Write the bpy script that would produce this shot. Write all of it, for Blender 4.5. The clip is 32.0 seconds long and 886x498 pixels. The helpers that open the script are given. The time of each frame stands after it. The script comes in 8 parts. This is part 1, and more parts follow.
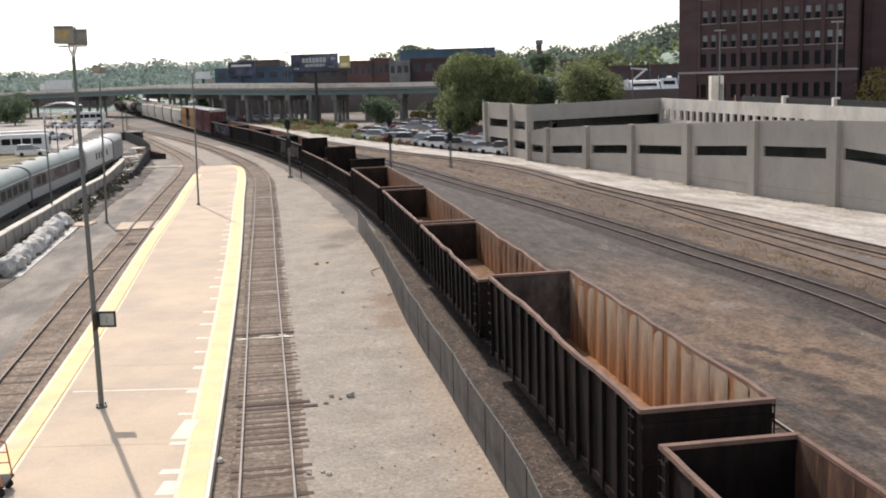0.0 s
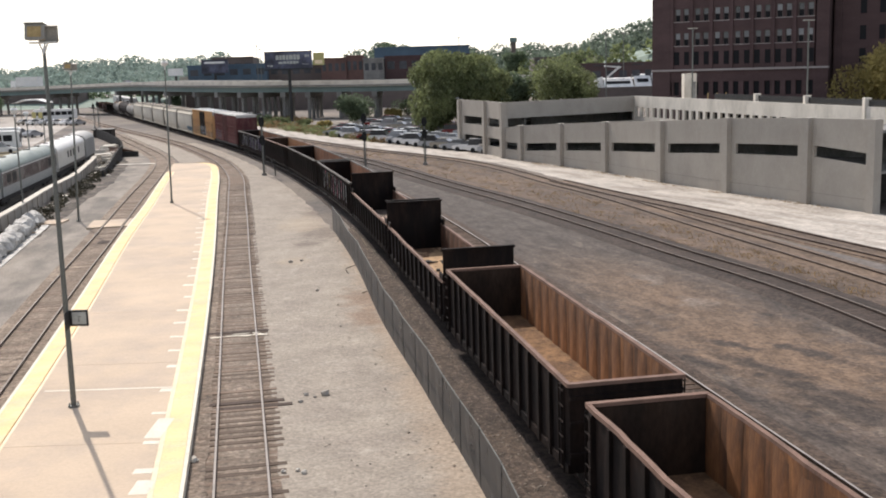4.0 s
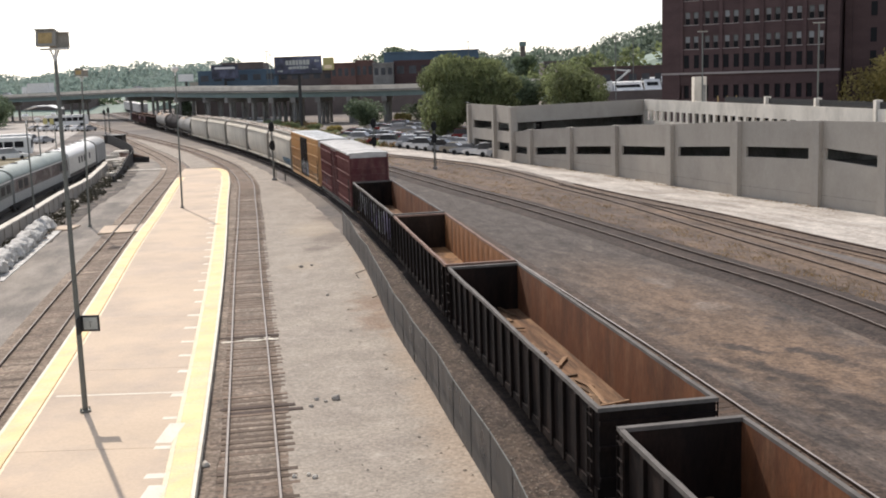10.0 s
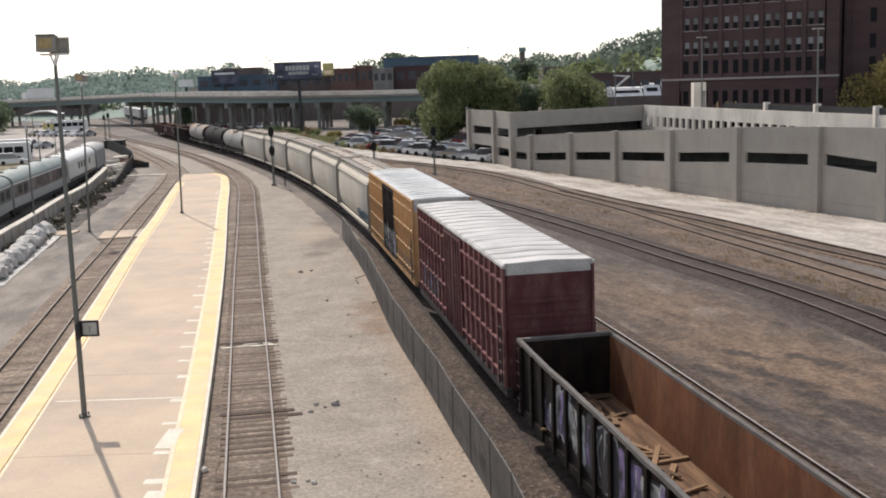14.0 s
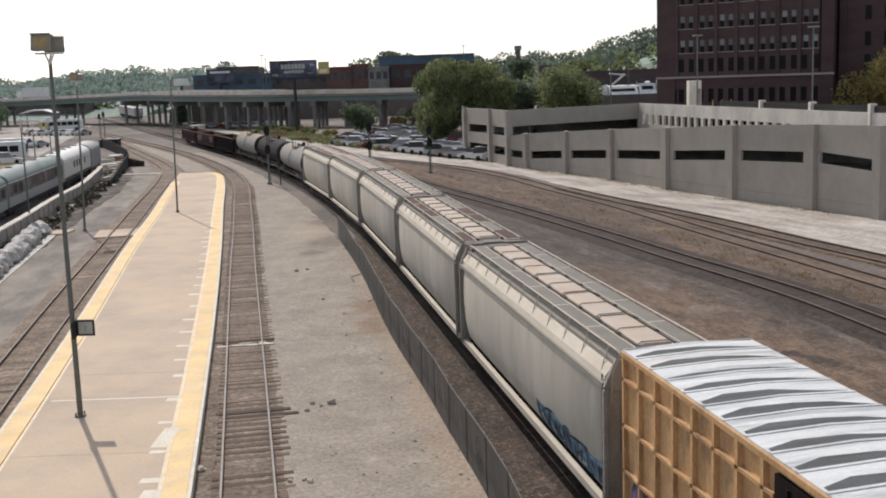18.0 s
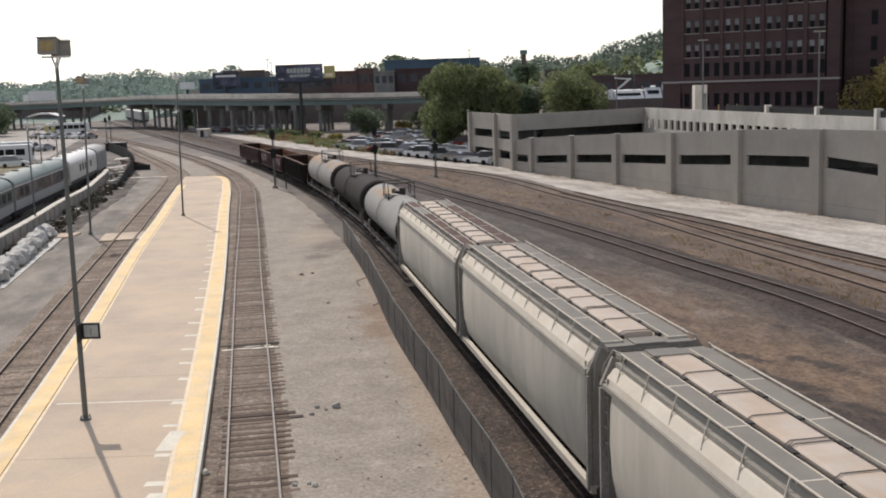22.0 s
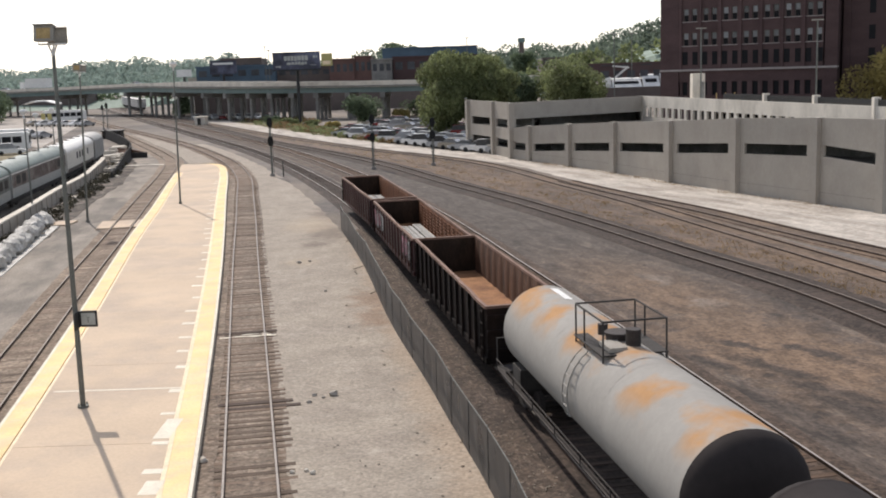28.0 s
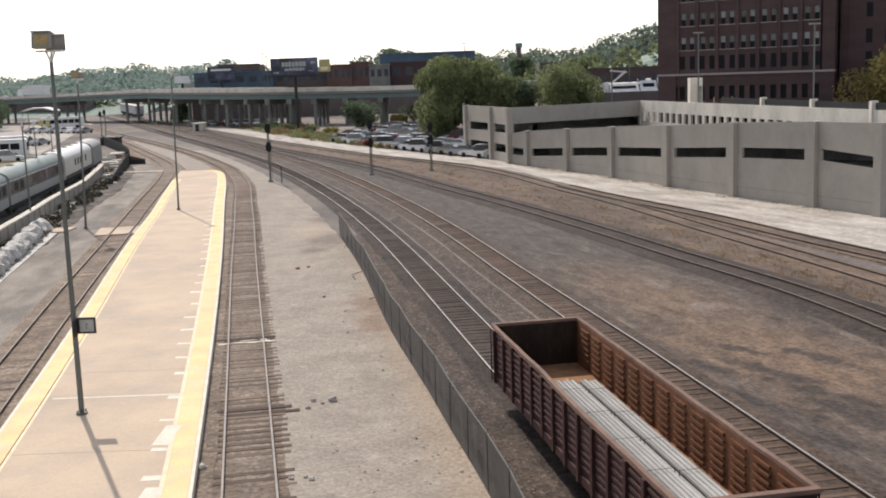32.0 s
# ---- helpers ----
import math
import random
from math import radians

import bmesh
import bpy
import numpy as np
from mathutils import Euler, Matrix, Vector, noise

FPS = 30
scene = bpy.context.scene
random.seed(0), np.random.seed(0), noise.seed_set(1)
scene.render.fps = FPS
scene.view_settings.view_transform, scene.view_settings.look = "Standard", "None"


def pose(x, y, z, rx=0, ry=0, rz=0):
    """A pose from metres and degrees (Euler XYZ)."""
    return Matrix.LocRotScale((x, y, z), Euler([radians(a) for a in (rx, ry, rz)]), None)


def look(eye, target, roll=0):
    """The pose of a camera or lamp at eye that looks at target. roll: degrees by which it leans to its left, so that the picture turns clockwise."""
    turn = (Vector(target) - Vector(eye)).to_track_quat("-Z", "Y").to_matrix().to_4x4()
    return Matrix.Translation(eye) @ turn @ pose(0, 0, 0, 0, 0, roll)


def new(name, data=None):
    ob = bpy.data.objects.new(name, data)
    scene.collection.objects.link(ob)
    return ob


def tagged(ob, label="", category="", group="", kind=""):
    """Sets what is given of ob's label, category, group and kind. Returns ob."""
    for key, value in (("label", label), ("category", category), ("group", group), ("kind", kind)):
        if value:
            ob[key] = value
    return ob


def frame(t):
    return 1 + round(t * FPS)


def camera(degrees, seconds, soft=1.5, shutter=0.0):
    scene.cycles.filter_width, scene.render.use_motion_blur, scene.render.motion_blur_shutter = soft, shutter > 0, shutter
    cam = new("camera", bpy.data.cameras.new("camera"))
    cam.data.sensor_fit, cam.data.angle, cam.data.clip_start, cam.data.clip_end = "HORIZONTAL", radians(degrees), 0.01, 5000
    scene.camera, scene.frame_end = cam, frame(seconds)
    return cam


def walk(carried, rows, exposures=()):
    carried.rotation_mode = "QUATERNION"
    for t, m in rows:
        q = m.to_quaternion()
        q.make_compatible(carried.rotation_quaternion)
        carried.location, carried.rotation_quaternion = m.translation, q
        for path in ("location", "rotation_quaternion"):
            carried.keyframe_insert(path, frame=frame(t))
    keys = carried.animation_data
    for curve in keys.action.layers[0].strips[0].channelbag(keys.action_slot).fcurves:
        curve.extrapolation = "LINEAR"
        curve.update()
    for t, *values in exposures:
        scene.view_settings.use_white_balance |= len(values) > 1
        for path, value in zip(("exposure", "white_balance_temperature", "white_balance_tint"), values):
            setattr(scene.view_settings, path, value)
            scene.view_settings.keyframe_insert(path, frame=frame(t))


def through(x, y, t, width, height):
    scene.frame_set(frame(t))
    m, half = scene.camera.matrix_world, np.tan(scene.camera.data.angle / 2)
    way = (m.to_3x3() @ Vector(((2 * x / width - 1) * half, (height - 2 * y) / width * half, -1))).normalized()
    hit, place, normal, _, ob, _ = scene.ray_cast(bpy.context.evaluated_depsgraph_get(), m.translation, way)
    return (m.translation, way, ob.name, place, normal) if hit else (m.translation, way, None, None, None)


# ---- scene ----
# ---------------- camera ----------------
cam = camera(44.85, 32.0, soft=1.9)
EYE = (0.0, 0.0, 11.252)
# seconds, pitch, roll, yaw in degrees: a camera held by hand on a footbridge
VIEW = [
    (0, -9.494, -1.865, 1.018), (0.5, -9.413, -1.786, 0.868), (1, -9.441, -1.673, 0.712), (1.5, -9.454, -1.908, 0.392),
    (2, -9.798, -1.833, -0.030), (2.5, -10.008, -1.886, -0.215), (3, -9.858, -1.788, -0.345), (3.5, -9.715, -1.733, -0.370),
    (5.5, -9.626, -1.999, -0.180), (6, -9.579, -2.011, -0.133), (6.5, -9.529, -2.018, -0.051), (7, -9.501, -1.975, 0.082),
    (7.5, -9.624, -2.036, 0.184), (8, -9.634, -2.092, 0.172), (8.5, -9.539, -2.095, 0.091), (9, -9.386, -2.029, 0.081),
    (9.5, -9.327, -1.996, 0.118), (10, -9.425, -2.042, 0.191), (10.5, -9.517, -2.039, 0.168), (11, -9.452, -2.118, 0.208),
    (11.5, -9.412, -1.978, 0.120), (12, -9.408, -1.978, 0.033), (12.5, -9.323, -2.117, 0.018), (13, -9.141, -1.973, 0.085),
    (13.5, -9.114, -2.022, 0.202), (14, -9.134, -1.989, 0.157), (14.5, -9.165, -2.000, 0.076), (16.5, -9.000, -1.942, -0.003),
    (17, -9.036, -1.952, 0.002), (17.5, -9.077, -2.009, -0.058), (18, -9.224, -2.070, -0.060), (18.5, -9.189, -2.089, -0.060),
    (19, -8.980, -2.014, 0.005), (19.5, -8.891, -2.071, 0.111), (20, -8.953, -2.088, 0.154), (20.5, -9.020, -2.056, 0.151),
    (21, -8.925, -2.026, 0.175), (21.5, -8.975, -2.021, 0.163), (22, -8.998, -1.981, 0.214), (22.5, -9.065, -1.994, 0.229),
    (23, -9.204, -1.972, 0.197), (23.5, -9.231, -1.913, 0.184), (24, -9.402, -1.930, 0.200), (24.5, -9.467, -2.021, 0.222),
    (25, -9.451, -1.949, 0.188), (25.5, -9.384, -1.926, 0.175), (27.5, -9.517, -1.919, 0.139), (28, -9.631, -1.900, 0.095),
    (28.5, -9.632, -1.882, 0.063), (29, -9.617, -1.818, 0.019), (29.5, -9.649, -1.857, -0.037), (30, -9.595, -1.855, -0.024),
    (30.5, -9.481, -2.014, -0.003), (31, -9.386, -2.056, 0.047), (31.5, -9.407, -2.186, 0.025), (32, -9.355, -2.121, 0.002),
]


def view(pitch, roll, yaw):
    return Matrix.Translation(EYE) @ pose(0, 0, 0, 90 + pitch, 0, yaw) @ pose(0, 0, 0, 0, 0, roll)


EXPO = [(0.0, 0.44), (9.0, 0.42), (13.0, 0.33), (17.0, 0.06), (19.0, -0.01), (22.0, 0.01), (24.0, -0.02), (25.0, 0.06), (28.0, 0.27), (32.0, 0.28)]
walk(cam, [(t, view(p, r, y)) for t, p, r, y in VIEW], [(t, e, 6380 if 16 < t < 24 else 6480, 12) for t, e in EXPO])

# ---------------- sky and sun ----------------
SUN_EL, SUN_AZ = radians(43.8), radians(-24.0)
world = bpy.data.worlds.new("sky")
scene.world = world
world.use_nodes = True
wn = world.node_tree.nodes
sky = wn.new("ShaderNodeTexSky")
sky.sky_type = "NISHITA"
sky.sun_disc = False
sky.sun_elevation, sky.sun_rotation = SUN_EL, SUN_AZ
sky.air_density, sky.dust_density, sky.ozone_density = 1.0, 1.0, 1.5
wn["Background"].inputs["Strength"].default_value = 0.15
# a hazy sky: the blue is thinned by white haze
haze = wn.new("ShaderNodeHueSaturation")
haze.inputs["Saturation"].default_value = 0.45
world.node_tree.links.new(sky.outputs[0], haze.inputs["Color"])
world.node_tree.links.new(haze.outputs[0], wn["Background"].inputs[0])
sun = new("sun", bpy.data.lights.new("sun", "SUN"))
sun.data.energy, sun.data.angle, sun.data.color = 3.1, radians(0.55), (1.0, 0.92, 0.825)
sun.matrix_world = look((0, 0, 60), (math.sin(-SUN_AZ) * math.cos(SUN_EL), -math.cos(SUN_AZ) * math.cos(SUN_EL), 60 - math.sin(SUN_EL)))

# ---------------- materials ----------------
def mat(name, base, rough=0.85, metal=0.0, var=0.25, scale=1.5, fine=25.0, bump=0.25, stain=None, amount=0.3, stain_scale=0.6,
        stretch=(1, 1, 1), turn=0.0, stones=0.0, stone_scale=5.0, random_tone=0.0, spec=0.3, fine_var=0.2, sharp=0.12, speck=None, speck_scale=9.0, speck_at=0.7):
    m = bpy.data.materials.new(name)
    m.use_nodes = True
    nt = m.node_tree
    bsdf = nt.nodes["Principled BSDF"]
    bsdf.inputs["Roughness"].default_value = rough
    bsdf.inputs["Metallic"].default_value = metal
    bsdf.inputs["Specular IOR Level"].default_value = spec
    tc = nt.nodes.new("ShaderNodeTexCoord")
    mp = nt.nodes.new("ShaderNodeMapping")
    if turn:
        mp.vector_type = "TEXTURE"
        mp.inputs["Scale"].default_value = [1 / k for k in stretch]
        mp.inputs["Rotation"].default_value = (0, 0, math.radians(turn))
    else:
        mp.inputs["Scale"].default_value = stretch
    nt.links.new(tc.outputs["Object"], mp.inputs[0])

    def noise_node(s, detail, rough_=0.6):
        n = nt.nodes.new("ShaderNodeTexNoise")
        n.inputs["Scale"].default_value, n.inputs["Detail"].default_value, n.inputs["Roughness"].default_value = s, detail, rough_
        nt.links.new(mp.outputs[0], n.inputs["Vector"])
        return n.outputs["Fac"]

    def ramp(fac, a, b, lo, hi):
        r = nt.nodes.new("ShaderNodeMapRange")
        r.inputs["From Min"].default_value, r.inputs["From Max"].default_value = a, b
        r.inputs["To Min"].default_value, r.inputs["To Max"].default_value = lo, hi
        nt.links.new(fac, r.inputs["Value"])
        return r.outputs[0]

    def mul(a, b):
        n = nt.nodes.new("ShaderNodeMath")
        n.operation = "MULTIPLY"
        nt.links.new(a, n.inputs[0]), nt.links.new(b, n.inputs[1])
        return n.outputs[0]

    big, small = noise_node(scale, 4), noise_node(fine, 3, 0.7)
    tone = mul(ramp(big, 0.3, 0.7, 1 - var, 1 + var), ramp(small, 0.3, 0.7, 1 - fine_var, 1 + fine_var))
    if stones:
        vo = nt.nodes.new("ShaderNodeTexVoronoi")
        vo.inputs["Scale"].default_value = stone_scale
        nt.links.new(tc.outputs["Object"], vo.inputs["Vector"])
        sep = nt.nodes.new("ShaderNodeSeparateColor")
        nt.links.new(vo.outputs["Color"], sep.inputs[0])
        tone = mul(tone, ramp(sep.outputs[0], 0, 1, 1 - stones, 1 + stones))
    if random_tone:
        oi = nt.nodes.new("ShaderNodeObjectInfo")
        tone = mul(tone, ramp(oi.outputs["Random"], 0, 1, 1 - random_tone, 1 + random_tone))
    col = nt.nodes.new("ShaderNodeRGB")
    col.outputs[0].default_value = (*base, 1)
    out = col.outputs[0]
    for colour, where, s, seed in ((stain, 1 - amount, stain_scale, 3.7), (speck, speck_at, speck_scale, 9.1)):
        if colour:
            n = nt.nodes.new("ShaderNodeTexNoise")
            n.inputs["Scale"].default_value, n.inputs["Detail"].default_value, n.inputs["Roughness"].default_value = s, 6, 0.65
            off = nt.nodes.new("ShaderNodeVectorMath")
            off.operation = "ADD"
            off.inputs[1].default_value = (seed, seed * 2, seed * 3)
            nt.links.new(mp.outputs[0], off.inputs[0])
            nt.links.new(off.outputs[0], n.inputs["Vector"])
            mid = 0.32 + 0.36 * where
            mix = nt.nodes.new("ShaderNodeMix")
            mix.data_type = "RGBA"
            nt.links.new(ramp(n.outputs["Fac"], mid - sharp, mid + sharp, 0, 1), mix.inputs["Factor"])
            nt.links.new(out, mix.inputs["A"])
            mix.inputs["B"].default_value = (*colour, 1)
            out = mix.outputs["Result"]
    vm = nt.nodes.new("ShaderNodeVectorMath")
    vm.operation = "SCALE"
    nt.links.new(out, vm.inputs[0])
    nt.links.new(tone, vm.inputs["Scale"])
    nt.links.new(vm.outputs[0], bsdf.inputs["Base Color"])
    if bump:
        b = nt.nodes.new("ShaderNodeBump")
        b.inputs["Strength"].default_value, b.inputs["Distance"].default_value = bump, 0.03
        nt.links.new(small, b.inputs["Height"])
        nt.links.new(b.outputs[0], bsdf.inputs["Normal"])
    return m


M = {}
M["ground"] = mat("dusty_ground", (0.21, 0.175, 0.14), 0.95, var=0.25, scale=0.06, fine=3, stain=(0.12, 0.105, 0.095), amount=0.5, stain_scale=0.05, bump=0.5, fine_var=0.3)
M["yard"] = mat("yard_dirt", (0.101, 0.078, 0.063), 0.95, var=0.34, scale=0.7, fine=7.0, stain=(0.060, 0.048, 0.041), amount=0.46, stain_scale=0.85, stretch=(1.9, 0.6, 1), turn=14, bump=1.0, fine_var=0.32, sharp=0.09, speck=(0.17, 0.135, 0.105), speck_scale=0.45, speck_at=0.85, stones=0.24, stone_scale=7.0)
M["yard_brown"] = mat("dry_weedy_dirt", (0.155, 0.108, 0.075), 0.95, var=0.3, scale=0.4, fine=4, stain=(0.102, 0.075, 0.058), amount=0.5, stain_scale=0.22, stretch=(1.8, 0.5, 1), turn=20, bump=0.8, fine_var=0.35, sharp=0.1, stones=0.2, stone_scale=4.0)
M["gravel"] = mat("pale_gravel", (0.322, 0.277, 0.223), 0.95, var=0.1, scale=0.6, fine=9, stain=(0.272, 0.232, 0.19), amount=0.45, stain_scale=0.5, bump=0.6, fine_var=0.22, speck=(0.36, 0.315, 0.26), speck_scale=1.6, speck_at=0.85, stones=0.15, stone_scale=11.0)
M["ballast"] = mat("dark_ballast", (0.060, 0.043, 0.034), 0.95, var=0.3, scale=0.6, fine=7, bump=1.0, fine_var=0.4, stain=(0.040, 0.030, 0.024), amount=0.45, stain_scale=0.35, stretch=(1.6, 0.6, 1), turn=14, stones=0.4, stone_scale=6.0)
M["ballast_pale"] = mat("tan_ballast", (0.25, 0.195, 0.145), 0.95, var=0.25, scale=0.6, fine=7, bump=0.8, fine_var=0.35, stain=(0.175, 0.13, 0.095), amount=0.45, stain_scale=0.4, stones=0.3, stone_scale=8.0)
M["chalk"] = mat("white_crushed_stone", (0.480, 0.436, 0.380), 0.95, var=0.2, scale=0.4, fine=5, stain=(0.304, 0.264, 0.224), amount=0.4, stain_scale=0.3, stretch=(2.0, 0.5, 1), turn=22, bump=0.6, stones=0.15, stone_scale=4.0)
M["asphalt"] = mat("worn_asphalt", (0.27, 0.235, 0.195), 0.95, var=0.25, scale=0.3, fine=8, stain=(0.18, 0.158, 0.135), amount=0.4, stain_scale=0.2, bump=0.4, fine_var=0.2, sharp=0.08, stretch=(1.6, 0.6, 1), turn=10)
M["tie"] = mat("weathered_tie", (0.160, 0.116, 0.086), 0.95, var=0.3, scale=2, fine=14, stretch=(0.4, 3, 1), random_tone=0.36, bump=0.5)
M["tie_brown"] = mat("brown_main_line_tie", (0.112, 0.073, 0.05), 0.95, var=0.3, scale=2, fine=14, stretch=(0.4, 3, 1), random_tone=0.35, bump=0.5)
M["brown_ballast"] = mat("rusty_brown_ballast", (0.082, 0.057, 0.042), 0.95, var=0.3, scale=0.6, fine=7, bump=1.0, fine_var=0.4, stones=0.4, stone_scale=6.0)
M["siding_bed"] = mat("dusty_siding_bed", (0.238, 0.190, 0.146), 0.95, var=0.25, scale=0.7, fine=7, bump=0.8, fine_var=0.35, stain=(0.165, 0.125, 0.094), amount=0.5, stain_scale=0.6, stones=0.3, stone_scale=8.0)
M["tie_dark"] = mat("oiled_tie", (0.066, 0.047, 0.037), 0.95, var=0.25, scale=2, fine=14, stretch=(0.4, 3, 1), random_tone=0.3, bump=0.5)
M["rail"] = mat("rusty_rail", (0.085, 0.058, 0.044), 0.8, 0.1, var=0.25, scale=1)
M["rail_shiny"] = mat("worn_rail_head", (0.34, 0.31, 0.28), 0.55, 0.3, var=0.12, scale=1, bump=0)
M["platform"] = mat("platform_concrete", (0.56, 0.44, 0.32), 0.9, var=0.07, scale=0.25, fine=9, stain=(0.46, 0.37, 0.29), amount=0.35, stain_scale=0.3, bump=0.15, fine_var=0.06)
M["yellow"] = mat("faded_yellow_paint", (0.84, 0.61, 0.31), 0.85, var=0.1, scale=0.5, fine=10, stain=(0.72, 0.56, 0.36), amount=0.35, stain_scale=0.8, fine_var=0.08)
M["white_line"] = mat("worn_white_paint", (0.72, 0.66, 0.54), 0.85, var=0.1, scale=2)
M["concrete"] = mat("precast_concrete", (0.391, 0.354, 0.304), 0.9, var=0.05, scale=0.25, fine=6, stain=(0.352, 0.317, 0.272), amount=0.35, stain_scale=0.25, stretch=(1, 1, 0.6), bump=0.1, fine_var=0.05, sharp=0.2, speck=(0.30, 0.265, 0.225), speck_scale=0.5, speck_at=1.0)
# Pale concrete; its raised base also paints sunlight on the garage walls
M["concrete_pale"] = mat("pale_concrete_sun_in_base", (0.682, 0.627, 0.539), 0.9, var=0.08, scale=0.4, fine=6, stain=(0.484, 0.440, 0.374), amount=0.3, stain_scale=0.4, stretch=(1, 1, 0.4), bump=0.15, fine_var=0.06)
# Weathered bridge concrete; its dark base also paints shade inside the garage
M["concrete_dark"] = mat("weathered_and_shade_concrete", (0.240, 0.232, 0.216), 0.9, var=0.15, scale=0.2, fine=3, stain=(0.160, 0.152, 0.140), amount=0.4, stain_scale=0.3)
M["steel_green"] = mat("green_bridge_steel", (0.16, 0.21, 0.20), 0.7, 0.0, var=0.12, scale=0.2)
M["brick"] = mat("dark_red_brick", (0.092, 0.058, 0.056), 0.9, var=0.15, scale=0.2, fine=5, stretch=(1, 1, 3), bump=0.2, random_tone=0.15)
# Distance haze mutes this red in its base colour
M["brick_red"] = mat("orange_red_brick", (0.145, 0.085, 0.073), 0.9, var=0.2, scale=0.2, fine=5)
M["brick_grey"] = mat("grey_brown_masonry", (0.13, 0.105, 0.095), 0.9, var=0.15, scale=0.2, fine=5)
M["slate_blue"] = mat("blue_painted_wall", (0.085, 0.125, 0.165), 0.85, var=0.15, scale=0.2, fine=5)
M["screen"] = mat("dark_mesh_screen", (0.075, 0.07, 0.062), 0.9, var=0.15, scale=0.6, fine=20)
M["stone_band"] = mat("limestone_band", (0.34, 0.30, 0.28), 0.85, var=0.1)
M["glass"] = mat("window_glass", (0.16, 0.165, 0.17), 0.2, 0.0, var=0.35, scale=0.5, bump=0, spec=0.6, random_tone=0.75)
M["glass_dark"] = mat("dim_window_glass", (0.014, 0.014, 0.016), 0.5, var=0.2, bump=0, spec=0.12)
# Panes of far buildings, paled in colour to stand for haze
M["glass_far"] = mat("haze_paled_far_glass", (0.06, 0.062, 0.068), 0.4, var=0.4, scale=0.3, bump=0, spec=0.3)
# Near-black base stands for missing light: garage inside, hopper end hole
M["dark"] = mat("painted_interior_shade", (0.012, 0.012, 0.012), 0.95, var=0.2, bump=0)
M["pole"] = mat("galvanised_pole", (0.16, 0.165, 0.15), 0.55, 0.5, var=0.12, scale=2, bump=0.05)
M["pole_dark"] = mat("weathered_dark_steel", (0.045, 0.045, 0.045), 0.6, 0.4, var=0.2, scale=2)
M["lamp_box"] = mat("lamp_housing", (0.30, 0.285, 0.25), 0.6, 0.2, var=0.15, scale=3)
M["lamp_lens"] = mat("amber_lamp_glass", (0.42, 0.30, 0.13), 0.25, var=0.2, scale=4, bump=0)
M["black"] = mat("black_painted_steel", (0.0105, 0.0078, 0.007), 0.85, 0.0, var=0.4, scale=1.2, stain=(0.026, 0.016, 0.012), amount=0.34, stain_scale=1.2, stretch=(1, 1, 0.3), spec=0.12)
M["maroon"] = mat("maroon_painted_steel", (0.062, 0.017, 0.018), 0.75, 0.0, var=0.35, scale=1.2, stain=(0.075, 0.04, 0.028), amount=0.4, stain_scale=1.0, stretch=(1, 1, 0.4), speck=(0.02, 0.012, 0.012), speck_scale=0.8, speck_at=0.7)
M["boxred"] = mat("oxide_red_paint", (0.092, 0.026, 0.028), 0.75, 0.0, var=0.25, scale=1.0, stain=(0.15, 0.075, 0.066), amount=0.34, stain_scale=1.2, stretch=(1, 1, 0.35), speck=(0.05, 0.018, 0.018), speck_scale=1.0, speck_at=0.75)
# Wear plus sunlight painted into the paler red of posts and side rails
M["boxred_worn_sunlit"] = mat("worn_sunlit_red_paint", (0.23, 0.105, 0.095), 0.85, 0.0, var=0.3, scale=2.0, stain=(0.10, 0.03, 0.03), amount=0.4, stain_scale=1.6, stretch=(1, 1, 0.5))
M["boxyellow"] = mat("yellow_boxcar_paint", (0.56, 0.345, 0.165), 0.75, 0.0, var=0.14, scale=1.0, stain=(0.42, 0.24, 0.115), amount=0.32, stain_scale=1.2, stretch=(1, 1, 0.35), speck=(0.20, 0.12, 0.07), speck_scale=1.3, speck_at=0.95)
M["rust"] = mat("rusted_inner_steel", (0.18, 0.067, 0.025), 0.9, 0.0, var=0.28, scale=0.7, fine=10, stain=(0.095, 0.038, 0.018), amount=0.45, stain_scale=0.6, stretch=(1, 1, 0.35), bump=0.25, sharp=0.16, fine_var=0.18, speck=(0.20, 0.10, 0.05), speck_scale=1.6, speck_at=0.9)
M["rust_pale"] = mat("scoured_rusty_steel", (0.262, 0.116, 0.044), 0.85, 0.0, var=0.3, scale=0.9, fine=10, stain=(0.118, 0.058, 0.032), amount=0.5, stain_scale=0.8, stretch=(1.6, 1, 0.4), bump=0.25, sharp=0.14, fine_var=0.2, speck=(0.055, 0.033, 0.023), speck_scale=1.1, speck_at=0.8)
M["rust_orange"] = mat("orange_rusty_steel", (0.285, 0.128, 0.046), 0.88, 0.0, var=0.3, scale=0.9, fine=10, stain=(0.15, 0.068, 0.030), amount=0.46, stain_scale=0.8, stretch=(1.8, 1, 0.35), bump=0.25, sharp=0.16, fine_var=0.2)
M["floor_dirt"] = mat("orange_dirt_floor", (0.315, 0.163, 0.08), 0.95, var=0.25, scale=1.2, fine=10, stain=(0.215, 0.107, 0.059), amount=0.4, stain_scale=0.7, bump=0.4)
M["rim"] = mat("worn_rusty_rim", (0.19, 0.115, 0.085), 0.8, 0.1, var=0.25, scale=1.5)
M["rim_grey"] = mat("worn_grey_rim", (0.125, 0.112, 0.10), 0.8, 0.1, var=0.25, scale=1.5)
M["hopper"] = mat("pale_grey_hopper_paint", (0.52, 0.476, 0.395), 0.7, 0.0, var=0.06, scale=0.5, fine=6, stain=(0.42, 0.388, 0.33), amount=0.34, stain_scale=0.7, stretch=(1, 1, 0.3), bump=0.05, fine_var=0.03, sharp=0.2, speck=(0.33, 0.30, 0.255), speck_scale=1.1, speck_at=0.98)
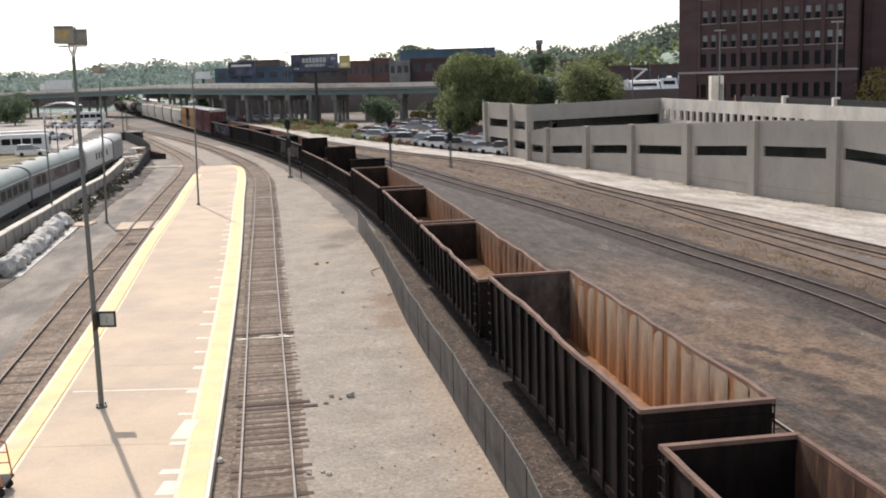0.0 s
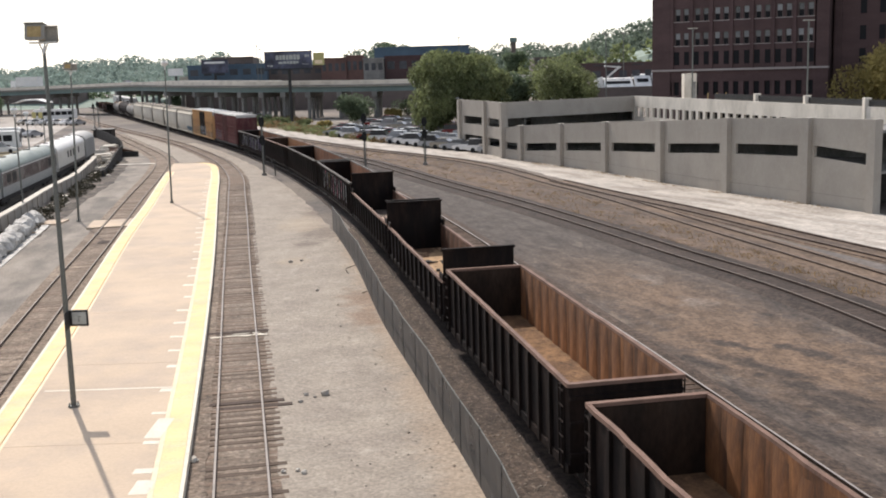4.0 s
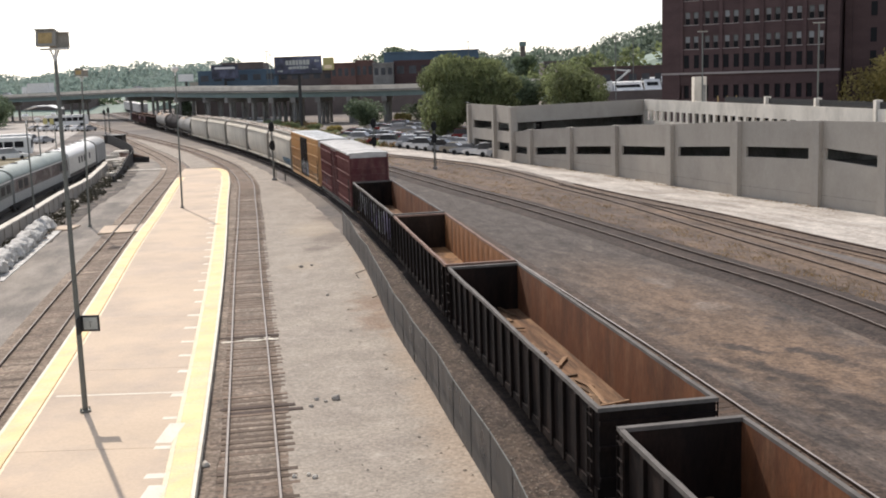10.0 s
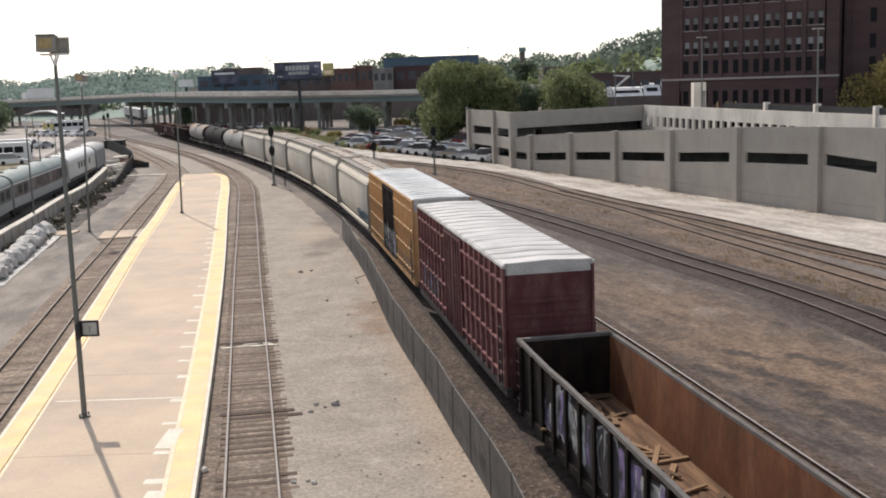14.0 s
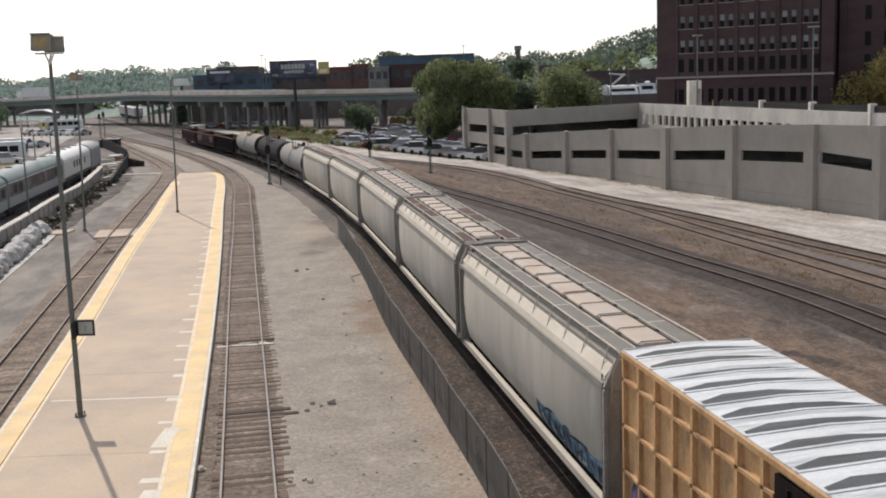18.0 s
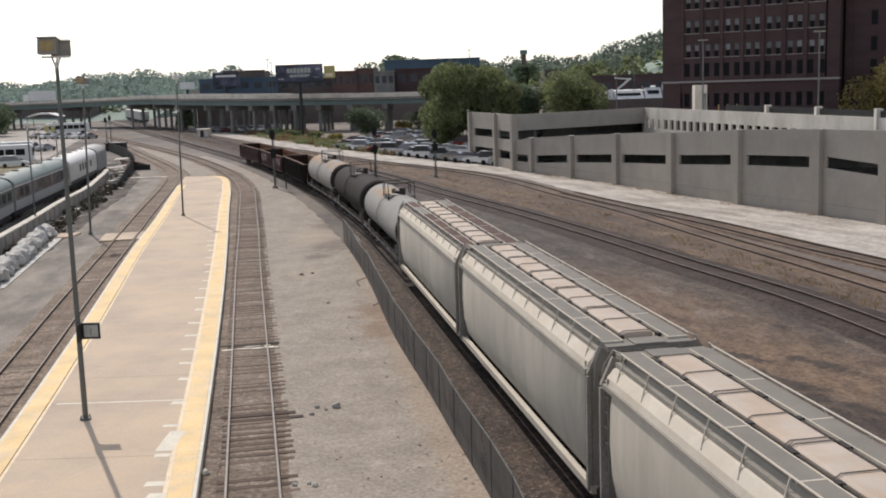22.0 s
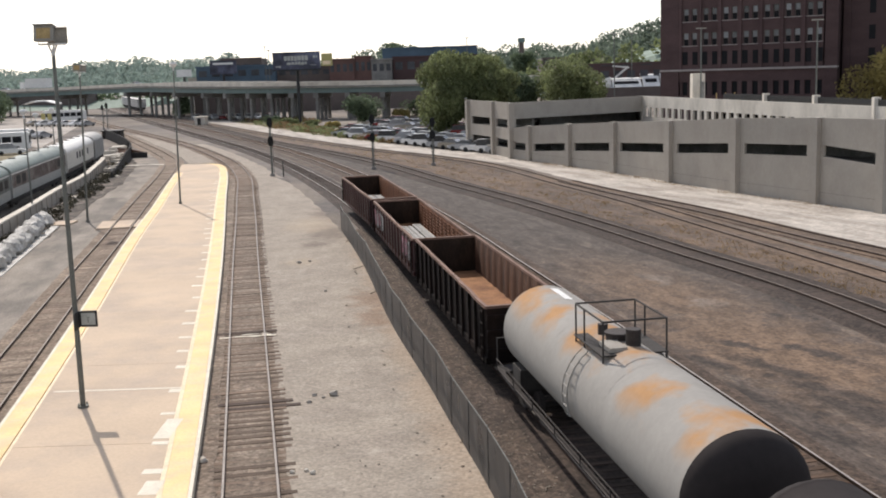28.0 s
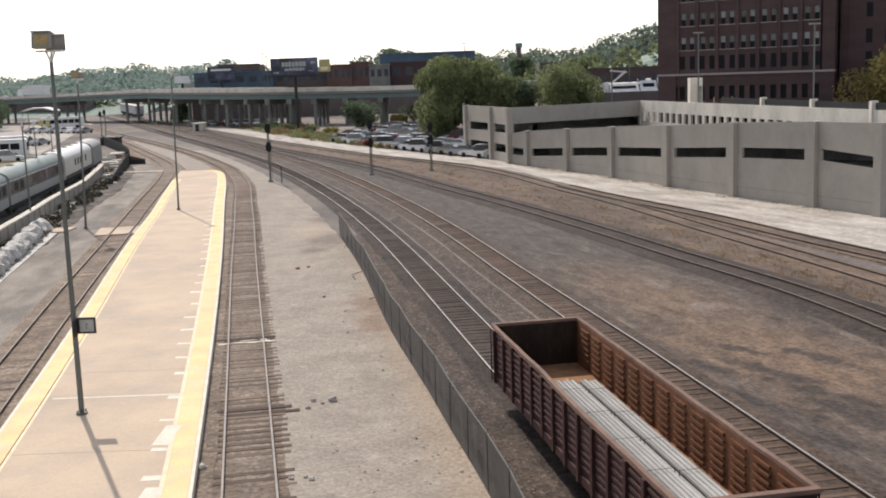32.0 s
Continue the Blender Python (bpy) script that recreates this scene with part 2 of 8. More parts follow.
M["hopper_roof"] = mat("dusty_hopper_roof", (0.585, 0.53, 0.435), 0.8, var=0.05, scale=0.8, fine=6, stain=(0.52, 0.455, 0.36), amount=0.35, stain_scale=0.6, bump=0.08, fine_var=0.04, sharp=0.2)
M["chord"] = mat("grey_tan_chord", (0.285, 0.262, 0.225), 0.8, 0.0, var=0.12, scale=1.0)
M["hopper_end"] = mat("dusty_grey_end_sheet", (0.34, 0.315, 0.275), 0.8, 0.0, var=0.15, scale=0.9, stain=(0.235, 0.205, 0.172), amount=0.4, stain_scale=0.8, stretch=(1, 1, 0.4), bump=0.08)
M["hatch"] = mat("tan_hatch_cover", (0.50, 0.42, 0.345), 0.75, var=0.07, scale=0.9, stain=(0.46, 0.345, 0.245), amount=0.3, stain_scale=0.8, fine_var=0.05, bump=0.1)
M["walkway"] = mat("grey_grating", (0.215, 0.196, 0.168), 0.85, 0.0, var=0.1, scale=1.0, fine=30, fine_var=0.2, bump=0.15)
M["walkway_rust"] = mat("rusty_grating", (0.078, 0.040, 0.029), 0.85, 0.0, var=0.22, scale=1.0, fine=30, fine_var=0.25, stain=(0.12, 0.066, 0.048), amount=0.3, stain_scale=0.9)
M["grime"] = mat("grimy_dark_grey", (0.048, 0.043, 0.039), 0.85, 0.0, var=0.3, scale=1.5)
M["tank_grey"] = mat("grey_tank_paint", (0.31, 0.295, 0.27), 0.85, 0.0, var=0.08, scale=0.6, fine=5, bump=0.05, fine_var=0.05, spec=0.15)
M["tank_white"] = mat("pale_tank_paint", (0.31, 0.298, 0.275), 0.85, 0.0, var=0.08, scale=0.6, fine=5, bump=0.05, fine_var=0.05, spec=0.15)
M["tank_black"] = mat("black_tank_paint", (0.03, 0.025, 0.024), 0.85, 0.0, var=0.2, scale=0.6, fine=5, bump=0.05, fine_var=0.08, spec=0.15)
M["zinc"] = mat("streaked_zinc_roof", (0.66, 0.67, 0.655), 0.65, 0.0, var=0.08, scale=0.8, stain=(0.43, 0.44, 0.435), amount=0.36, stain_scale=0.8, stretch=(3.4, 0.3, 1), bump=0.1, sharp=0.06, speck=(0.55, 0.46, 0.36), speck_scale=0.3, speck_at=0.95)
M["zinc_dark"] = mat("dark_weathered_zinc", (0.085, 0.088, 0.088), 0.7, 0.0, var=0.3, scale=1.5, stretch=(3, 0.4, 1))
M["cream_line"] = mat("worn_cream_paint", (0.80, 0.66, 0.46), 0.85, var=0.1, scale=2)
M["coach_cream"] = mat("cream_coach_paint", (0.60, 0.575, 0.52), 0.6, 0.0, var=0.08, scale=0.5)
M["zinc_plain"] = mat("dull_zinc_roof", (0.54, 0.525, 0.50), 0.7, 0.1, var=0.12, scale=0.8, stain=(0.33, 0.32, 0.30), amount=0.4, stain_scale=0.9, stretch=(2.2, 0.5, 1), bump=0.1)
M["pipe"] = mat("grey_steel_pipe", (0.29, 0.285, 0.27), 0.7, 0.1, var=0.2, scale=1.0, stretch=(0.3, 1, 1), random_tone=0.3)
M["wood"] = mat("broken_planks", (0.235, 0.145, 0.082), 0.9, var=0.25, scale=2, stretch=(0.3, 2, 2), random_tone=0.5)
M["wood_pale"] = mat("pale_split_timber", (0.62, 0.46, 0.36), 0.9, var=0.15, scale=2, stretch=(0.3, 2, 2), random_tone=0.3)
M["wheel"] = mat("grimy_wheel_steel", (0.05, 0.042, 0.038), 0.7, 0.3, var=0.3)
M["fence"] = mat("grey_fence_mesh", (0.085, 0.083, 0.08), 0.8, 0.1, var=0.2, scale=2.5, fine=60, fine_var=0.4)
# Rubble whose dark base includes the shade on both sides of the wall
M["rubble"] = mat("shade_dark_rubble", (0.06, 0.05, 0.041), 0.95, var=0.4, scale=0.7, fine=5, bump=1.0, stones=0.5, stone_scale=2.0, stain=(0.17, 0.14, 0.115), amount=0.3, stain_scale=0.5)
M["forecourt"] = mat("worn_pale_paving", (0.40, 0.36, 0.315), 0.9, var=0.15, scale=0.15, fine=3, stain=(0.27, 0.24, 0.21), amount=0.4, stain_scale=0.1)
M["deck_brown"] = mat("dirty_plank_floor", (0.15, 0.082, 0.045), 0.95, var=0.35, scale=1.5, fine=8, stretch=(0.3, 3, 1), stain=(0.26, 0.155, 0.085), amount=0.4, stain_scale=0.8, bump=0.4, speck=(0.06, 0.036, 0.024), speck_scale=1.2, speck_at=0.8)
M["deck_gold"] = mat("golden_brown_dirt_floor", (0.27, 0.148, 0.066), 0.95, var=0.3, scale=1.2, fine=8, stretch=(0.6, 1.6, 1), stain=(0.14, 0.074, 0.038), amount=0.46, stain_scale=0.9, sharp=0.07, bump=0.5)
M["floor_litter"] = mat("littered_brown_floor", (0.155, 0.088, 0.048), 0.95, var=0.3, scale=1.2, fine=9, stain=(0.245, 0.14, 0.07), amount=0.4, stain_scale=0.9, sharp=0.08, bump=0.7, fine_var=0.3, speck=(0.06, 0.037, 0.025), speck_scale=2.2, speck_at=0.85)
M["floor_grey"] = mat("grey_brown_plank_floor", (0.125, 0.10, 0.078), 0.95, var=0.3, scale=1.2, fine=8, stretch=(0.4, 2, 1), stain=(0.075, 0.055, 0.042), amount=0.45, stain_scale=0.8, bump=0.4)
M["floor_patchy"] = mat("caked_patchy_floor", (0.165, 0.092, 0.052), 0.95, var=0.25, scale=1.0, fine=9, stretch=(0.6, 1.4, 1), stain=(0.40, 0.265, 0.15), amount=0.52, stain_scale=0.55, sharp=0.025, bump=0.4, speck=(0.075, 0.05, 0.036), speck_scale=1.1, speck_at=0.85)
M["cinder"] = mat("brown_cinder_gravel", (0.092, 0.067, 0.050), 0.95, var=0.3, scale=0.5, fine=5, bump=1.0, fine_var=0.35, stain=(0.062, 0.046, 0.037), amount=0.45, stain_scale=0.5, stretch=(1.5, 0.7, 1), turn=12, stones=0.4, stone_scale=7.0, speck=(0.24, 0.195, 0.155), speck_scale=5.0, speck_at=0.98)
M["rail_dull"] = mat("dull_rail_head", (0.21, 0.175, 0.145), 0.7, 0.15, var=0.15, scale=1, bump=0)
M["rail_siding"] = mat("grey_rail_head", (0.255, 0.225, 0.2), 0.68, 0.2, var=0.15, scale=1, bump=0)
M["notice"] = mat("faded_notice", (0.42, 0.43, 0.40), 0.7, var=0.12, scale=3, bump=0)
M["rust_dark"] = mat("dark_rusty_steel", (0.084, 0.039, 0.021), 0.9, 0.0, var=0.35, scale=1.0, fine=12, stain=(0.055, 0.032, 0.023), amount=0.45, stain_scale=0.8, stretch=(1, 1, 0.3), bump=0.3, speck=(0.20, 0.10, 0.048), speck_scale=1.2, speck_at=0.8)
# Shade at the wagon ends put into a near-black lining colour
M["end_shade"] = mat("shade_dark_end_lining", (0.030, 0.021, 0.016), 0.9, 0.0, var=0.35, scale=1.0, fine=10, stain=(0.055, 0.034, 0.022), amount=0.4, stain_scale=0.8, stretch=(1, 1, 0.4), bump=0.2, spec=0.12)
M["end_scoured"] = mat("scoured_grey_end_plate", (0.10, 0.082, 0.068), 0.7, 0.1, var=0.3, scale=0.8, fine=8, stain=(0.045, 0.033, 0.026), amount=0.5, stain_scale=0.7, stretch=(1, 1, 0.5), bump=0.15, speck=(0.20, 0.17, 0.14), speck_scale=0.6, speck_at=0.9)
M["rust_scoured"] = mat("orange_scoured_steel", (0.39, 0.172, 0.058), 0.85, 0.0, var=0.3, scale=0.7, fine=10, stain=(0.22, 0.105, 0.05), amount=0.45, stain_scale=0.9, stretch=(2.2, 1, 0.35), bump=0.25, sharp=0.14, fine_var=0.2, speck=(0.12, 0.066, 0.04), speck_scale=0.8, speck_at=0.86)
M["silver"] = mat("fluted_silver_coach", (0.27, 0.265, 0.25), 0.6, 0.2, var=0.1, scale=0.5)
M["coach_green"] = mat("grey_green_coach_roof", (0.20, 0.235, 0.215), 0.6, 0.0, var=0.1, scale=0.5)
M["coach_side"] = mat("pale_grey_coach_side", (0.33, 0.335, 0.32), 0.5, 0.1, var=0.08, scale=0.5)
M["coach_dim"] = mat("dim_grey_green_band", (0.06, 0.075, 0.075), 0.4, var=0.15, scale=0.5)
M["coach_mural"] = mat("painted_brown_mural", (0.085, 0.055, 0.05), 0.6, var=0.4, scale=0.5, stain=(0.16, 0.14, 0.125), amount=0.4, stain_scale=0.6, sharp=0.05)
M["coach_red"] = mat("brown_coach_band", (0.06, 0.045, 0.042), 0.4, 0.0, var=0.3, scale=0.5)
M["white"] = mat("white_paint", (0.72, 0.71, 0.68), 0.6, var=0.06, scale=0.8)
M["plastic"] = mat("crumpled_white_wrap", (0.46, 0.445, 0.41), 0.65, 0.0, var=0.35, scale=2.5, fine=9, bump=0.8, stain=(0.30, 0.285, 0.26), amount=0.35, stain_scale=1.5)
def leaf_mat(name, base, scale=0.35, through=0.45, var=0.4):
    m = mat(name, base, 0.6, var=var, scale=scale, fine=scale * 8, bump=0, fine_var=0.3, spec=0.2)
    nt = m.node_tree
    bsdf, out = nt.nodes["Principled BSDF"], nt.nodes["Material Output"]
    tr, mx = nt.nodes.new("ShaderNodeBsdfTranslucent"), nt.nodes.new("ShaderNodeMixShader")
    nt.links.new(bsdf.inputs["Base Color"].links[0].from_socket, tr.inputs["Color"])
    mx.inputs[0].default_value = through
    nt.links.new(bsdf.outputs[0], mx.inputs[1])
    nt.links.new(tr.outputs[0], mx.inputs[2])
    nt.links.new(mx.outputs[0], out.inputs["Surface"])
    return m


M["leaf"] = leaf_mat("tree_leaves", (0.178, 0.204, 0.095), 0.3, 0.5, 0.55)
M["leaf_dim"] = leaf_mat("dusty_dark_scrub", (0.06, 0.055, 0.036), 0.4, 0.2)
M["weed"] = leaf_mat("dry_brown_weeds", (0.24, 0.165, 0.085), 0.5)
M["leaf_dark"] = leaf_mat("dark_leaves", (0.135, 0.175, 0.105), 0.2)
M["leaf_yellow"] = leaf_mat("yellow_green_leaves", (0.33, 0.27, 0.10))
# Distance haze put into the base: paler hill and bluff greens
M["hazed_leaf"] = leaf_mat("hazed_hill_leaves", (0.27, 0.335, 0.295), 0.03, 0.5, 0.12)
M["mid_leaf"] = leaf_mat("hazed_bluff_leaves", (0.165, 0.205, 0.155), 0.05, 0.5, 0.2)
M["hill_green"] = mat("hazed_undergrowth", (0.22, 0.275, 0.225), 0.9, var=0.2, scale=0.05, fine=0.5, bump=0)
M["bark"] = mat("bark", (0.075, 0.055, 0.04), 0.9, var=0.2, scale=2)
M["grass"] = mat("dry_grass", (0.165, 0.14, 0.075), 0.95, var=0.3, scale=0.3, fine=4, stain=(0.25, 0.205, 0.135), amount=0.5, stain_scale=0.25, bump=0.8)
M["rubber"] = mat("rubber", (0.02, 0.02, 0.02), 0.85, var=0.1, bump=0)
M["ochre"] = mat("dull_ochre_paint", (0.36, 0.25, 0.11), 0.7, var=0.12)
M["orange"] = mat("orange_red_paint", (0.55, 0.16, 0.05), 0.6, var=0.1)
M["sign_blue"] = mat("dark_billboard_vinyl", (0.045, 0.045, 0.062), 0.5, var=0.5, scale=0.25, stain=(0.12, 0.13, 0.19), amount=0.35, stain_scale=0.25)
M["sign_yellow"] = mat("pale_yellow_board", (0.45, 0.40, 0.17), 0.6, var=0.1)
for n_, c_ in {"car_white": (0.75, 0.75, 0.74), "car_silver": (0.38, 0.39, 0.40), "car_black": (0.02, 0.02, 0.022), "car_red": (0.22, 0.03, 0.03), "car_blue": (0.03, 0.05, 0.11), "car_tan": (0.32, 0.29, 0.24)}.items():
    M[n_] = mat(n_ + "_paint", c_, 0.25, 0.2, var=0.04, bump=0, spec=0.6)
for n_, c_ in {"spray_pink": (0.38, 0.12, 0.17), "spray_yellow": (0.45, 0.33, 0.10), "spray_white": (0.34, 0.34, 0.33), "spray_violet": (0.17, 0.13, 0.25), "spray_blue": (0.15, 0.27, 0.37), "spray_teal": (0.13, 0.33, 0.33), "spray_green": (0.10, 0.27, 0.13), "spray_black": (0.02, 0.02, 0.022)}.items():
    M[n_] = mat(n_ + "_paint", c_, 0.75, var=0.5, scale=2, bump=0, stain=(0.03, 0.026, 0.024), amount=0.45, stain_scale=2.6)


def stain_at(m, spots, colour, ragged=0.8, soft=0.6, strength=1.0):
    """Soft-edged patches of another colour round places (x, y, radius along x, radius along y, turn) of a ground material."""
    nt = m.node_tree
    vm = nt.nodes["Principled BSDF"].inputs["Base Color"].links[0].from_node
    src = vm.inputs[0].links[0].from_socket
    tc = nt.nodes.new("ShaderNodeTexCoord")
    n = nt.nodes.new("ShaderNodeTexNoise")
    n.inputs["Scale"].default_value, n.inputs["Detail"].default_value, n.inputs["Roughness"].default_value = 1.1, 7, 0.7
    nt.links.new(tc.outputs["Object"], n.inputs["Vector"])
    total = None
    for x, y, rx, ry, turn in spots:
        mp = nt.nodes.new("ShaderNodeMapping")
        mp.vector_type = "TEXTURE"
        mp.inputs["Location"].default_value = (x, y, 0)
        mp.inputs["Rotation"].default_value = (0, 0, math.radians(turn))
        mp.inputs["Scale"].default_value = (rx, ry, 50)
        nt.links.new(tc.outputs["Object"], mp.inputs[0])
        ln = nt.nodes.new("ShaderNodeVectorMath")
        ln.operation = "LENGTH"
        nt.links.new(mp.outputs[0], ln.inputs[0])
        ad = nt.nodes.new("ShaderNodeMath")
        ad.operation = "MULTIPLY_ADD"
        nt.links.new(n.outputs["Fac"], ad.inputs[0])
        ad.inputs[1].default_value = ragged * 2
        nt.links.new(ln.outputs["Value"], ad.inputs[2])
        mr = nt.nodes.new("ShaderNodeMapRange")
        mr.inputs["From Min"].default_value, mr.inputs["From Max"].default_value = 1 + ragged - soft / 2, 1 + ragged + soft / 2
        mr.inputs["To Min"].default_value, mr.inputs["To Max"].default_value = strength, 0.0
        nt.links.new(ad.outputs[0], mr.inputs["Value"])
        if total is None:
            total = mr.outputs[0]
        else:
            mx = nt.nodes.new("ShaderNodeMath")
            mx.operation = "MAXIMUM"
            nt.links.new(total, mx.inputs[0]), nt.links.new(mr.outputs[0], mx.inputs[1])
            total = mx.outputs[0]
    mix = nt.nodes.new("ShaderNodeMix")
    mix.data_type = "RGBA"
    nt.links.new(total, mix.inputs["Factor"])
    nt.links.new(src, mix.inputs["A"])
    mix.inputs["B"].default_value = (*colour, 1)
    nt.links.new(mix.outputs["Result"], vm.inputs[0])


def worn_band(m, colour, z0, z1, scale=0.6, share=0.5, stretch=(1, 1, 1)):
    """A worn or rusted zone of a wagon's paint, full above height z1 and gone below z0, broken up by noise."""
    nt = m.node_tree
    vm = nt.nodes["Principled BSDF"].inputs["Base Color"].links[0].from_node
    src = vm.inputs[0].links[0].from_socket
    tc = nt.nodes.new("ShaderNodeTexCoord")
    mp = nt.nodes.new("ShaderNodeMapping")
    mp.inputs["Scale"].default_value = stretch
    nt.links.new(tc.outputs["Object"], mp.inputs[0])
    n = nt.nodes.new("ShaderNodeTexNoise")
    n.inputs["Scale"].default_value, n.inputs["Detail"].default_value = scale, 5
    nt.links.new(mp.outputs[0], n.inputs["Vector"])
    sp = nt.nodes.new("ShaderNodeSeparateXYZ")
    nt.links.new(tc.outputs["Object"], sp.inputs[0])
    up, patch = nt.nodes.new("ShaderNodeMapRange"), nt.nodes.new("ShaderNodeMapRange")
    up.inputs["From Min"].default_value, up.inputs["From Max"].default_value = z0, z1
    nt.links.new(sp.outputs["Z"], up.inputs["Value"])
    cut = 0.68 - 0.36 * share
    patch.inputs["From Min"].default_value, patch.inputs["From Max"].default_value = cut - 0.05, cut + 0.07
    nt.links.new(n.outputs["Fac"], patch.inputs["Value"])
    both = nt.nodes.new("ShaderNodeMath")
    both.operation = "MULTIPLY"
    nt.links.new(up.outputs[0], both.inputs[0]), nt.links.new(patch.outputs[0], both.inputs[1])
    mix = nt.nodes.new("ShaderNodeMix")
    mix.data_type = "RGBA"
    nt.links.new(both.outputs[0], mix.inputs["Factor"])
    nt.links.new(src, mix.inputs["A"])
    mix.inputs["B"].default_value = (*colour, 1)
    nt.links.new(mix.outputs["Result"], vm.inputs[0])


worn_band(M["tank_grey"], (0.40, 0.23, 0.11), 3.1, 3.7, 0.5, 0.42)
worn_band(M["tank_white"], (0.39, 0.26, 0.14), 3.4, 3.9, 0.4, 0.5)
worn_band(M["rust_scoured"], (0.33, 0.245, 0.17), 1.3, 3.4, 0.9, 0.5, (1.8, 1, 0.3))
# brown soil down the middle of the near yard, with dark oily streaks and pale ash; dark grey gravel farther on
stain_at(M["yard"], ((10.6, 53, 2.7, 10, 14), (13.0, 41, 3.2, 8, 16)), (0.168, 0.113, 0.075), 1.8, 1.0, 1.0)
stain_at(M["yard"], ((0.5, 92, 7.5, 34, 17), (-14, 135, 9, 40, 20)), (0.086, 0.072, 0.062), 1.2, 1.0, 0.8)
stain_at(M["yard"], ((12.1, 38.6, 0.5, 1.8, 30), (12.9, 35.9, 0.5, 2.2, 35), (11.6, 42.1, 0.35, 1.4, 40), (13.4, 33.4, 0.7, 2.2, 25), (10.4, 35.0, 0.5, 1.2, 20), (14.5, 40.2, 0.45, 1.8, 30), (10.0, 39.5, 0.35, 1.3, 30)), (0.046, 0.037, 0.032), 2.8, 0.9, 0.85)
stain_at(M["yard"], ((11.3, 55.9, 0.55, 1.1, 10), (12.3, 49.6, 0.6, 1.0, 10)), (0.25, 0.21, 0.18), 2.2, 1.2, 0.4)
# tan dirt along the fence, rusty leaf litter, and darker ground by the fence's end
stain_at(M["gravel"], tuple((0.9 - 0.145 * (y - 28.5) - 0.35, y, 0.85, 3.2, 8) for y in range(22, 76, 5)), (0.340, 0.268, 0.200), 1.2, 1.0, 0.8)
stain_at(M["gravel"], ((-3.9, 52.8, 0.9, 2.0, 10), (-3.5, 48.6, 0.7, 1.8, 10)), (0.225, 0.150, 0.102), 1.6, 1.0, 0.7)
stain_at(M["gravel"], ((-8.3, 75.5, 1.3, 3.0, 10), (-9.0, 86.0, 1.6, 3.5, 10), (-8.6, 70.5, 0.8, 1.2, 0)), (0.185, 0.15, 0.122), 1.6, 0.9, 0.8)
stain_at(M["gravel"], ((-8.8, 64.0, 0.9, 1.0, 0), (-10.0, 80.0, 1.6, 3.5, 0)), (0.385, 0.315, 0.235), 1.5, 1.0, 0.7)


# ---------------- mesh helpers ----------------
def box(bm, x0, y0, z0, x1, y1, z1):
    v = [bm.verts.new((x, y, z)) for z in (z0, z1) for x, y in ((x0, y0), (x1, y0), (x1, y1), (x0, y1))]
    for f in ((3, 2, 1, 0), (4, 5, 6, 7), (0, 1, 5, 4), (1, 2, 6, 5), (2, 3, 7, 6), (3, 0, 4, 7)):
        bm.faces.new([v[i] for i in f])
    return v


def tube(bm, p, q, r, n=8, r2=None, cap=True):
    p, q = Vector(p), Vector(q)
    d = (q - p).normalized()
    a = d.orthogonal().normalized()
    b = d.cross(a)
    rings = []
    for c, rr in ((p, r), (q, r if r2 is None else r2)):
        rings.append([bm.verts.new(c + rr * (math.cos(2 * math.pi * i / n) * a + math.sin(2 * math.pi * i / n) * b)) for i in range(n)])
    for i in range(n):
        bm.faces.new((rings[0][i], rings[0][(i + 1) % n], rings[1][(i + 1) % n], rings[1][i]))
    if cap:
        bm.faces.new(rings[0][::-1])
        bm.faces.new(rings[1])


def beam(bm, p, q, w, h):
    """A bar of square section from p to q, h high."""
    p, q = Vector(p), Vector(q)
    d = (q - p).normalized()
    up = Vector((0, 0, 1)) if abs(d.z) < 0.9 else Vector((1, 0, 0))
    s = d.cross(up).normalized()
    u = s.cross(d)
    v = [bm.verts.new(c + i * w / 2 * s + j * h / 2 * u) for c in (p, q) for i, j in ((-1, -1), (1, -1), (1, 1), (-1, 1))]
    for f in ((0, 3, 2, 1), (4, 5, 6, 7), (0, 1, 5, 4), (1, 2, 6, 5), (2, 3, 7, 6), (3, 0, 4, 7)):
        bm.faces.new([v[i] for i in f])


def loft(bm, rings, closed=True, cap=True):
    """Joins rings of points, one after another."""
    vs = [[bm.verts.new(p) for p in ring] for ring in rings]
    n = len(vs[0])
    for a, b in zip(vs, vs[1:]):
        for i in range(n if closed else n - 1):
            bm.faces.new((a[i], a[(i + 1) % n], b[(i + 1) % n], b[i]))
    if cap and closed:
        bm.faces.new(vs[0][::-1])
        bm.faces.new(vs[-1])
    return vs


def to_mesh(bm, name, material, smooth=False):
    bmesh.ops.recalc_face_normals(bm, faces=bm.faces)
    me = bpy.data.meshes.new(name)
    bm.to_mesh(me)
    bm.free()
    me.materials.append(material)
    if smooth:
        me.shade_smooth()
        me.set_sharp_from_angle(angle=radians(40))
    return me


def part(name, bm, material, parent=None, label="", smooth=False):
    ob = new(name, to_mesh(bm, name, material, smooth))
    if parent:
        ob.parent = parent
    if label:
        ob["label"] = label
    return ob


def piece(name, me, parent, m=None, label=""):
    ob = new(name, me)
    ob.parent = parent
    if m is not None:
        ob.matrix_basis = m
    if label:
        ob["label"] = label
    return ob


def made(fn, *args):
    bm = bmesh.new()
    fn(bm, *args)
    return bm


def boxes(*rows):
    bm = bmesh.new()
    for r in rows:
        box(bm, *r)
    return bm


def tubes(*rows, n=8):
    bm = bmesh.new()
    for p, q, r in rows:
        tube(bm, p, q, r, n)
    return bm


def beams(*rows):
    bm = bmesh.new()
    for r in rows:
        beam(bm, *r)
    return bm


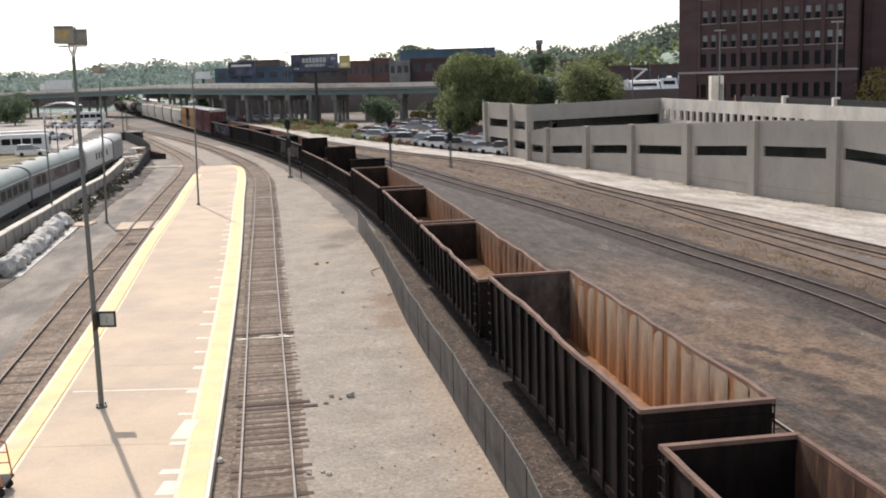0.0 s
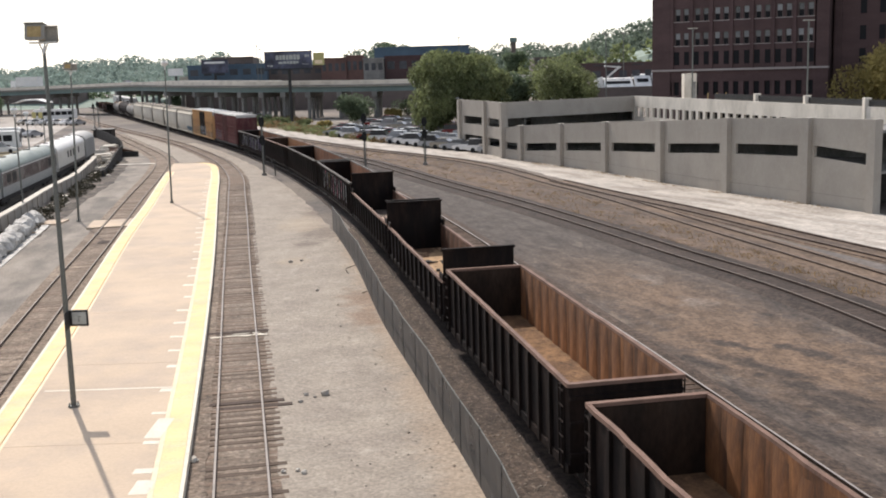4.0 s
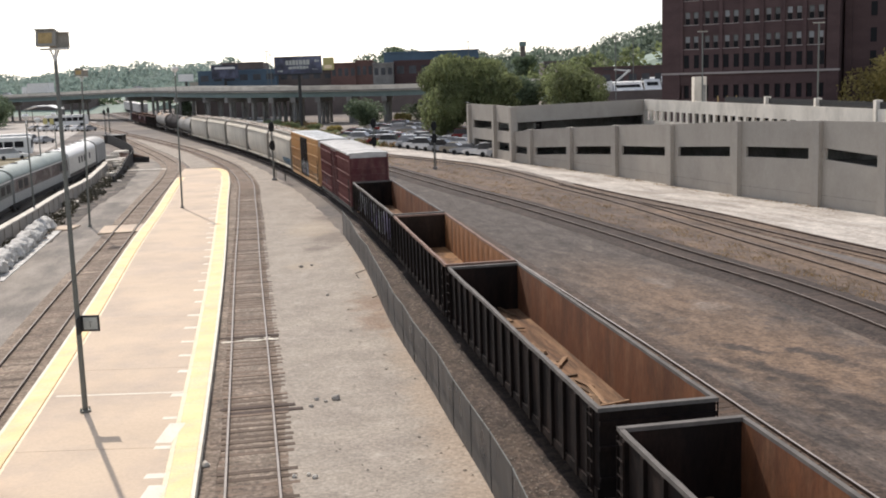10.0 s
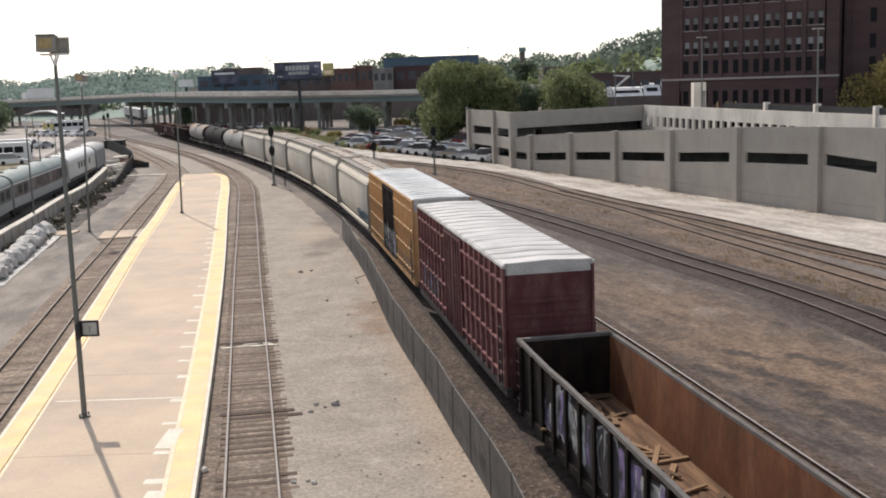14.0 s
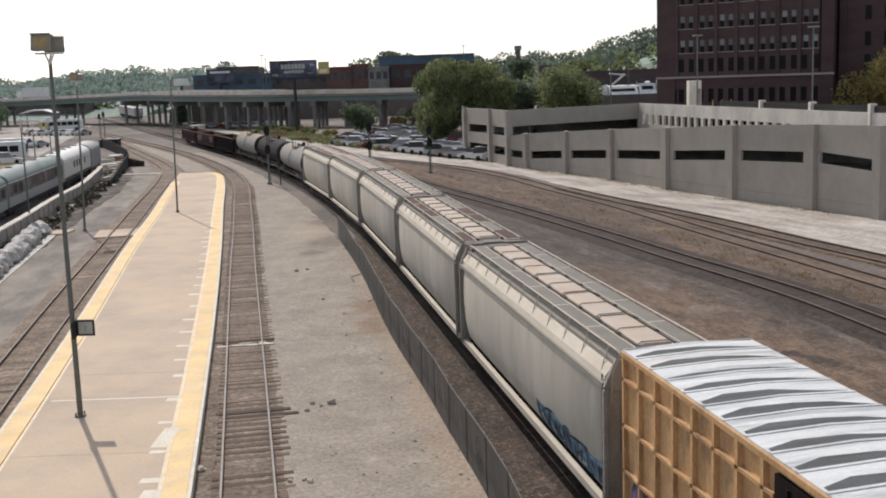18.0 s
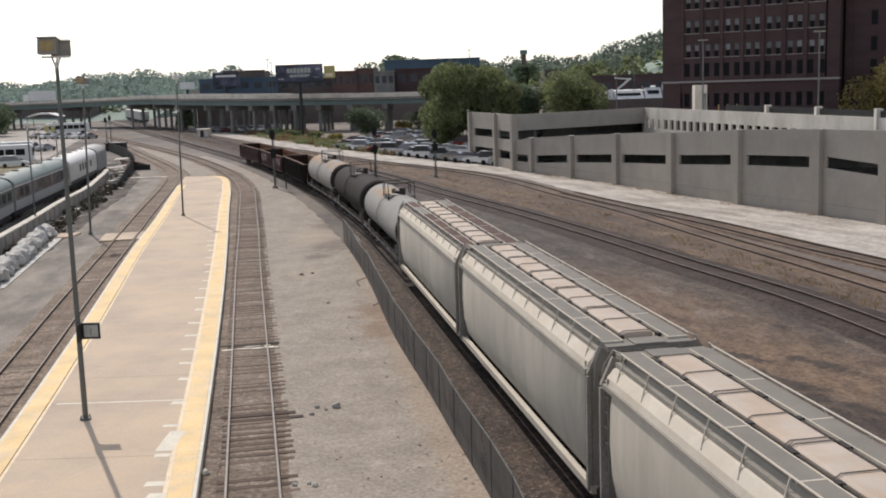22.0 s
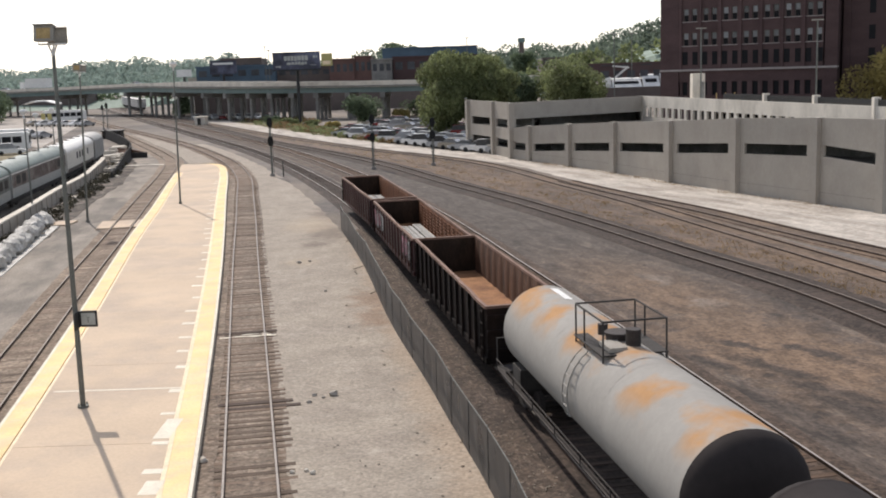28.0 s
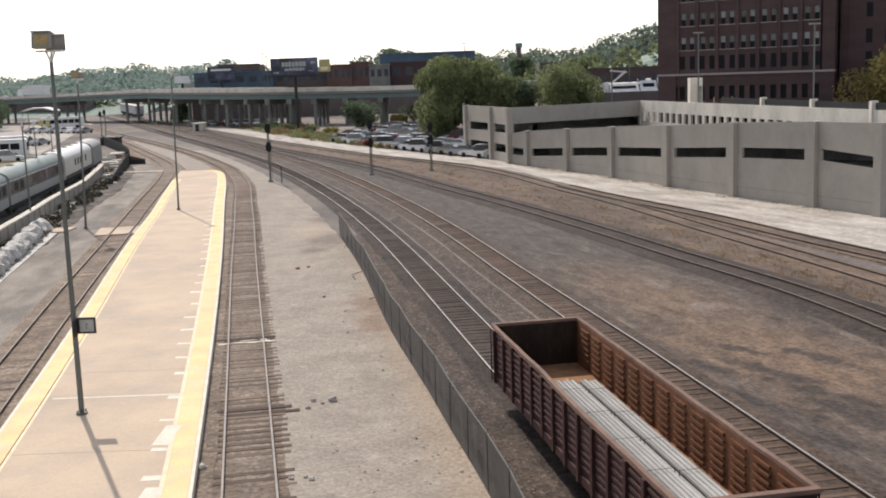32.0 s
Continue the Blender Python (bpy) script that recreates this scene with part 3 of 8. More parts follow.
def curve_through(points):
    """A smooth line x(y) through points (x, y): a natural cubic spline, straight past its ends."""
    pts = sorted(points, key=lambda p: p[1])
    ys, xs = np.array([p[1] for p in pts], float), np.array([p[0] for p in pts], float)
    h, n = np.diff(ys), len(ys)
    a = np.eye(n)
    b = np.zeros(n)
    for i in range(1, n - 1):
        a[i, i - 1:i + 2] = h[i - 1], 2 * (h[i - 1] + h[i]), h[i]
        b[i] = 3 * ((xs[i + 1] - xs[i]) / h[i] - (xs[i] - xs[i - 1]) / h[i - 1])
    c = np.linalg.solve(a, b)
    sl = [(xs[i + 1] - xs[i]) / h[i] - h[i] * (2 * c[i] + c[i + 1]) / 3 for i in range(n - 1)]
    end = sl[-1] + h[-1] * (c[-2] + c[-1])

    def f(y):
        if y <= ys[0]:
            return float(xs[0] + sl[0] * (y - ys[0]))
        if y >= ys[-1]:
            return float(xs[-1] + end * (y - ys[-1]))
        i = int(np.searchsorted(ys, y)) - 1
        d = y - ys[i]
        return float(xs[i] + sl[i] * d + c[i] * d * d + (c[i + 1] - c[i]) / (3 * h[i]) * d ** 3)
    return f


def side_of(f, y):
    """Unit vectors along (towards growing y) and to the right of a line x(y)."""
    k = (f(y + 0.5) - f(y - 0.5))
    n = math.hypot(k, 1)
    return Vector((k / n, 1 / n, 0)), Vector((1 / n, -k / n, 0))


def shifted(f, d):
    def g(y):
        return f(y) + d * math.hypot(1, f(y + 0.5) - f(y - 0.5))
    return g

# ---------------- the plan: lines x(y) of tracks and edges ----------------
def main_line(y):
    d = min(max(y - 62, 0), 113)
    return 0.6 - 0.178 * (y - 50) - 0.00196 * (d * d / 2 + d * max(y - 175, 0))


def second_line(y):
    return main_line(y) + 5.0 + 0.3 * min(max((62 - y) / 20, 0), 1)


third_line = curve_through([(30.0, -40), (19.6, 40), (17.3, 52.7), (14.1, 63.5), (12.4, 69.6), (9.5, 79.4), (5.7, 91.4), (1.0, 104.9), (-7.6, 131), (-18.5, 157), (-28, 178), (-45, 222), (-83, 317)])
siding = curve_through([(4.4, -28), (-5.52, 27.8), (-8.72, 45.5), (-13.0, 69.2), (-15.41, 82.9), (-19.4, 105.0), (-21.1, 114.3), (-24.6, 129), (-28.0, 140.8), (-32.6, 153.9), (-37.5, 167), (-46.8, 189), (-58.7, 215), (-71, 241), (-104, 317)])
platform_track = curve_through([(-11.5, 8), (-17.84, 43.2), (-21.12, 61.2), (-24.0, 77.8), (-25.5, 86), (-29.0, 106), (-34.0, 134), (-36.8, 145.5), (-40.7, 157), (-49.3, 179), (-59.5, 204.6), (-72, 236)])
yard_track = curve_through([(26.5, 30), (22.5, 53.6), (20.6, 62.6), (18.2, 73.3), (14.2, 91.8), (11.6, 101), (9.4, 110), (6.9, 119.5), (1.5, 133.1), (-10.3, 153.7), (-15.3, 164), (-27.5, 189.7), (-43.4, 226), (-80, 312)])
spur_track = curve_through([(29.5, 46), (25.3, 60.3), (22.7, 69), (19.8, 79.7), (16.1, 90.5), (13.2, 99.5), (11.9, 104)])
garage_line = curve_through([(31.8, 75.5), (28.98, 83.2), (24.93, 91.2), (21.48, 100.8), (17.94, 111.2), (14.3, 120), (10.57, 128.3), (8.69, 132.4)])
fence_line = curve_through([(2.4, 17), (0.88, 28.5), (0.0, 33.4), (-0.68, 37.3), (-2.3, 46), (-4.4, 59.7), (-7.4, 76.5)])
plat_left = curve_through([(-11.6, 14), (-14.8, 34), (-18.3, 53.7), (-22.7, 77.6), (-24.6, 89), (-28.3, 109.5), (-31.5, 127.7), (-32.9, 135.8)])
plat_right = curve_through([(-4.75, 14), (-7.0, 27.4), (-13.1, 62.1), (-16.8, 81.9), (-20.6, 102), (-23.4, 117), (-25.1, 125.2)])

GROUND_Z = -0.2


def rag(y, seed, amp):
    return amp * (noise.noise((y * 0.35, seed, 0)) + 0.6 * noise.noise((y * 1.3, seed, 4)))


def strip(name, f0, f1, y0, y1, z, material, label, ragged=0.0, step=2.0, category="ground"):
    """A thin sheet between two lines, with a skirt down to the ground."""
    bm = bmesh.new()
    n = max(2, int((y1 - y0) / step))
    rows = []
    for i in range(n + 1):
        y = y0 + (y1 - y0) * i / n
        a, b = f0(y) + rag(y, 3, ragged), f1(y) + rag(y, 8, ragged)
        rows.append([(a, y, GROUND_Z - 0.05), (a, y, z), ((a + b) / 2, y, z), (b, y, z), (b, y, GROUND_Z - 0.05)])
    loft(bm, rows, closed=False)
    return tagged(part(name, bm, material), label, category, kind="structure")


bm = bmesh.new()
gx = [-2400, -900, -400, -200, -120, -60, -20, 20, 60, 120, 260, 600, 2400]
gy = [-2400, -900, -450, -200, -60, 20, 60, 110, 160, 220, 300, 420, 600, 900, 2400]
grid = [[bm.verts.new((x, y, GROUND_Z)) for x in gx] for y in gy]
for ra, rb in zip(grid, grid[1:]):
    for i in range(len(gx) - 1):
        bm.faces.new((ra[i], ra[i + 1], rb[i + 1], rb[i]))
tagged(part("ground", bm, M["ground"]), "bare dusty earth around the rail yard", "ground", kind="structure")

strip("ground_yard", shifted(second_line, 1.3), shifted(third_line, -1.6), 6, 200, -0.19, M["yard"], "dark mottled dirt between the main lines", 0.4)
strip("ground_between_lines", shifted(main_line, 1.8), shifted(second_line, -1.8), -60, 300, -0.186, M["cinder"], "brown cinder ballast between two tracks", 0.1, 4)
strip("ground_weeds", shifted(third_line, 1.8), shifted(yard_track, -1.3), 34, 290, -0.188, M["yard_brown"], "brown weedy dirt beside the third track", 0.35)
strip("ground_chalk", shifted(spur_track, 1.1), shifted(garage_line, 0.3), 44, 104, -0.17, M["chalk"], "white crushed stone drive below the garage", 0.35)
strip("ground_chalk_far", shifted(yard_track, 2.3), shifted(garage_line, 0.0), 104, 131, -0.174, M["chalk"], "white crushed stone beside the garage", 0.3)
strip("ground_chalk_lot", shifted(yard_track, 2.2), shifted(yard_track, 7.5), 131, 300, -0.176, M["chalk"], "pale gravel verge beside the yard track", 0.4)
strip("ground_gravel", shifted(siding, 1.1), shifted(fence_line, 0.25), 8, 76, -0.13, M["gravel"], "pale compacted gravel between siding and fence", 0.16, 0.5)
strip("ground_gravel_far", shifted(siding, 1.1), shifted(main_line, -3.1), 76, 180, -0.135, M["gravel"], "pale gravel running on beside the curve", 0.35, 1.5)
strip("ground_fence_side", shifted(fence_line, 0.3), shifted(main_line, -1.5), 4, 77, -0.16, M["cinder"], "brown stony bank beside the main line", 0.1, 1.0)
strip("ground_asphalt", lambda y: platform_track(y) - 14.5 - 0.05 * (y - 60), shifted(platform_track, -1.4), 20, 160, -0.15, M["asphalt"], "worn grey asphalt beside the platform track", 0.2)
strip("ground_siding_shoulder", shifted(plat_right, 0.02), shifted(siding, -0.98), 10, 118, -0.112, M["siding_bed"], "stony shoulder along the platform edge", 0.12, 0.5)
strip("ground_far_yard", shifted(platform_track, 2.0), shifted(siding, -1.6), 140, 215, -0.15, M["gravel"], "pale gravel beyond the platform end", 0.4)

RAIL = [(-0.07, -0.15), (-0.07, -0.135), (-0.012, -0.12), (-0.012, -0.045), (-0.036, -0.035), (-0.036, 0.0), (0.036, 0.0), (0.036, -0.035), (0.012, -0.045), (0.012, -0.12), (0.07, -0.135), (0.07, -0.15)]


def sleeper(w):
    bm = bmesh.new()
    box(bm, -1.3, -w / 2, -0.27, 1.3, w / 2, -0.118)
    for v in bm.verts:
        v.co += 0.012 * noise.noise_vector(v.co * 3)
    return bm


def track(name, f, y0, y1, bed, tie_mat, rail_mat, label, near, bed_half=2.2, pitch=0.55, fill=0.0, shoulder=0.05):
    """A track along x(y): its ballast bed, two rails and the sleepers; those in the stretch `near` are pieces, the rest one part."""
    bm = bmesh.new()
    n = int((y1 - y0) / 1.5)
    rows = []
    for i in range(n + 1):
        y = y0 + (y1 - y0) * i / n
        along, right = side_of(f, y)
        c = Vector((f(y), y, 0))
        wob = 0.08 * noise.noise((y * 0.5, 1, 0)) + 0.06 * noise.noise((y * 1.7, 6, 0))
        rows.append([c + right * s + Vector((0, 0, z)) for s, z in ((-bed_half - 0.5 + wob, -0.25), (-bed_half + wob, -0.15), (-1.3, -0.158 + shoulder), (-0.84, -0.158 + shoulder * 0.95), (-0.72, -0.158 + fill), (0, -0.156 + fill), (0.72, -0.158 + fill), (0.84, -0.158 + shoulder * 0.95), (1.3, -0.158 + shoulder), (bed_half - wob, -0.15), (bed_half + 0.5 - wob, -0.25))])
    loft(bm, rows, closed=False)
    bed_ob = part(name, bm, bed)
    tagged(bed_ob, label, "railway track", kind="structure")
    for s in (-0.7525, 0.7525):
        bm = bmesh.new()
        rows = []
        for i in range(n + 1):
            y = y0 + (y1 - y0) * i / n
            along, right = side_of(f, y)
            c = Vector((f(y), y, 0)) + right * s
            rows.append([c + right * u + Vector((0, 0, v)) for u, v in RAIL])
        loft(bm, rows)
        rail_ob = part("rail", bm, M["rail"], bed_ob, smooth=False)
        bm = bmesh.new()
        rows = []
        for i in range(n + 1):
            y = y0 + (y1 - y0) * i / n
            along, right = side_of(f, y)
            c = Vector((f(y), y, 0)) + right * s
            rows.append([c + right * u + Vector((0, 0, v)) for u, v in ((-0.034, -0.012), (-0.034, 0.003), (0.034, 0.003), (0.034, -0.012))])
        loft(bm, rows)
        part("rail_head", bm, rail_mat, rail_ob, "worn running surface")
    me = to_mesh(sleeper(0.23), "tie", tie_mat)
    rest = []
    y = y0
    rng = random.Random(len(name))
    while y < y1:
        along, right = side_of(f, y)
        turn = math.atan2(right.y, right.x) + rng.uniform(-0.015, 0.015)
        m = Matrix.Translation((f(y) + rng.uniform(-0.04, 0.04), y, rng.uniform(-0.02, 0.004))) @ Matrix.Rotation(turn, 4, "Z")
        if near[0] <= y <= near[1]:
            piece("tie", me, bed_ob, m)
        elif y < 260:
            rest.append(m)
        y += pitch * along.y * rng.uniform(0.94, 1.06)
    vs, fs = [], []
    for m in rest:
        k = len(vs)
        vs += [m @ v.co for v in me.vertices]
        fs += [[k + i for i in p.vertices] for p in me.polygons]
    if vs:
        far = bpy.data.meshes.new("ties")
        far.from_pydata(vs, [], fs)
        far.materials.append(tie_mat)
        tagged(piece("ties", far, bed_ob), kind="stuff")
    return bed_ob


# ---------------- the station platform ----------------
def slab(name, f0, f1, y0, y1, z0, z1, material, parent, step=2.0, label=""):
    bm = bmesh.new()
    n = max(1, int((y1 - y0) / step))
    rows = []
    for i in range(n + 1):
        y = y0 + (y1 - y0) * i / n
        rows.append([(f0(y), y, z0), (f0(y), y, z1), (f1(y), y, z1), (f1(y), y, z0)])
    loft(bm, rows)
    return part(name, bm, material, parent, label)


platform = tagged(new("platform"), "tan concrete station platform with yellow edges", "platform", kind="structure")
cuts = [14, 22.5, 31.4, 40.6, 49.8, 59, 68.2, 77.4, 86.6, 95.8, 105, 114.2, 123.4]
for a, b in zip(cuts, cuts[1:]):
    slab("slab", shifted(plat_left, 0.95), shifted(plat_right, -0.95), a + 0.012, b - 0.012, -0.3, 0.2, M["platform"], platform)
    slab("edge_strip", shifted(plat_left, 0.12), shifted(plat_left, 0.8), a + 0.005, b - 0.005, -0.3, 0.203, M["yellow"], platform, label="yellow painted edge")
    slab("inner_line", shifted(plat_left, 0.84), shifted(plat_left, 0.945), a + 0.005, b - 0.005, -0.3, 0.202, M["cream_line"], platform, label="thin cream line")
    slab("kerb", shifted(plat_left, 0.0), shifted(plat_left, 0.115), a, b, -0.3, 0.195, M["white_line"], platform)
    slab("inner_line", shifted(plat_right, -0.945), shifted(plat_right, -0.8), a + 0.005, b - 0.005, -0.3, 0.202, M["cream_line"], platform, label="thin cream line")
    slab("edge_strip", shifted(plat_right, -0.795), shifted(plat_right, -0.12), a + 0.005, b - 0.005, -0.3, 0.203, M["yellow"], platform, label="yellow painted edge")
    slab("kerb", shifted(plat_right, -0.115), shifted(plat_right, 0.0), a, b, -0.3, 0.195, M["white_line"], platform)
# the rounded far end
bm = bmesh.new()
tip = []
for i in range(13):
    k = i / 12
    y = 123.4 + 11.8 * math.sin(k * math.pi / 2)
    tip.append((y, plat_right(y) - 2.3 * (1 - math.cos(k * math.pi / 2)) ** 1.5))
rows = [[(plat_left(y) + 0.1, y, -0.3), (plat_left(y) + 0.1, y, 0.198), (x - 0.85, y, 0.198), (x - 0.85, y, -0.3)] for y, x in tip]
loft(bm, rows)
part("slab", bm, M["platform"], platform)
bm = bmesh.new()
rows = [[(x - 0.85, y, -0.3), (x - 0.85, y, 0.201), (x, y, 0.201), (x, y, -0.3)] for y, x in tip]
loft(bm, rows)
part("edge_strip", bm, M["yellow"], platform, "yellow painted edge")
# white ticks along the right-hand strip, and the crossing line
rng = random.Random(5)
y = 19.0
while y < 112:
    x1 = plat_right(y) - 0.97
    w = rng.uniform(0.35, 0.6) * (1 if y > 33 else 1.1)
    part("marking", boxes((x1 - w, y, 0.2, x1, y + rng.uniform(0.25, 0.4), 0.206)), M["white_line"], platform, "worn white tick mark")
    y += rng.uniform(2.3, 3.4)
for y in (27.3, 31.8):
    x1 = plat_right(y) - 0.97
    part("marking", boxes((x1 - 0.52, y, 0.2, x1, y + (1.9 if y > 30 else 1.0), 0.206)), M["white_line"], platform, "patch of worn white paint")
part("marking", boxes((-14.2, 37.15, 0.2, -9.6, 37.28, 0.206)), M["white_line"], platform, "worn white line across the slab")

# ---------------- the freight train ----------------
TRAIN = []  # (thing, distance along the line at the end of the clip, truck spacing, local pose)
YS = np.arange(560, -560, -0.1)
XS = np.array([main_line(y) for y in YS])
DIST = np.concatenate([[0], np.cumsum(np.hypot(np.diff(XS), np.diff(YS)))])
DIST -= np.interp(-50, -YS, DIST)


def gone(t):
    """How far the train still has to go at t seconds, as a negative distance: it gathers speed slightly."""
    if t >= 20:
        return 13.0 * (t - 32)
    if t >= 16:
        return -156.0 - 13.0 * (20 - t) + 0.0625 * (20 - t) ** 2
    return -207.0 - 12.5 * (16 - t)


def on_line(s):
    y = float(np.interp(s, DIST, YS))
    return Vector((main_line(y), y, 0))


def car_pose(s, half):
    a, b = on_line(s - half), on_line(s + half)
    c, d = (a + b) / 2, b - a
    return Matrix.Translation(c) @ Matrix.Rotation(math.atan2(d.y, d.x), 4, "Z")


def on_rails(thing, back, front, local=None):
    TRAIN.append((thing, (back + front) / 2, (front - back) / 2 - 2.2, local))


def wheelset_mesh():
    bm = bmesh.new()
    tube(bm, (0, -1.0, 0.46), (0, 1.0, 0.46), 0.08, 8)
    for s in (-1, 1):
        tube(bm, (0, s * 0.69, 0.46), (0, s * 0.82, 0.46), 0.46, 20)
        tube(bm, (0, s * 0.66, 0.46), (0, s * 0.69, 0.46), 0.49, 20)
    return to_mesh(bm, "wheelset", M["wheel"])


def frame_mesh():
    bm = bmesh.new()
    for s in (-1, 1):
        y0, y1 = sorted((s * 0.94, s * 1.08))
        for x in (-0.89, 0.89):
            box(bm, x - 0.16, y0, 0.34, x + 0.16, y1, 0.62)
        beam(bm, (-0.9, s * 1.01, 0.62), (0.9, s * 1.01, 0.62), 0.13, 0.13)
        beam(bm, (-0.85, s * 1.01, 0.5), (-0.35, s * 1.01, 0.3), 0.12, 0.12)
        beam(bm, (0.85, s * 1.01, 0.5), (0.35, s * 1.01, 0.3), 0.12, 0.12)
        beam(bm, (-0.4, s * 1.01, 0.27), (0.4, s * 1.01, 0.27), 0.13, 0.13)
        for x in (-0.15, 0, 0.15):
            tube(bm, (x, s * 1.01, 0.3), (x, s * 1.01, 0.6), 0.06, 8)
    box(bm, -0.2, -1.1, 0.55, 0.2, 1.1, 0.82)
    return to_mesh(bm, "bogie", M["grime"])


WHEELSET, BOGIE = wheelset_mesh(), frame_mesh()
COUPLER = to_mesh(boxes((0, -0.09, 0.72, 0.55, 0.09, 0.92), (0.5, -0.16, 0.66, 0.75, 0.16, 0.98)), "coupler", M["wheel"])


def running_gear(car, L):
    for s in (-1, 1):
        b = piece("bogie", BOGIE, car, pose(s * (L / 2 - 2.2), 0, 0), "cast steel bogie")
        for x in (-0.89, 0.89):
            piece("wheelset", WHEELSET, b, pose(x, 0, 0))
        piece("coupler", COUPLER, car, pose(s * (L / 2 - 0.2), 0, 0, 0, 0, 0 if s > 0 else 180))


RUNG = {}


def ladder(car, x, y, z0, z1, material, w=0.42, axis=0):
    """Two stiles, with each rung a piece under them."""
    n = int((z1 - z0) / 0.36)
    rows = []
    for s in (-1, 1):
        rows.append(((x + s * w / 2, y, z0 - 0.1), (x + s * w / 2, y, z1 + 0.1), 0.02) if axis == 0 else ((x, y + s * w / 2, z0 - 0.1), (x, y + s * w / 2, z1 + 0.1), 0.02))
    lad = part("ladder", tubes(*rows, n=5), material, car)
    key = (material.name, axis)
    if key not in RUNG:
        RUNG[key] = to_mesh(tubes(((-w / 2, 0, 0), (w / 2, 0, 0), 0.022) if axis == 0 else ((0, -w / 2, 0), (0, w / 2, 0), 0.022), n=5), "rung", material)
    for k in range(n + 1):
        piece("rung", RUNG[key], lad, pose(x, y, z0 + (z1 - z0) * k / n))


def gondola(back, front, zt, outer, inner, floor_mat, rim, posts, label, bulk=0.0, ribbed=True, slats=False, sag=0.03, seed=0, sill=0.78, hw=1.5, end="black"):
    L = front - back
    car = tagged(new("gondola_car"), label, "rail wagon", "freight train")
    zf, e = 1.12, L / 2
    n = 24

    def bend(x, z, s):
        k = max(0, (z - zf) / (zt - zf))
        return s * sag * k * (1.5 * noise.noise((x * 0.22, seed + s, 0)) + noise.noise((x * 0.7, seed + s, 5)))

    for s in (-1, 1):
        for name, m, y0, y1 in (("side_wall", outer, hw - 0.03, hw), ("inner_lining", inner, hw - 0.06, hw - 0.034)):
            bm = bmesh.new()
            rows = []
            for i in range(n + 1):
                x = -e + 0.05 + (L - 0.1) * i / n
                rows.append([(x, s * y0 + bend(x, z, s), z) for z in (zf - 0.1, (zf + zt) / 2, zt)] + [(x, s * y1 + bend(x, z, s), z) for z in (zt, (zf + zt) / 2, zf - 0.1)])
            loft(bm, rows)
            lining = part(name, bm, m, car)
            if name == "inner_lining" and ribbed:
                wide = 0.36 * (L - 1.0) / (posts - 1)
                yo = s * (hw - 0.058)
                rib = to_mesh(made(lambda b: loft(b, [[(x, yo - s * d, z) for x, d in ((-wide, 0), (-wide * 0.5, deep), (wide * 0.5, deep), (wide, 0))] for z, deep in ((zf, 0.042), (zt - 0.45, 0.042), (zt - 0.02, 0.004))])), "rib", inner, True)
                for i in range(posts):
                    x = -e + 0.5 + (L - 1.0) * i / (posts - 1)
                    piece("rib", rib, lining, pose(x, bend(x, zt, s) * 0.5, 0))
            if slats:
                wide = 0.34 * (L - 1.0) / (posts - 1)
                yy = sorted((s * hw, s * (hw + 0.05))) if name == "side_wall" else sorted((s * (hw - 0.12), s * (hw - 0.062)))
                ridge = to_mesh(boxes((-wide, yy[0], 0, wide, yy[1], 0.07)), "ridge", m)
                for i in range(posts - 1):
                    for k in range(7):
                        piece("ridge", ridge, lining, pose(-e + 0.5 + (L - 1.0) * (i + 0.5) / (posts - 1), 0, zf + 0.12 + (zt - zf - 0.25) * k / 6.4))
        # rim along the top
        bm = bmesh.new()
        rows = []
        for i in range(n + 1):
            x = -e + L * i / n
            o = bend(x, zt, s)
            rows.append([(x, s * a + o, z) for a, z in ((hw - 0.065, zt), (hw - 0.065, zt + 0.09), (hw + 0.06, zt + 0.09), (hw + 0.06, zt - 0.02))])
        loft(bm, rows)
        part("top_rim", bm, rim, car, "worn steel rim")
        # posts
        yy = sorted((s * hw, s * (hw + 0.1)))
        me = to_mesh(made(lambda b: [box(b, -0.09, yy[0], sill, 0.09, yy[1], zt - 0.02)]), "post", outer)
        for i in range(posts):
            x = -e + 0.5 + (L - 1.0) * i / (posts - 1)
            piece("post", me, car, pose(x, bend(x, zt, s) * 0.5, 0))
        yy = sorted((s * (hw - 0.12), s * (hw + 0.06)))
        part("side_sill", boxes((-e, yy[0], sill, e, yy[1], zf - 0.1)), outer, car)
        ladder(car, s * 0 + e - 0.35, s * (hw + 0.12), sill + 0.1, zt - 0.15, M["black"])
        ladder(car, -e + 0.35, s * (hw + 0.12), sill + 0.1, zt - 0.15, M["black"])
    for s in (-1, 1):
        top = bulk if bulk else zt
        x0, x1 = sorted((s * e, s * (e - 0.05)))
        part("end_wall", boxes((x0, -hw, sill, x1, hw, top)), outer, car)
        x2, x3 = sorted((s * (e - 0.055), s * (e - 0.08)))
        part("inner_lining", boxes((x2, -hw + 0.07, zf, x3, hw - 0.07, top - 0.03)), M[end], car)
        xr = sorted((s * (e - 0.1), s * (e + 0.08)))
        part("end_rim", boxes((xr[0], -hw - 0.05, top, xr[1], hw + 0.05, top + 0.1)), rim if not bulk else outer, car)
        part("end_rib", beams(*[((s * (e + 0.04), -hw, z), (s * (e + 0.04), hw, z), 0.08, 0.12) for z in (zf + 0.15, (zf + zt) / 2, zt - 0.3)]), outer, car)
        if bulk:
            for t in (-1, 1):
                part("gusset", boxes((s * e - 0.75 * (s > 0), t * hw - 0.04, zt, s * e + 0.75 * (s < 0), t * hw + 0.04, zt + 0.35)), outer, car)
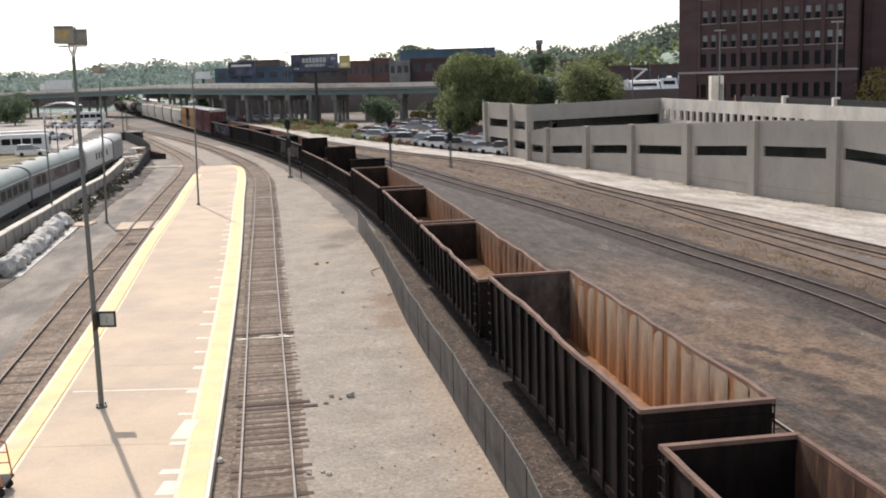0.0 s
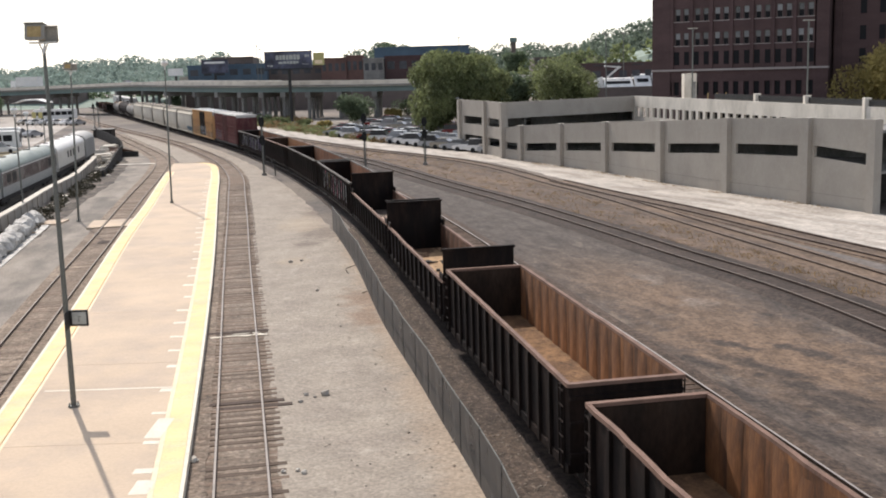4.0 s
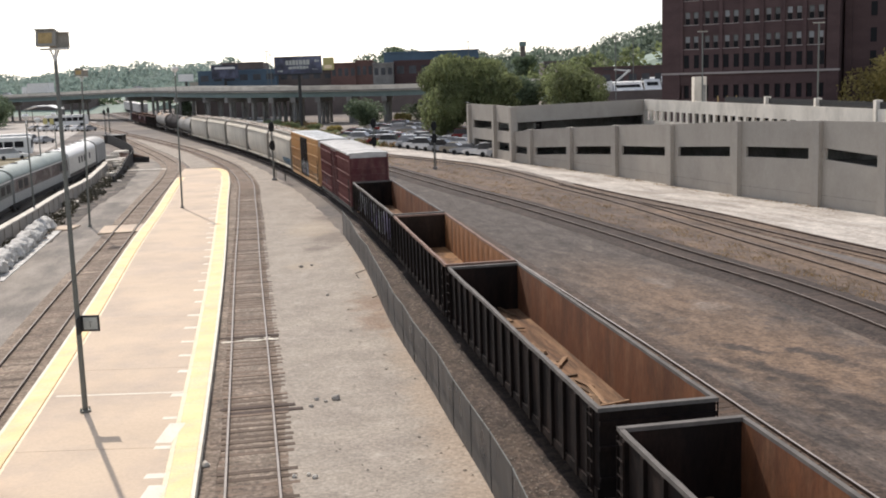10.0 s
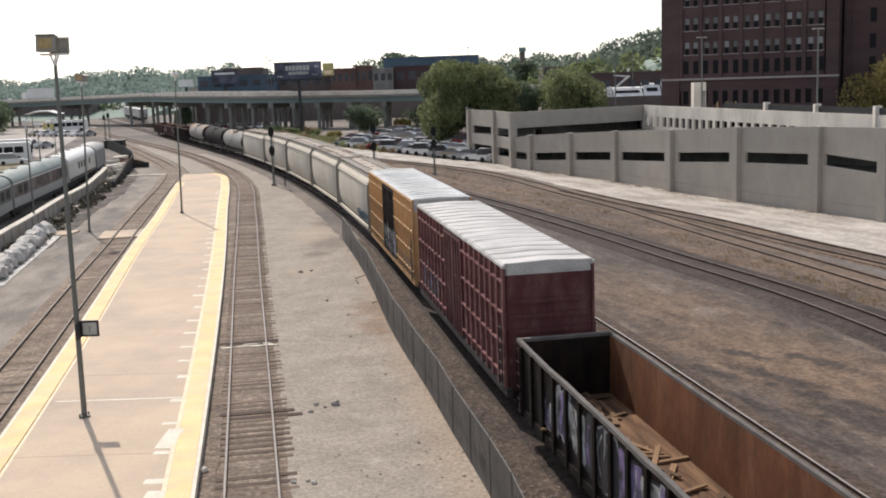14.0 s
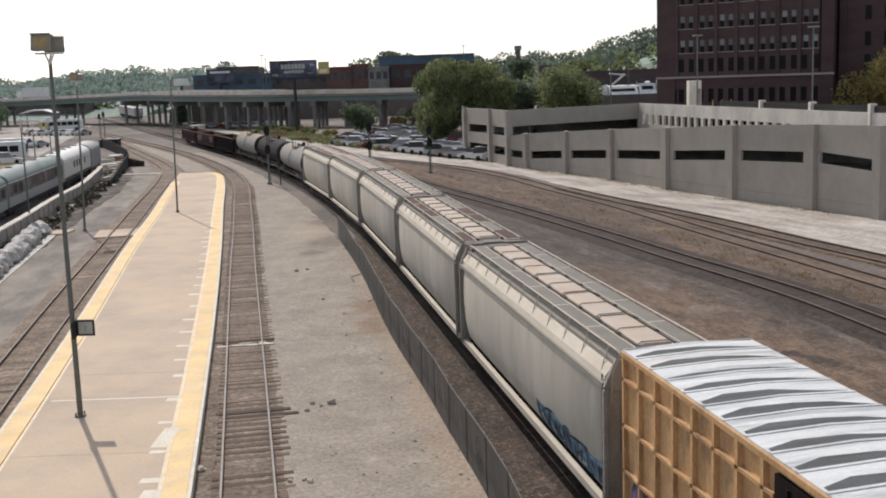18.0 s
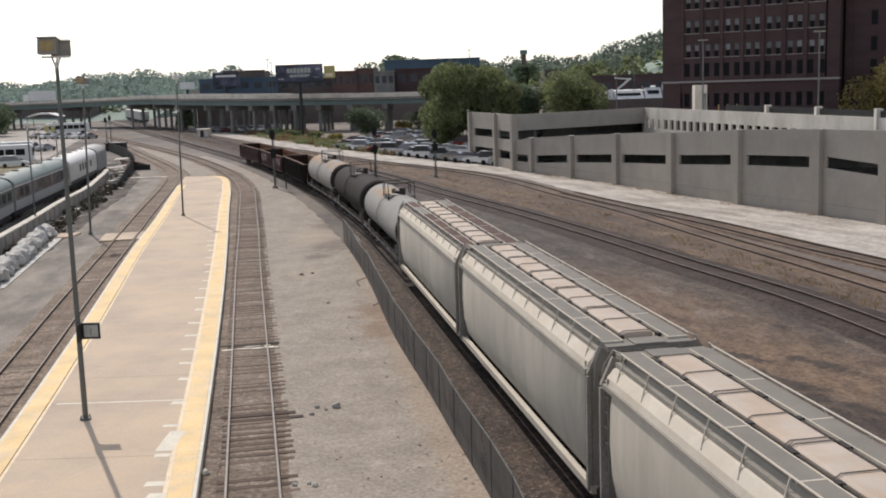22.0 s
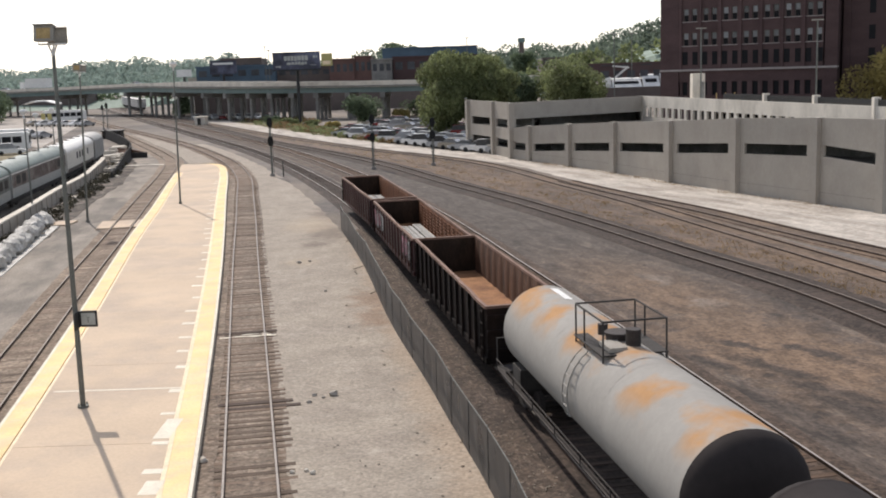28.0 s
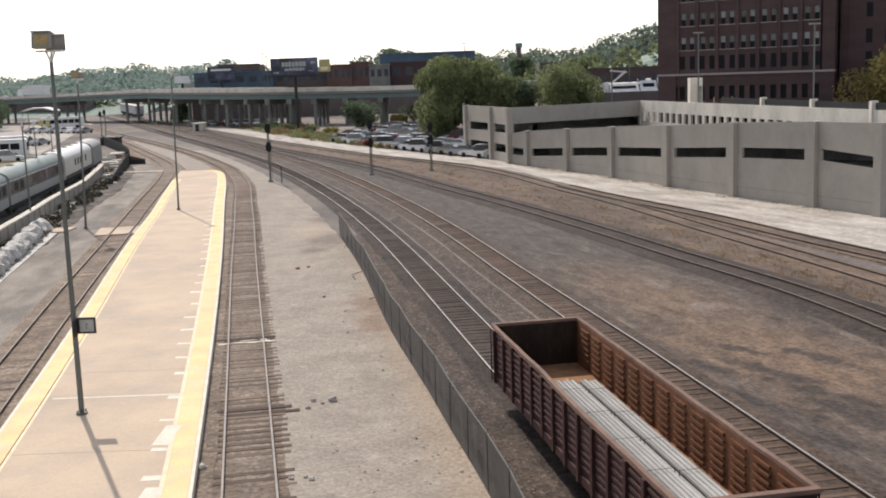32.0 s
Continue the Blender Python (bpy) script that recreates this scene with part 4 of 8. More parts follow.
    part("floor", boxes((-e + 0.05, -hw + 0.065, zf - 0.1, e - 0.05, hw - 0.065, zf)), floor_mat, car, "dirt-covered steel floor")
    part("centre_sill", boxes((-e, -0.32, 0.72, e, 0.32, zf - 0.1)), M["grime"], car)
    running_gear(car, L)
    on_rails(car, back, front)
    return car


def graffiti(car, y, z0, z1, spans, seed, paints, wide=(0.7, 1.5)):
    """Sprayed bubble shapes on a side: a swollen body of paint, an edge colour behind it and curved strokes over it. y may follow the height."""
    rng = random.Random(seed)
    at = y if callable(y) else (lambda z: y)
    s = 1 if at(z0) > 0 else -1
    layer = 0

    def sheet(bm, ring, lift):
        loft(bm, [[(x, at(z) + s * lift, z) for x, z in ring], [(x, at(z) + s * (lift + 0.004), z) for x, z in ring]])

    for a, b in spans:
        x = a
        while x < b:
            w = rng.uniform(*wide)
            cz, h = (z0 + z1) / 2 + rng.uniform(-0.06, 0.06), (z1 - z0) / 2 * rng.uniform(0.8, 1.0)
            slant, p1, p2 = rng.uniform(-0.15, 0.25), rng.uniform(0, 6.3), rng.uniform(0, 6.3)

            def ring(grow):
                out = []
                for i in range(20):
                    t = 2 * math.pi * i / 20
                    c, q = math.cos(t), math.sin(t)
                    k = 1 + 0.16 * math.sin(3 * t + p1) + 0.1 * math.sin(2 * t + p2)
                    dz = (h * math.copysign(abs(q) ** 0.42, q)) * k + grow * q
                    out.append((x + w / 2 + (w / 2 * math.copysign(abs(c) ** 0.42, c)) * k + grow * c + slant * dz, min(max(cz + dz, z0 - 0.05), z1 + 0.05)))
                return out
            lift = 0.0015 * (layer % 5)
            layer += 1
            body, edge, mark = rng.choice(paints), rng.choice(("spray_black", "spray_black", paints[0])), rng.choice(paints)
            for name, colour, grow, up in (("graffiti_edge", edge, 0.06, 0.0), ("graffiti", body, -0.02, 0.005)):
                bm = bmesh.new()
                sheet(bm, ring(grow), lift + up)
                part(name, bm, M[colour], car, "sprayed paint shape")
            bm = bmesh.new()
            for k in range(rng.choice((1, 2, 2))):
                u0, u1, bow = rng.uniform(0.15, 0.85), rng.uniform(0.15, 0.85), rng.uniform(-0.2, 0.2)
                line = [(x + w * (u0 + (u1 - u0) * q) + bow * math.sin(math.pi * q), cz - 0.7 * h + 1.4 * h * q) for q in (0, 0.25, 0.5, 0.75, 1)]
                r = rng.uniform(0.03, 0.07)
                sheet(bm, [(u - r, v) for u, v in line] + [(u + r, v) for u, v in line[::-1]], lift + 0.0105)
            part("graffiti_stroke", bm, M[mark if mark != body else "spray_black"], car, "sprayed stroke")
            x += w * rng.uniform(0.9, 1.15)


def boxcar(back, front, body, roof_mat, label, door_mat, door, ze=5.12, end_cap=None, streaks=False, cap_z=4.5):
    L = front - back
    e, hw = L / 2, 1.47
    car = tagged(new("box_car"), label, "rail wagon", "freight train")
    for s in (-1, 1):
        y0, y1 = sorted((s * (hw - 0.05), s * hw))
        part("side_wall", boxes((-e + 0.25, y0, 1.0, e - 0.25, y1, ze)), body, car)
        yp = sorted((s * hw, s * (hw + 0.1)))
        me = to_mesh(boxes((-0.05, yp[0], 1.0, 0.05, yp[1], ze - 0.1)), "post", M["boxred_worn_sunlit"] if body is M["boxred"] else body)
        k = 21
        for i in range(k):
            x = -e + 0.35 + (L - 0.7) * i / (k - 1)
            if not door[0] < x < door[1]:
                piece("post", me, car, pose(x, 0, 0))
        for z in (1.35, 2.4, 3.45, 4.5):
            for a, b in ((-e + 0.3, door[0]), (door[1], e - 0.3)):
                part("side_rail", boxes((a, yp[0], z, b, yp[1] if s < 0 else yp[1] - 0.03, z + 0.07) if s < 0 else (a, yp[0], z, b, yp[1] - 0.03, z + 0.07)), M["boxred_worn_sunlit"] if body is M["boxred"] else body, car)
        w = (door[1] - door[0]) / 2
        for j in (0, 1):
            a, b = door[0] + j * w + 0.03, door[0] + (j + 1) * w - 0.03
            yd = sorted((s * (hw + 0.004), s * (hw + 0.09)))
            d = part("door", boxes((a, yd[0], 1.05, b, yd[1], ze - 0.2)), door_mat, car, "plug door")
            yb = sorted((s * (hw + 0.09), s * (hw + 0.14)))
            for q in (0.2, 0.5, 0.8):
                part("lock_bar", boxes((a + (b - a) * q - 0.03, yb[0], 1.1, a + (b - a) * q + 0.03, yb[1], ze - 0.3)), door_mat, d)
            for z in (1.7, 2.5, 3.3, 4.1):
                part("door_ridge", boxes((a + 0.1, yd[0], z, b - 0.1, yb[1] - 0.02, z + 0.06)), door_mat, d)
        part("side_sill", boxes((-e + 0.1, sorted((s * (hw - 0.1), s * (hw + 0.06)))[0], 0.72, e - 0.1, sorted((s * (hw - 0.1), s * (hw + 0.06)))[1], 1.0)), M["grime"] if body is M["boxred"] else body, car)
        part("eave", boxes((-e + 0.2, sorted((s * (hw - 0.02), s * (hw + 0.1)))[0], ze - 0.1, e - 0.2, sorted((s * (hw - 0.02), s * (hw + 0.1)))[1], ze)), roof_mat if body is M["boxred"] else body, car)
        ladder(car, e - 0.6, s * (hw + 0.14), 1.0, 3.0, M["grime"])
        x0, x1 = sorted((s * (e - 0.25), s * (e - 0.3)))
        part("end_wall", boxes((x0, -hw, 0.9, x1, hw, cap_z)), body, car)
        part("end_cap", boxes((x0, -hw, cap_z, x1, hw, ze + 0.06)), end_cap or roof_mat, car, "pale upper end panel")
        part("end_rib", beams(*[((s * (e - 0.22), -hw + 0.1, z), (s * (e - 0.22), hw - 0.1, z), 0.12, 0.16) for z in (1.4, 1.9, 2.4, 2.9, 3.4, 3.9)]), body, car)
        ladder(car, s * (e - 0.12), 1.1, 1.0, 2.6, M["grime"], axis=1)
    # roof: crosswise sheets with raised seams
    k = 22 if streaks else 17
    prof = [(-hw - 0.04, ze), (-hw - 0.04, ze + 0.03), (0, ze + 0.09), (hw + 0.04, ze + 0.03), (hw + 0.04, ze)]
    for i in range(k):
        a, b = -e + 0.22 + (L - 0.44) * i / k, -e + 0.22 + (L - 0.44) * (i + 1) / k
        bm = bmesh.new()
        loft(bm, [[(x, y, z) for y, z in prof] for x in (a, b - 0.01)])
        part("roof_sheet", bm, roof_mat, car)
        bm = bmesh.new()
        loft(bm, [[(x, y, z + 0.004 + (0.012 if j in (1, 2, 3) else 0)) for j, (y, z) in enumerate(prof)] for x in (b - 0.09, b - 0.015)])
        part("roof_seam", bm, roof_mat, car)
        if streaks:
            # dark weathered band beside the seam, narrowing over the ridge
            w0, w1 = 0.36 + 0.26 * noise.noise((i * 1.7, 1, 2)), 0.2 + 0.16 * noise.noise((i * 1.7, 5, 2))
            bm = bmesh.new()
            loft(bm, [[(b - 0.1 - w, y, z + 0.002), (b - 0.1 - w, y, z + 0.007), (b - 0.1, y, z + 0.007), (b - 0.1, y, z + 0.002)] for w, (y, z) in ((w0 * 0.4, (-hw + 0.02, ze + 0.032)), (w0, (-hw * 0.6, ze + 0.056)), (w0 * 0.8, (0, ze + 0.09)), (w1, (hw * 0.5, ze + 0.062)), (0.03, (hw - 0.05, ze + 0.034)))])
            part("roof_stain", bm, M["zinc_dark"], car, "dark weathered streak")
    part("underframe", boxes((-e + 0.3, -1.1, 0.85, e - 0.3, 1.1, 1.0), (-e, -0.32, 0.7, e, 0.32, 0.86)), M["grime"], car)
    part("underframe", boxes((-e + 0.3, -hw + 0.06, 1.0, e - 0.3, hw - 0.06, 1.06)), M["grime"], car)
    running_gear(car, L)
    on_rails(car, back, front)
    return car


def hopper_side(z):
    """Where a hopper's curved side stands at a height, on the fence side."""
    return -float(np.interp(z, [p[1] for p in HOP], [p[0] for p in HOP])) - 0.012


HOP = [(1.18, 1.0), (1.40, 1.35), (1.52, 1.95), (1.57, 2.75), (1.55, 3.55), (1.47, 4.15)]


def hopper(back, front, label, walk_rust=("GGGGGG", "GGGGGG"), squat=1.0):
    L = front - back
    e = L / 2
    car = tagged(new("hopper_car"), label, "rail wagon", "freight train")
    bm = bmesh.new()
    full = [(-y, z) for y, z in HOP] + [(y, z) for y, z in HOP[::-1]]
    rows = []
    for x, k in ((-e + 0.75, 0.93), (-e + 0.95, 1.0), (-e / 3, 1.0), (e / 3, 1.0), (e - 0.95, 1.0), (e - 0.75, 0.93)):
        rows.append([(x, y * k, z) for y, z in full])
    loft(bm, rows)
    part("body", bm, M["hopper"], car, smooth=True)
    for s in (-1, 1):
        # side sill and dark top seam
        y0, y1 = sorted((s * 1.36, s * 1.53))
        part("side_sill", boxes((-e + 0.2, y0, 0.88, e - 0.2, y1, 1.08)), M["hopper_roof"], car, "pale dusty side sill")
        y0, y1 = sorted((s * 1.44, s * 1.58))
        part("top_chord", boxes((-e + 0.45, y0, 3.93, e - 0.45, y1, 4.04)), M["chord"], car, "grey top chord")
        # roof slope
        bm = bmesh.new()
        loft(bm, [[(x, s * y, z) for y, z in ((1.52, 4.02), (1.47, 4.20), (1.30, 4.40), (0.95, 4.56), (0.55, 4.59), (0.55, 4.50), (1.44, 4.02))] for x in (-e + 0.5, e - 0.5)])
        part("roof_slope", bm, M["hopper_roof"], car, "dusty pale roof sheet")
        # walkway in panels
        k = 6
        for i in range(k):
            a, b = -e + 0.45 + (L - 0.9) * i / k, -e + 0.45 + (L - 0.9) * (i + 1) / k - 0.04
            y0, y1 = sorted((s * 0.62, s * 1.12))
            part("walkway_panel", boxes((a, y0, 4.66, b, y1, 4.70)), M["walkway_rust"] if walk_rust[s > 0][i] == "R" else M["walkway"], car, "rusty brown grating" if walk_rust[s > 0][i] == "R" else "grey steel grating")
            part("panel_seam", boxes((b - 0.005, y0, 4.64, b + 0.045, y1, 4.704)), M["hopper_roof"], car)
        y0, y1 = sorted((s * 0.585, s * 0.618))
        part("kick_strip", boxes((-e + 0.45, y0, 4.58, e - 0.45, y1, 4.715)), M["hopper_roof"], car, "pale edge strip")
        y0, y1 = sorted((s * 1.15, s * 1.26))
        part("edge_rail", boxes((-e + 0.5, y0, 4.44, e - 0.5, y1, 4.54)), M["chord"], car, "flat grey edge rail")
        strut = to_mesh(tubes(((-0.14, s * 1.15, 4.77), (0, s * 1.36, 4.35), 0.018), ((0, s * 1.36, 4.35), (0.12, s * 1.44, 4.24), 0.018), n=5), "strut", M["hopper_roof"])
        for x in np.linspace(-e + 1.0, e - 1.0, 11):
            piece("strut", strut, car, pose(x, 0, 0))
        part("handrail", tubes(((-e + 0.5, s * 1.15, 4.76), (e - 0.5, s * 1.15, 4.76), 0.022), n=6), M["hopper_roof"], car, "pale pipe handrail")
        part("lock_bar", tubes(((-e + 0.9, s * 0.49, 4.69), (e - 0.9, s * 0.49, 4.69), 0.028), n=6), M["wheel"], car, "dark hatch locking bar")
        for j in (-1, 1):
            ladder(car, j * (e - 0.45), s * 1.5, 1.1, 4.100, M["walkway"])
    part("roof_centre", boxes((-e + 0.5, -0.6, 4.480, e - 0.5, 0.6, 4.60)), M["hopper_roof"], car)
    k = 5
    cam_ = to_mesh(boxes((-0.09, -0.06, 0, 0.09, 0.06, 0.12)), "cam", M["wheel"])
    for i in range(k):
        a, b = -e + 1.0 + (L - 2.0) * i / k, -e + 1.0 + (L - 2.0) * (i + 1) / k
        bm = bmesh.new()
        loft(bm, [[(x, y * q, z) for y, z in ((-0.42, 4.60), (-0.42, 4.71), (-0.34, 4.755), (0.34, 4.755), (0.42, 4.71), (0.42, 4.60))] for x, q in ((a + 0.01, 0.9), (a + 0.1, 1), (b - 0.1, 1), (b - 0.01, 0.9))])
        h = part("hatch_cover", bm, M["hatch"], car, "long tan hatch cover")
        for q in (0.03, 0.5, 0.97):
            x = a + (b - a) * q
            part("clamp", tubes(((x, -0.48, 4.70), (x, -0.36, 4.775), 0.013), ((x, -0.36, 4.775), (x, 0.36, 4.775), 0.013), ((x, 0.36, 4.775), (x, 0.48, 4.70), 0.013), n=5), M["rim_grey"], h)
            for s in (-1, 1):
                piece("cam", cam_, h, pose(x + 0.2, s * 0.5, 4.61))
    for s in (-1, 1):
        # open end frames with slope sheet and crosswalk
        bm = bmesh.new()
        loft(bm, [[(s * (e - 0.76), y, z) for y, z in ((-1.35, 4.100), (1.35, 4.100), (1.2, 4.000), (-1.2, 4.000))], [(s * (e - 2.6), y, z) for y, z in ((-1.25, 1.2), (1.25, 1.2), (1.2, 1.1), (-1.2, 1.1))]])
        part("slope_sheet", bm, M["hopper"], car)
        bm = bmesh.new()
        for t in (-1, 1):
            beam(bm, (s * (e - 0.32), t * 1.4, 0.95), (s * (e - 0.32), t * 1.4, 3.900), 0.4, 0.1)
            beam(bm, (s * (e - 0.32), t * 1.4, 3.900), (s * (e - 0.32), t * 1.1, 4.560), 0.4, 0.1)
        beam(bm, (s * (e - 0.32), -1.12, 4.56), (s * (e - 0.32), 1.12, 4.56), 0.4, 0.1)
        part("end_frame", bm, M["hopper_end"], car, "dusty grey end frame")
        bm = bmesh.new()
        loft(bm, [[(s * (e - q), y, z) for y, z in ((-1.34, 2.3), (-1.34, 3.88), (-1.05, 4.5), (1.05, 4.5), (1.34, 3.88), (1.34, 2.3))] for q in (0.62, 0.58)])
        part("end_sheet", bm, M["hopper_end"], car, "dusty grey end sheet")
        # No opening is cut: a black plate paints the dark inside
        part("access_hole", boxes((s * (e - 0.58) - 0.01, -0.62, 3.9, s * (e - 0.58) + 0.01, -0.28, 4.25)), M["dark"], car, "black plate painting the dark of a square hole")
        # bent hand grabs at the roof corners
        for t in (-1, 1):
            part("grab_iron", tubes(((s * (e - 0.6), t * 1.15, 4.76), (s * (e - 0.2), t * 1.2, 4.76), 0.022), ((s * (e - 0.2), t * 1.2, 4.76), (s * (e - 0.1), t * 1.42, 4.35), 0.022), ((s * (e - 0.1), t * 1.42, 4.35), (s * (e - 0.1), t * 1.46, 3.7), 0.022), n=6), M["chord"], car)
        x0, x1 = sorted((s * (e - 0.72), s * (e - 0.1)))
        part("crosswalk", boxes((x0, -1.12, 4.625, x1, 1.12, 4.655), (x0, -0.4, 4.655, x1, 0.4, 4.685)), M["walkway"], car)
        part("end_sill", boxes((x0, -1.4, 0.85, x1, 1.4, 1.02)), M["grime"], car)
    for x in np.linspace(-e + 3.6, e - 3.6, 4):
        bm = bmesh.new()
        loft(bm, [[(x - 1.3, -1.15, 1.05), (x + 1.3, -1.15, 1.05), (x + 1.3, 1.15, 1.05), (x - 1.3, 1.15, 1.05)], [(x - 0.4, -0.5, 0.35), (x + 0.4, -0.5, 0.35), (x + 0.4, 0.5, 0.35), (x - 0.4, 0.5, 0.35)]])
        part("chute", bm, M["hopper"], car)
    # one wagon of the row is built lower than the others
    for ob in car.children:
        ob.matrix_basis = Matrix.Translation((0, 0, 1)) @ Matrix.Scale(squat, 4, (0, 0, 1)) @ Matrix.Translation((0, 0, -1)) @ ob.matrix_basis
    part("centre_sill", boxes((-e, -0.3, 0.72, e, 0.3, 1.0)), M["grime"], car)
    running_gear(car, L)
    on_rails(car, back, front)
    return car


def tank(back, front, paint, label, head, radius=1.42, zc=2.55):
    L = front - back
    e = L / 2
    car = tagged(new("tank_car"), label, "rail wagon", "freight train")
    n = 36

    def ring(x, r):
        return [(x, r * math.cos(2 * math.pi * i / n), zc + r * math.sin(2 * math.pi * i / n)) for i in range(n)]
    b = e - 1.25
    bm = bmesh.new()
    loft(bm, [ring(x, radius) for x in np.linspace(-b, b, 9)], cap=False)
    part("shell", bm, paint, car, smooth=True)
    for s in (-1, 1):
        bm = bmesh.new()
        loft(bm, [ring(s * (b + d), radius * k) for d, k in ((0, 1.0), (0.12, 0.985), (0.28, 0.93), (0.42, 0.82), (0.53, 0.62), (0.6, 0.35), (0.62, 0.08))], cap=True)
        part("head", bm, head, car, smooth=True)
    for x in (-b, -b / 3, b / 3, b):
        bm = bmesh.new()
        loft(bm, [ring(x - 0.03, radius + 0.004), ring(x + 0.03, radius + 0.004)], cap=False)
        part("weld_seam", bm, paint, car)
    top = zc + radius
    bm = bmesh.new()
    tube(bm, (-0.1, 0, top - 0.1), (-0.1, 0, top + 0.14), 0.34, 16)
    tube(bm, (-0.1, 0, top + 0.14), (-0.1, 0, top + 0.19), 0.38, 16)
    tube(bm, (0.62, 0.15, top - 0.1), (0.62, 0.15, top + 0.42), 0.2, 14)
    tube(bm, (-0.8, -0.2, top - 0.1), (-0.8, -0.2, top + 0.25), 0.14, 10)
    part("dome", bm, M["wheel"], car, "dark valve housing")
    part("hatch_plate", boxes((0.15, -0.62, top - 0.16, 1.0, -0.15, top + 0.04)), M["hopper_end"], car, "pale grey plate beside the valves")
    # platform round the dome, with rails
    rows = []
    for x0, x1, y in ((-1.15, 1.15, -0.85), (-1.15, 1.15, 0.85)):
        rows.append(((x0, y, top + 0.78), (x1, y, top + 0.78), 0.028))
        for x in (x0, x0 + 0.75, x1):
            rows.append(((x, y, top - 0.35), (x, y, top + 0.78), 0.028))
    rows.append(((-1.15, -0.85, top + 0.78), (-1.15, 0.85, top + 0.78), 0.028))
    rows.append(((1.15, -0.85, top + 0.78), (1.15, 0.85, top + 0.78), 0.028))
    part("railing", tubes(*rows, n=6), M["grime"], car, "dark pipe railing")
    part("platform", boxes((-1.2, -0.9, top - 0.12, 1.2, -0.5, top - 0.08), (-1.2, 0.5, top - 0.12, 1.2, 0.9, top - 0.08)), M["grime"], car)
    for s in (-1, 1):
        a = math.radians(20)
        rows = []
        pts = [(s * (radius + 0.13) * math.cos(t), zc + (radius + 0.13) * math.sin(t)) for t in np.linspace(-0.35, 0.9, 8)]
        steel = M["tank_grey"] if paint is not M["tank_black"] else M["grime"]
        bm = bmesh.new()
        for x in (-0.22, 0.22):
            loft(bm, [[(x + du, y + s * dv, z) for du, dv in ((-0.02, -0.02), (0.02, -0.02), (0.02, 0.02), (-0.02, 0.02))] for y, z in pts])
        lad = part("ladder", bm, steel, car)
        step_ = to_mesh(tubes(((-0.22, 0, 0), (0.22, 0, 0), 0.018), n=5), "rung", steel)
        for p in pts:
            piece("rung", step_, lad, pose(0, *p))
        part("running_board", boxes((-e + 0.4, sorted((s * 1.36, s * 1.5))[0], 0.98, e - 0.4, sorted((s * 1.36, s * 1.5))[1], 1.04)), M["wheel"], car)
        rows = [((-e + 0.4, s * 1.5, 1.35), (e - 0.4, s * 1.5, 1.35), 0.02)] + [((x, s * 1.5, 1.02), (x, s * 1.5, 1.35), 0.018) for x in np.linspace(-e + 0.4, e - 0.4, 8)]
        part("side_rail", tubes(*rows, n=5), M["wheel"], car)
        part("saddle", boxes((s * (e - 2.2) - 0.5, -1.25, 0.85, s * (e - 2.2) + 0.5, 1.25, 1.55)), M["grime"], car)
        x0, x1 = sorted((s * (e - 0.9), s * (e - 0.05)))
        part("end_platform", boxes((x0, -1.45, 0.95, x1, 1.45, 1.02)), M["grime"], car)
        rows = [((s * (e - 0.1), t, 1.0), (s * (e - 0.1), t, 2.0), 0.022) for t in (-1.4, -0.5, 0.5, 1.4)] + [((s * (e - 0.1), -1.4, 2.0), (s * (e - 0.1), 1.4, 2.0), 0.022)]
        part("end_rail", tubes(*rows, n=5), M["rim_grey"], car)
    part("centre_sill", boxes((-e + 0.1, -0.3, 0.7, e - 0.1, 0.3, 1.0)), M["grime"], car)
    running_gear(car, L)
    on_rails(car, back, front)
    return car


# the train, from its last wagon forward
g_last = gondola(14.2, 30.2, 2.62, M["maroon"], M["rust"], M["floor_dirt"], M["rim"], 14, "maroon gondola wagon carrying grey steel pipes", slats=True, ribbed=False, seed=1, end="end_shade")
g_pipes = gondola(31.4, 48.0, 2.62, M["maroon"], M["rust"], M["floor_dirt"], M["rim"], 14, "maroon gondola wagon with graffiti, loaded with pipes", slats=True, ribbed=False, seed=2, end="end_shade")
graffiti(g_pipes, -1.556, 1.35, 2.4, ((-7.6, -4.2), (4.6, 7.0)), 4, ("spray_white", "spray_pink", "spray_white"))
g_empty = gondola(49.1, 65.0, 2.8, M["black"], M["rust_dark"], M["floor_dirt"], M["rim"], 13, "black gondola wagon, empty, with orange dirt floor", seed=3, end="end_shade")
# end heads of all three tanks use the black tank paint
tank_last = tank(66.0, 83.3, M["tank_grey"], "grey tank wagon with rust stains on top", M["tank_black"])
tank(83.6, 100.9, M["tank_black"], "sooty black tank wagon", M["tank_black"])
tank(101.2, 118.6, M["tank_white"], "pale grey tank wagon with a rusty streak", M["tank_black"])
part("patch", made(lambda b: loft(b, [[(x, 1.424 * math.cos(a), 2.55 + 1.424 * math.sin(a)) for a in (1.34, 1.40, 1.46, 1.53)] for x in (-6.9, -5.2)], closed=False, cap=False)), M["white"], tank_last, "white painted patch")
hopper(119.7, 137.4, "low pale grey covered hopper wagon with rust-patched walkways", ("RGRRRR", "GRRRRR"), 0.957)
hopper(137.6, 154.8, "pale grey covered hopper wagon with grey walkways")
hopper(155.2, 172.8, "pale grey covered hopper wagon with tan hatches")
hopper(173.2, 190.2, "pale grey covered hopper wagon with brown walkways", ("RRRGGR", "GGRRGR"))
hop_blue = hopper(190.6, 208.2, "pale grey covered hopper wagon with faded blue graffiti")
graffiti(hop_blue, hopper_side, 1.16, 1.95, ((2.2, 7.0),), 31, ("spray_blue", "spray_blue", "spray_white"))
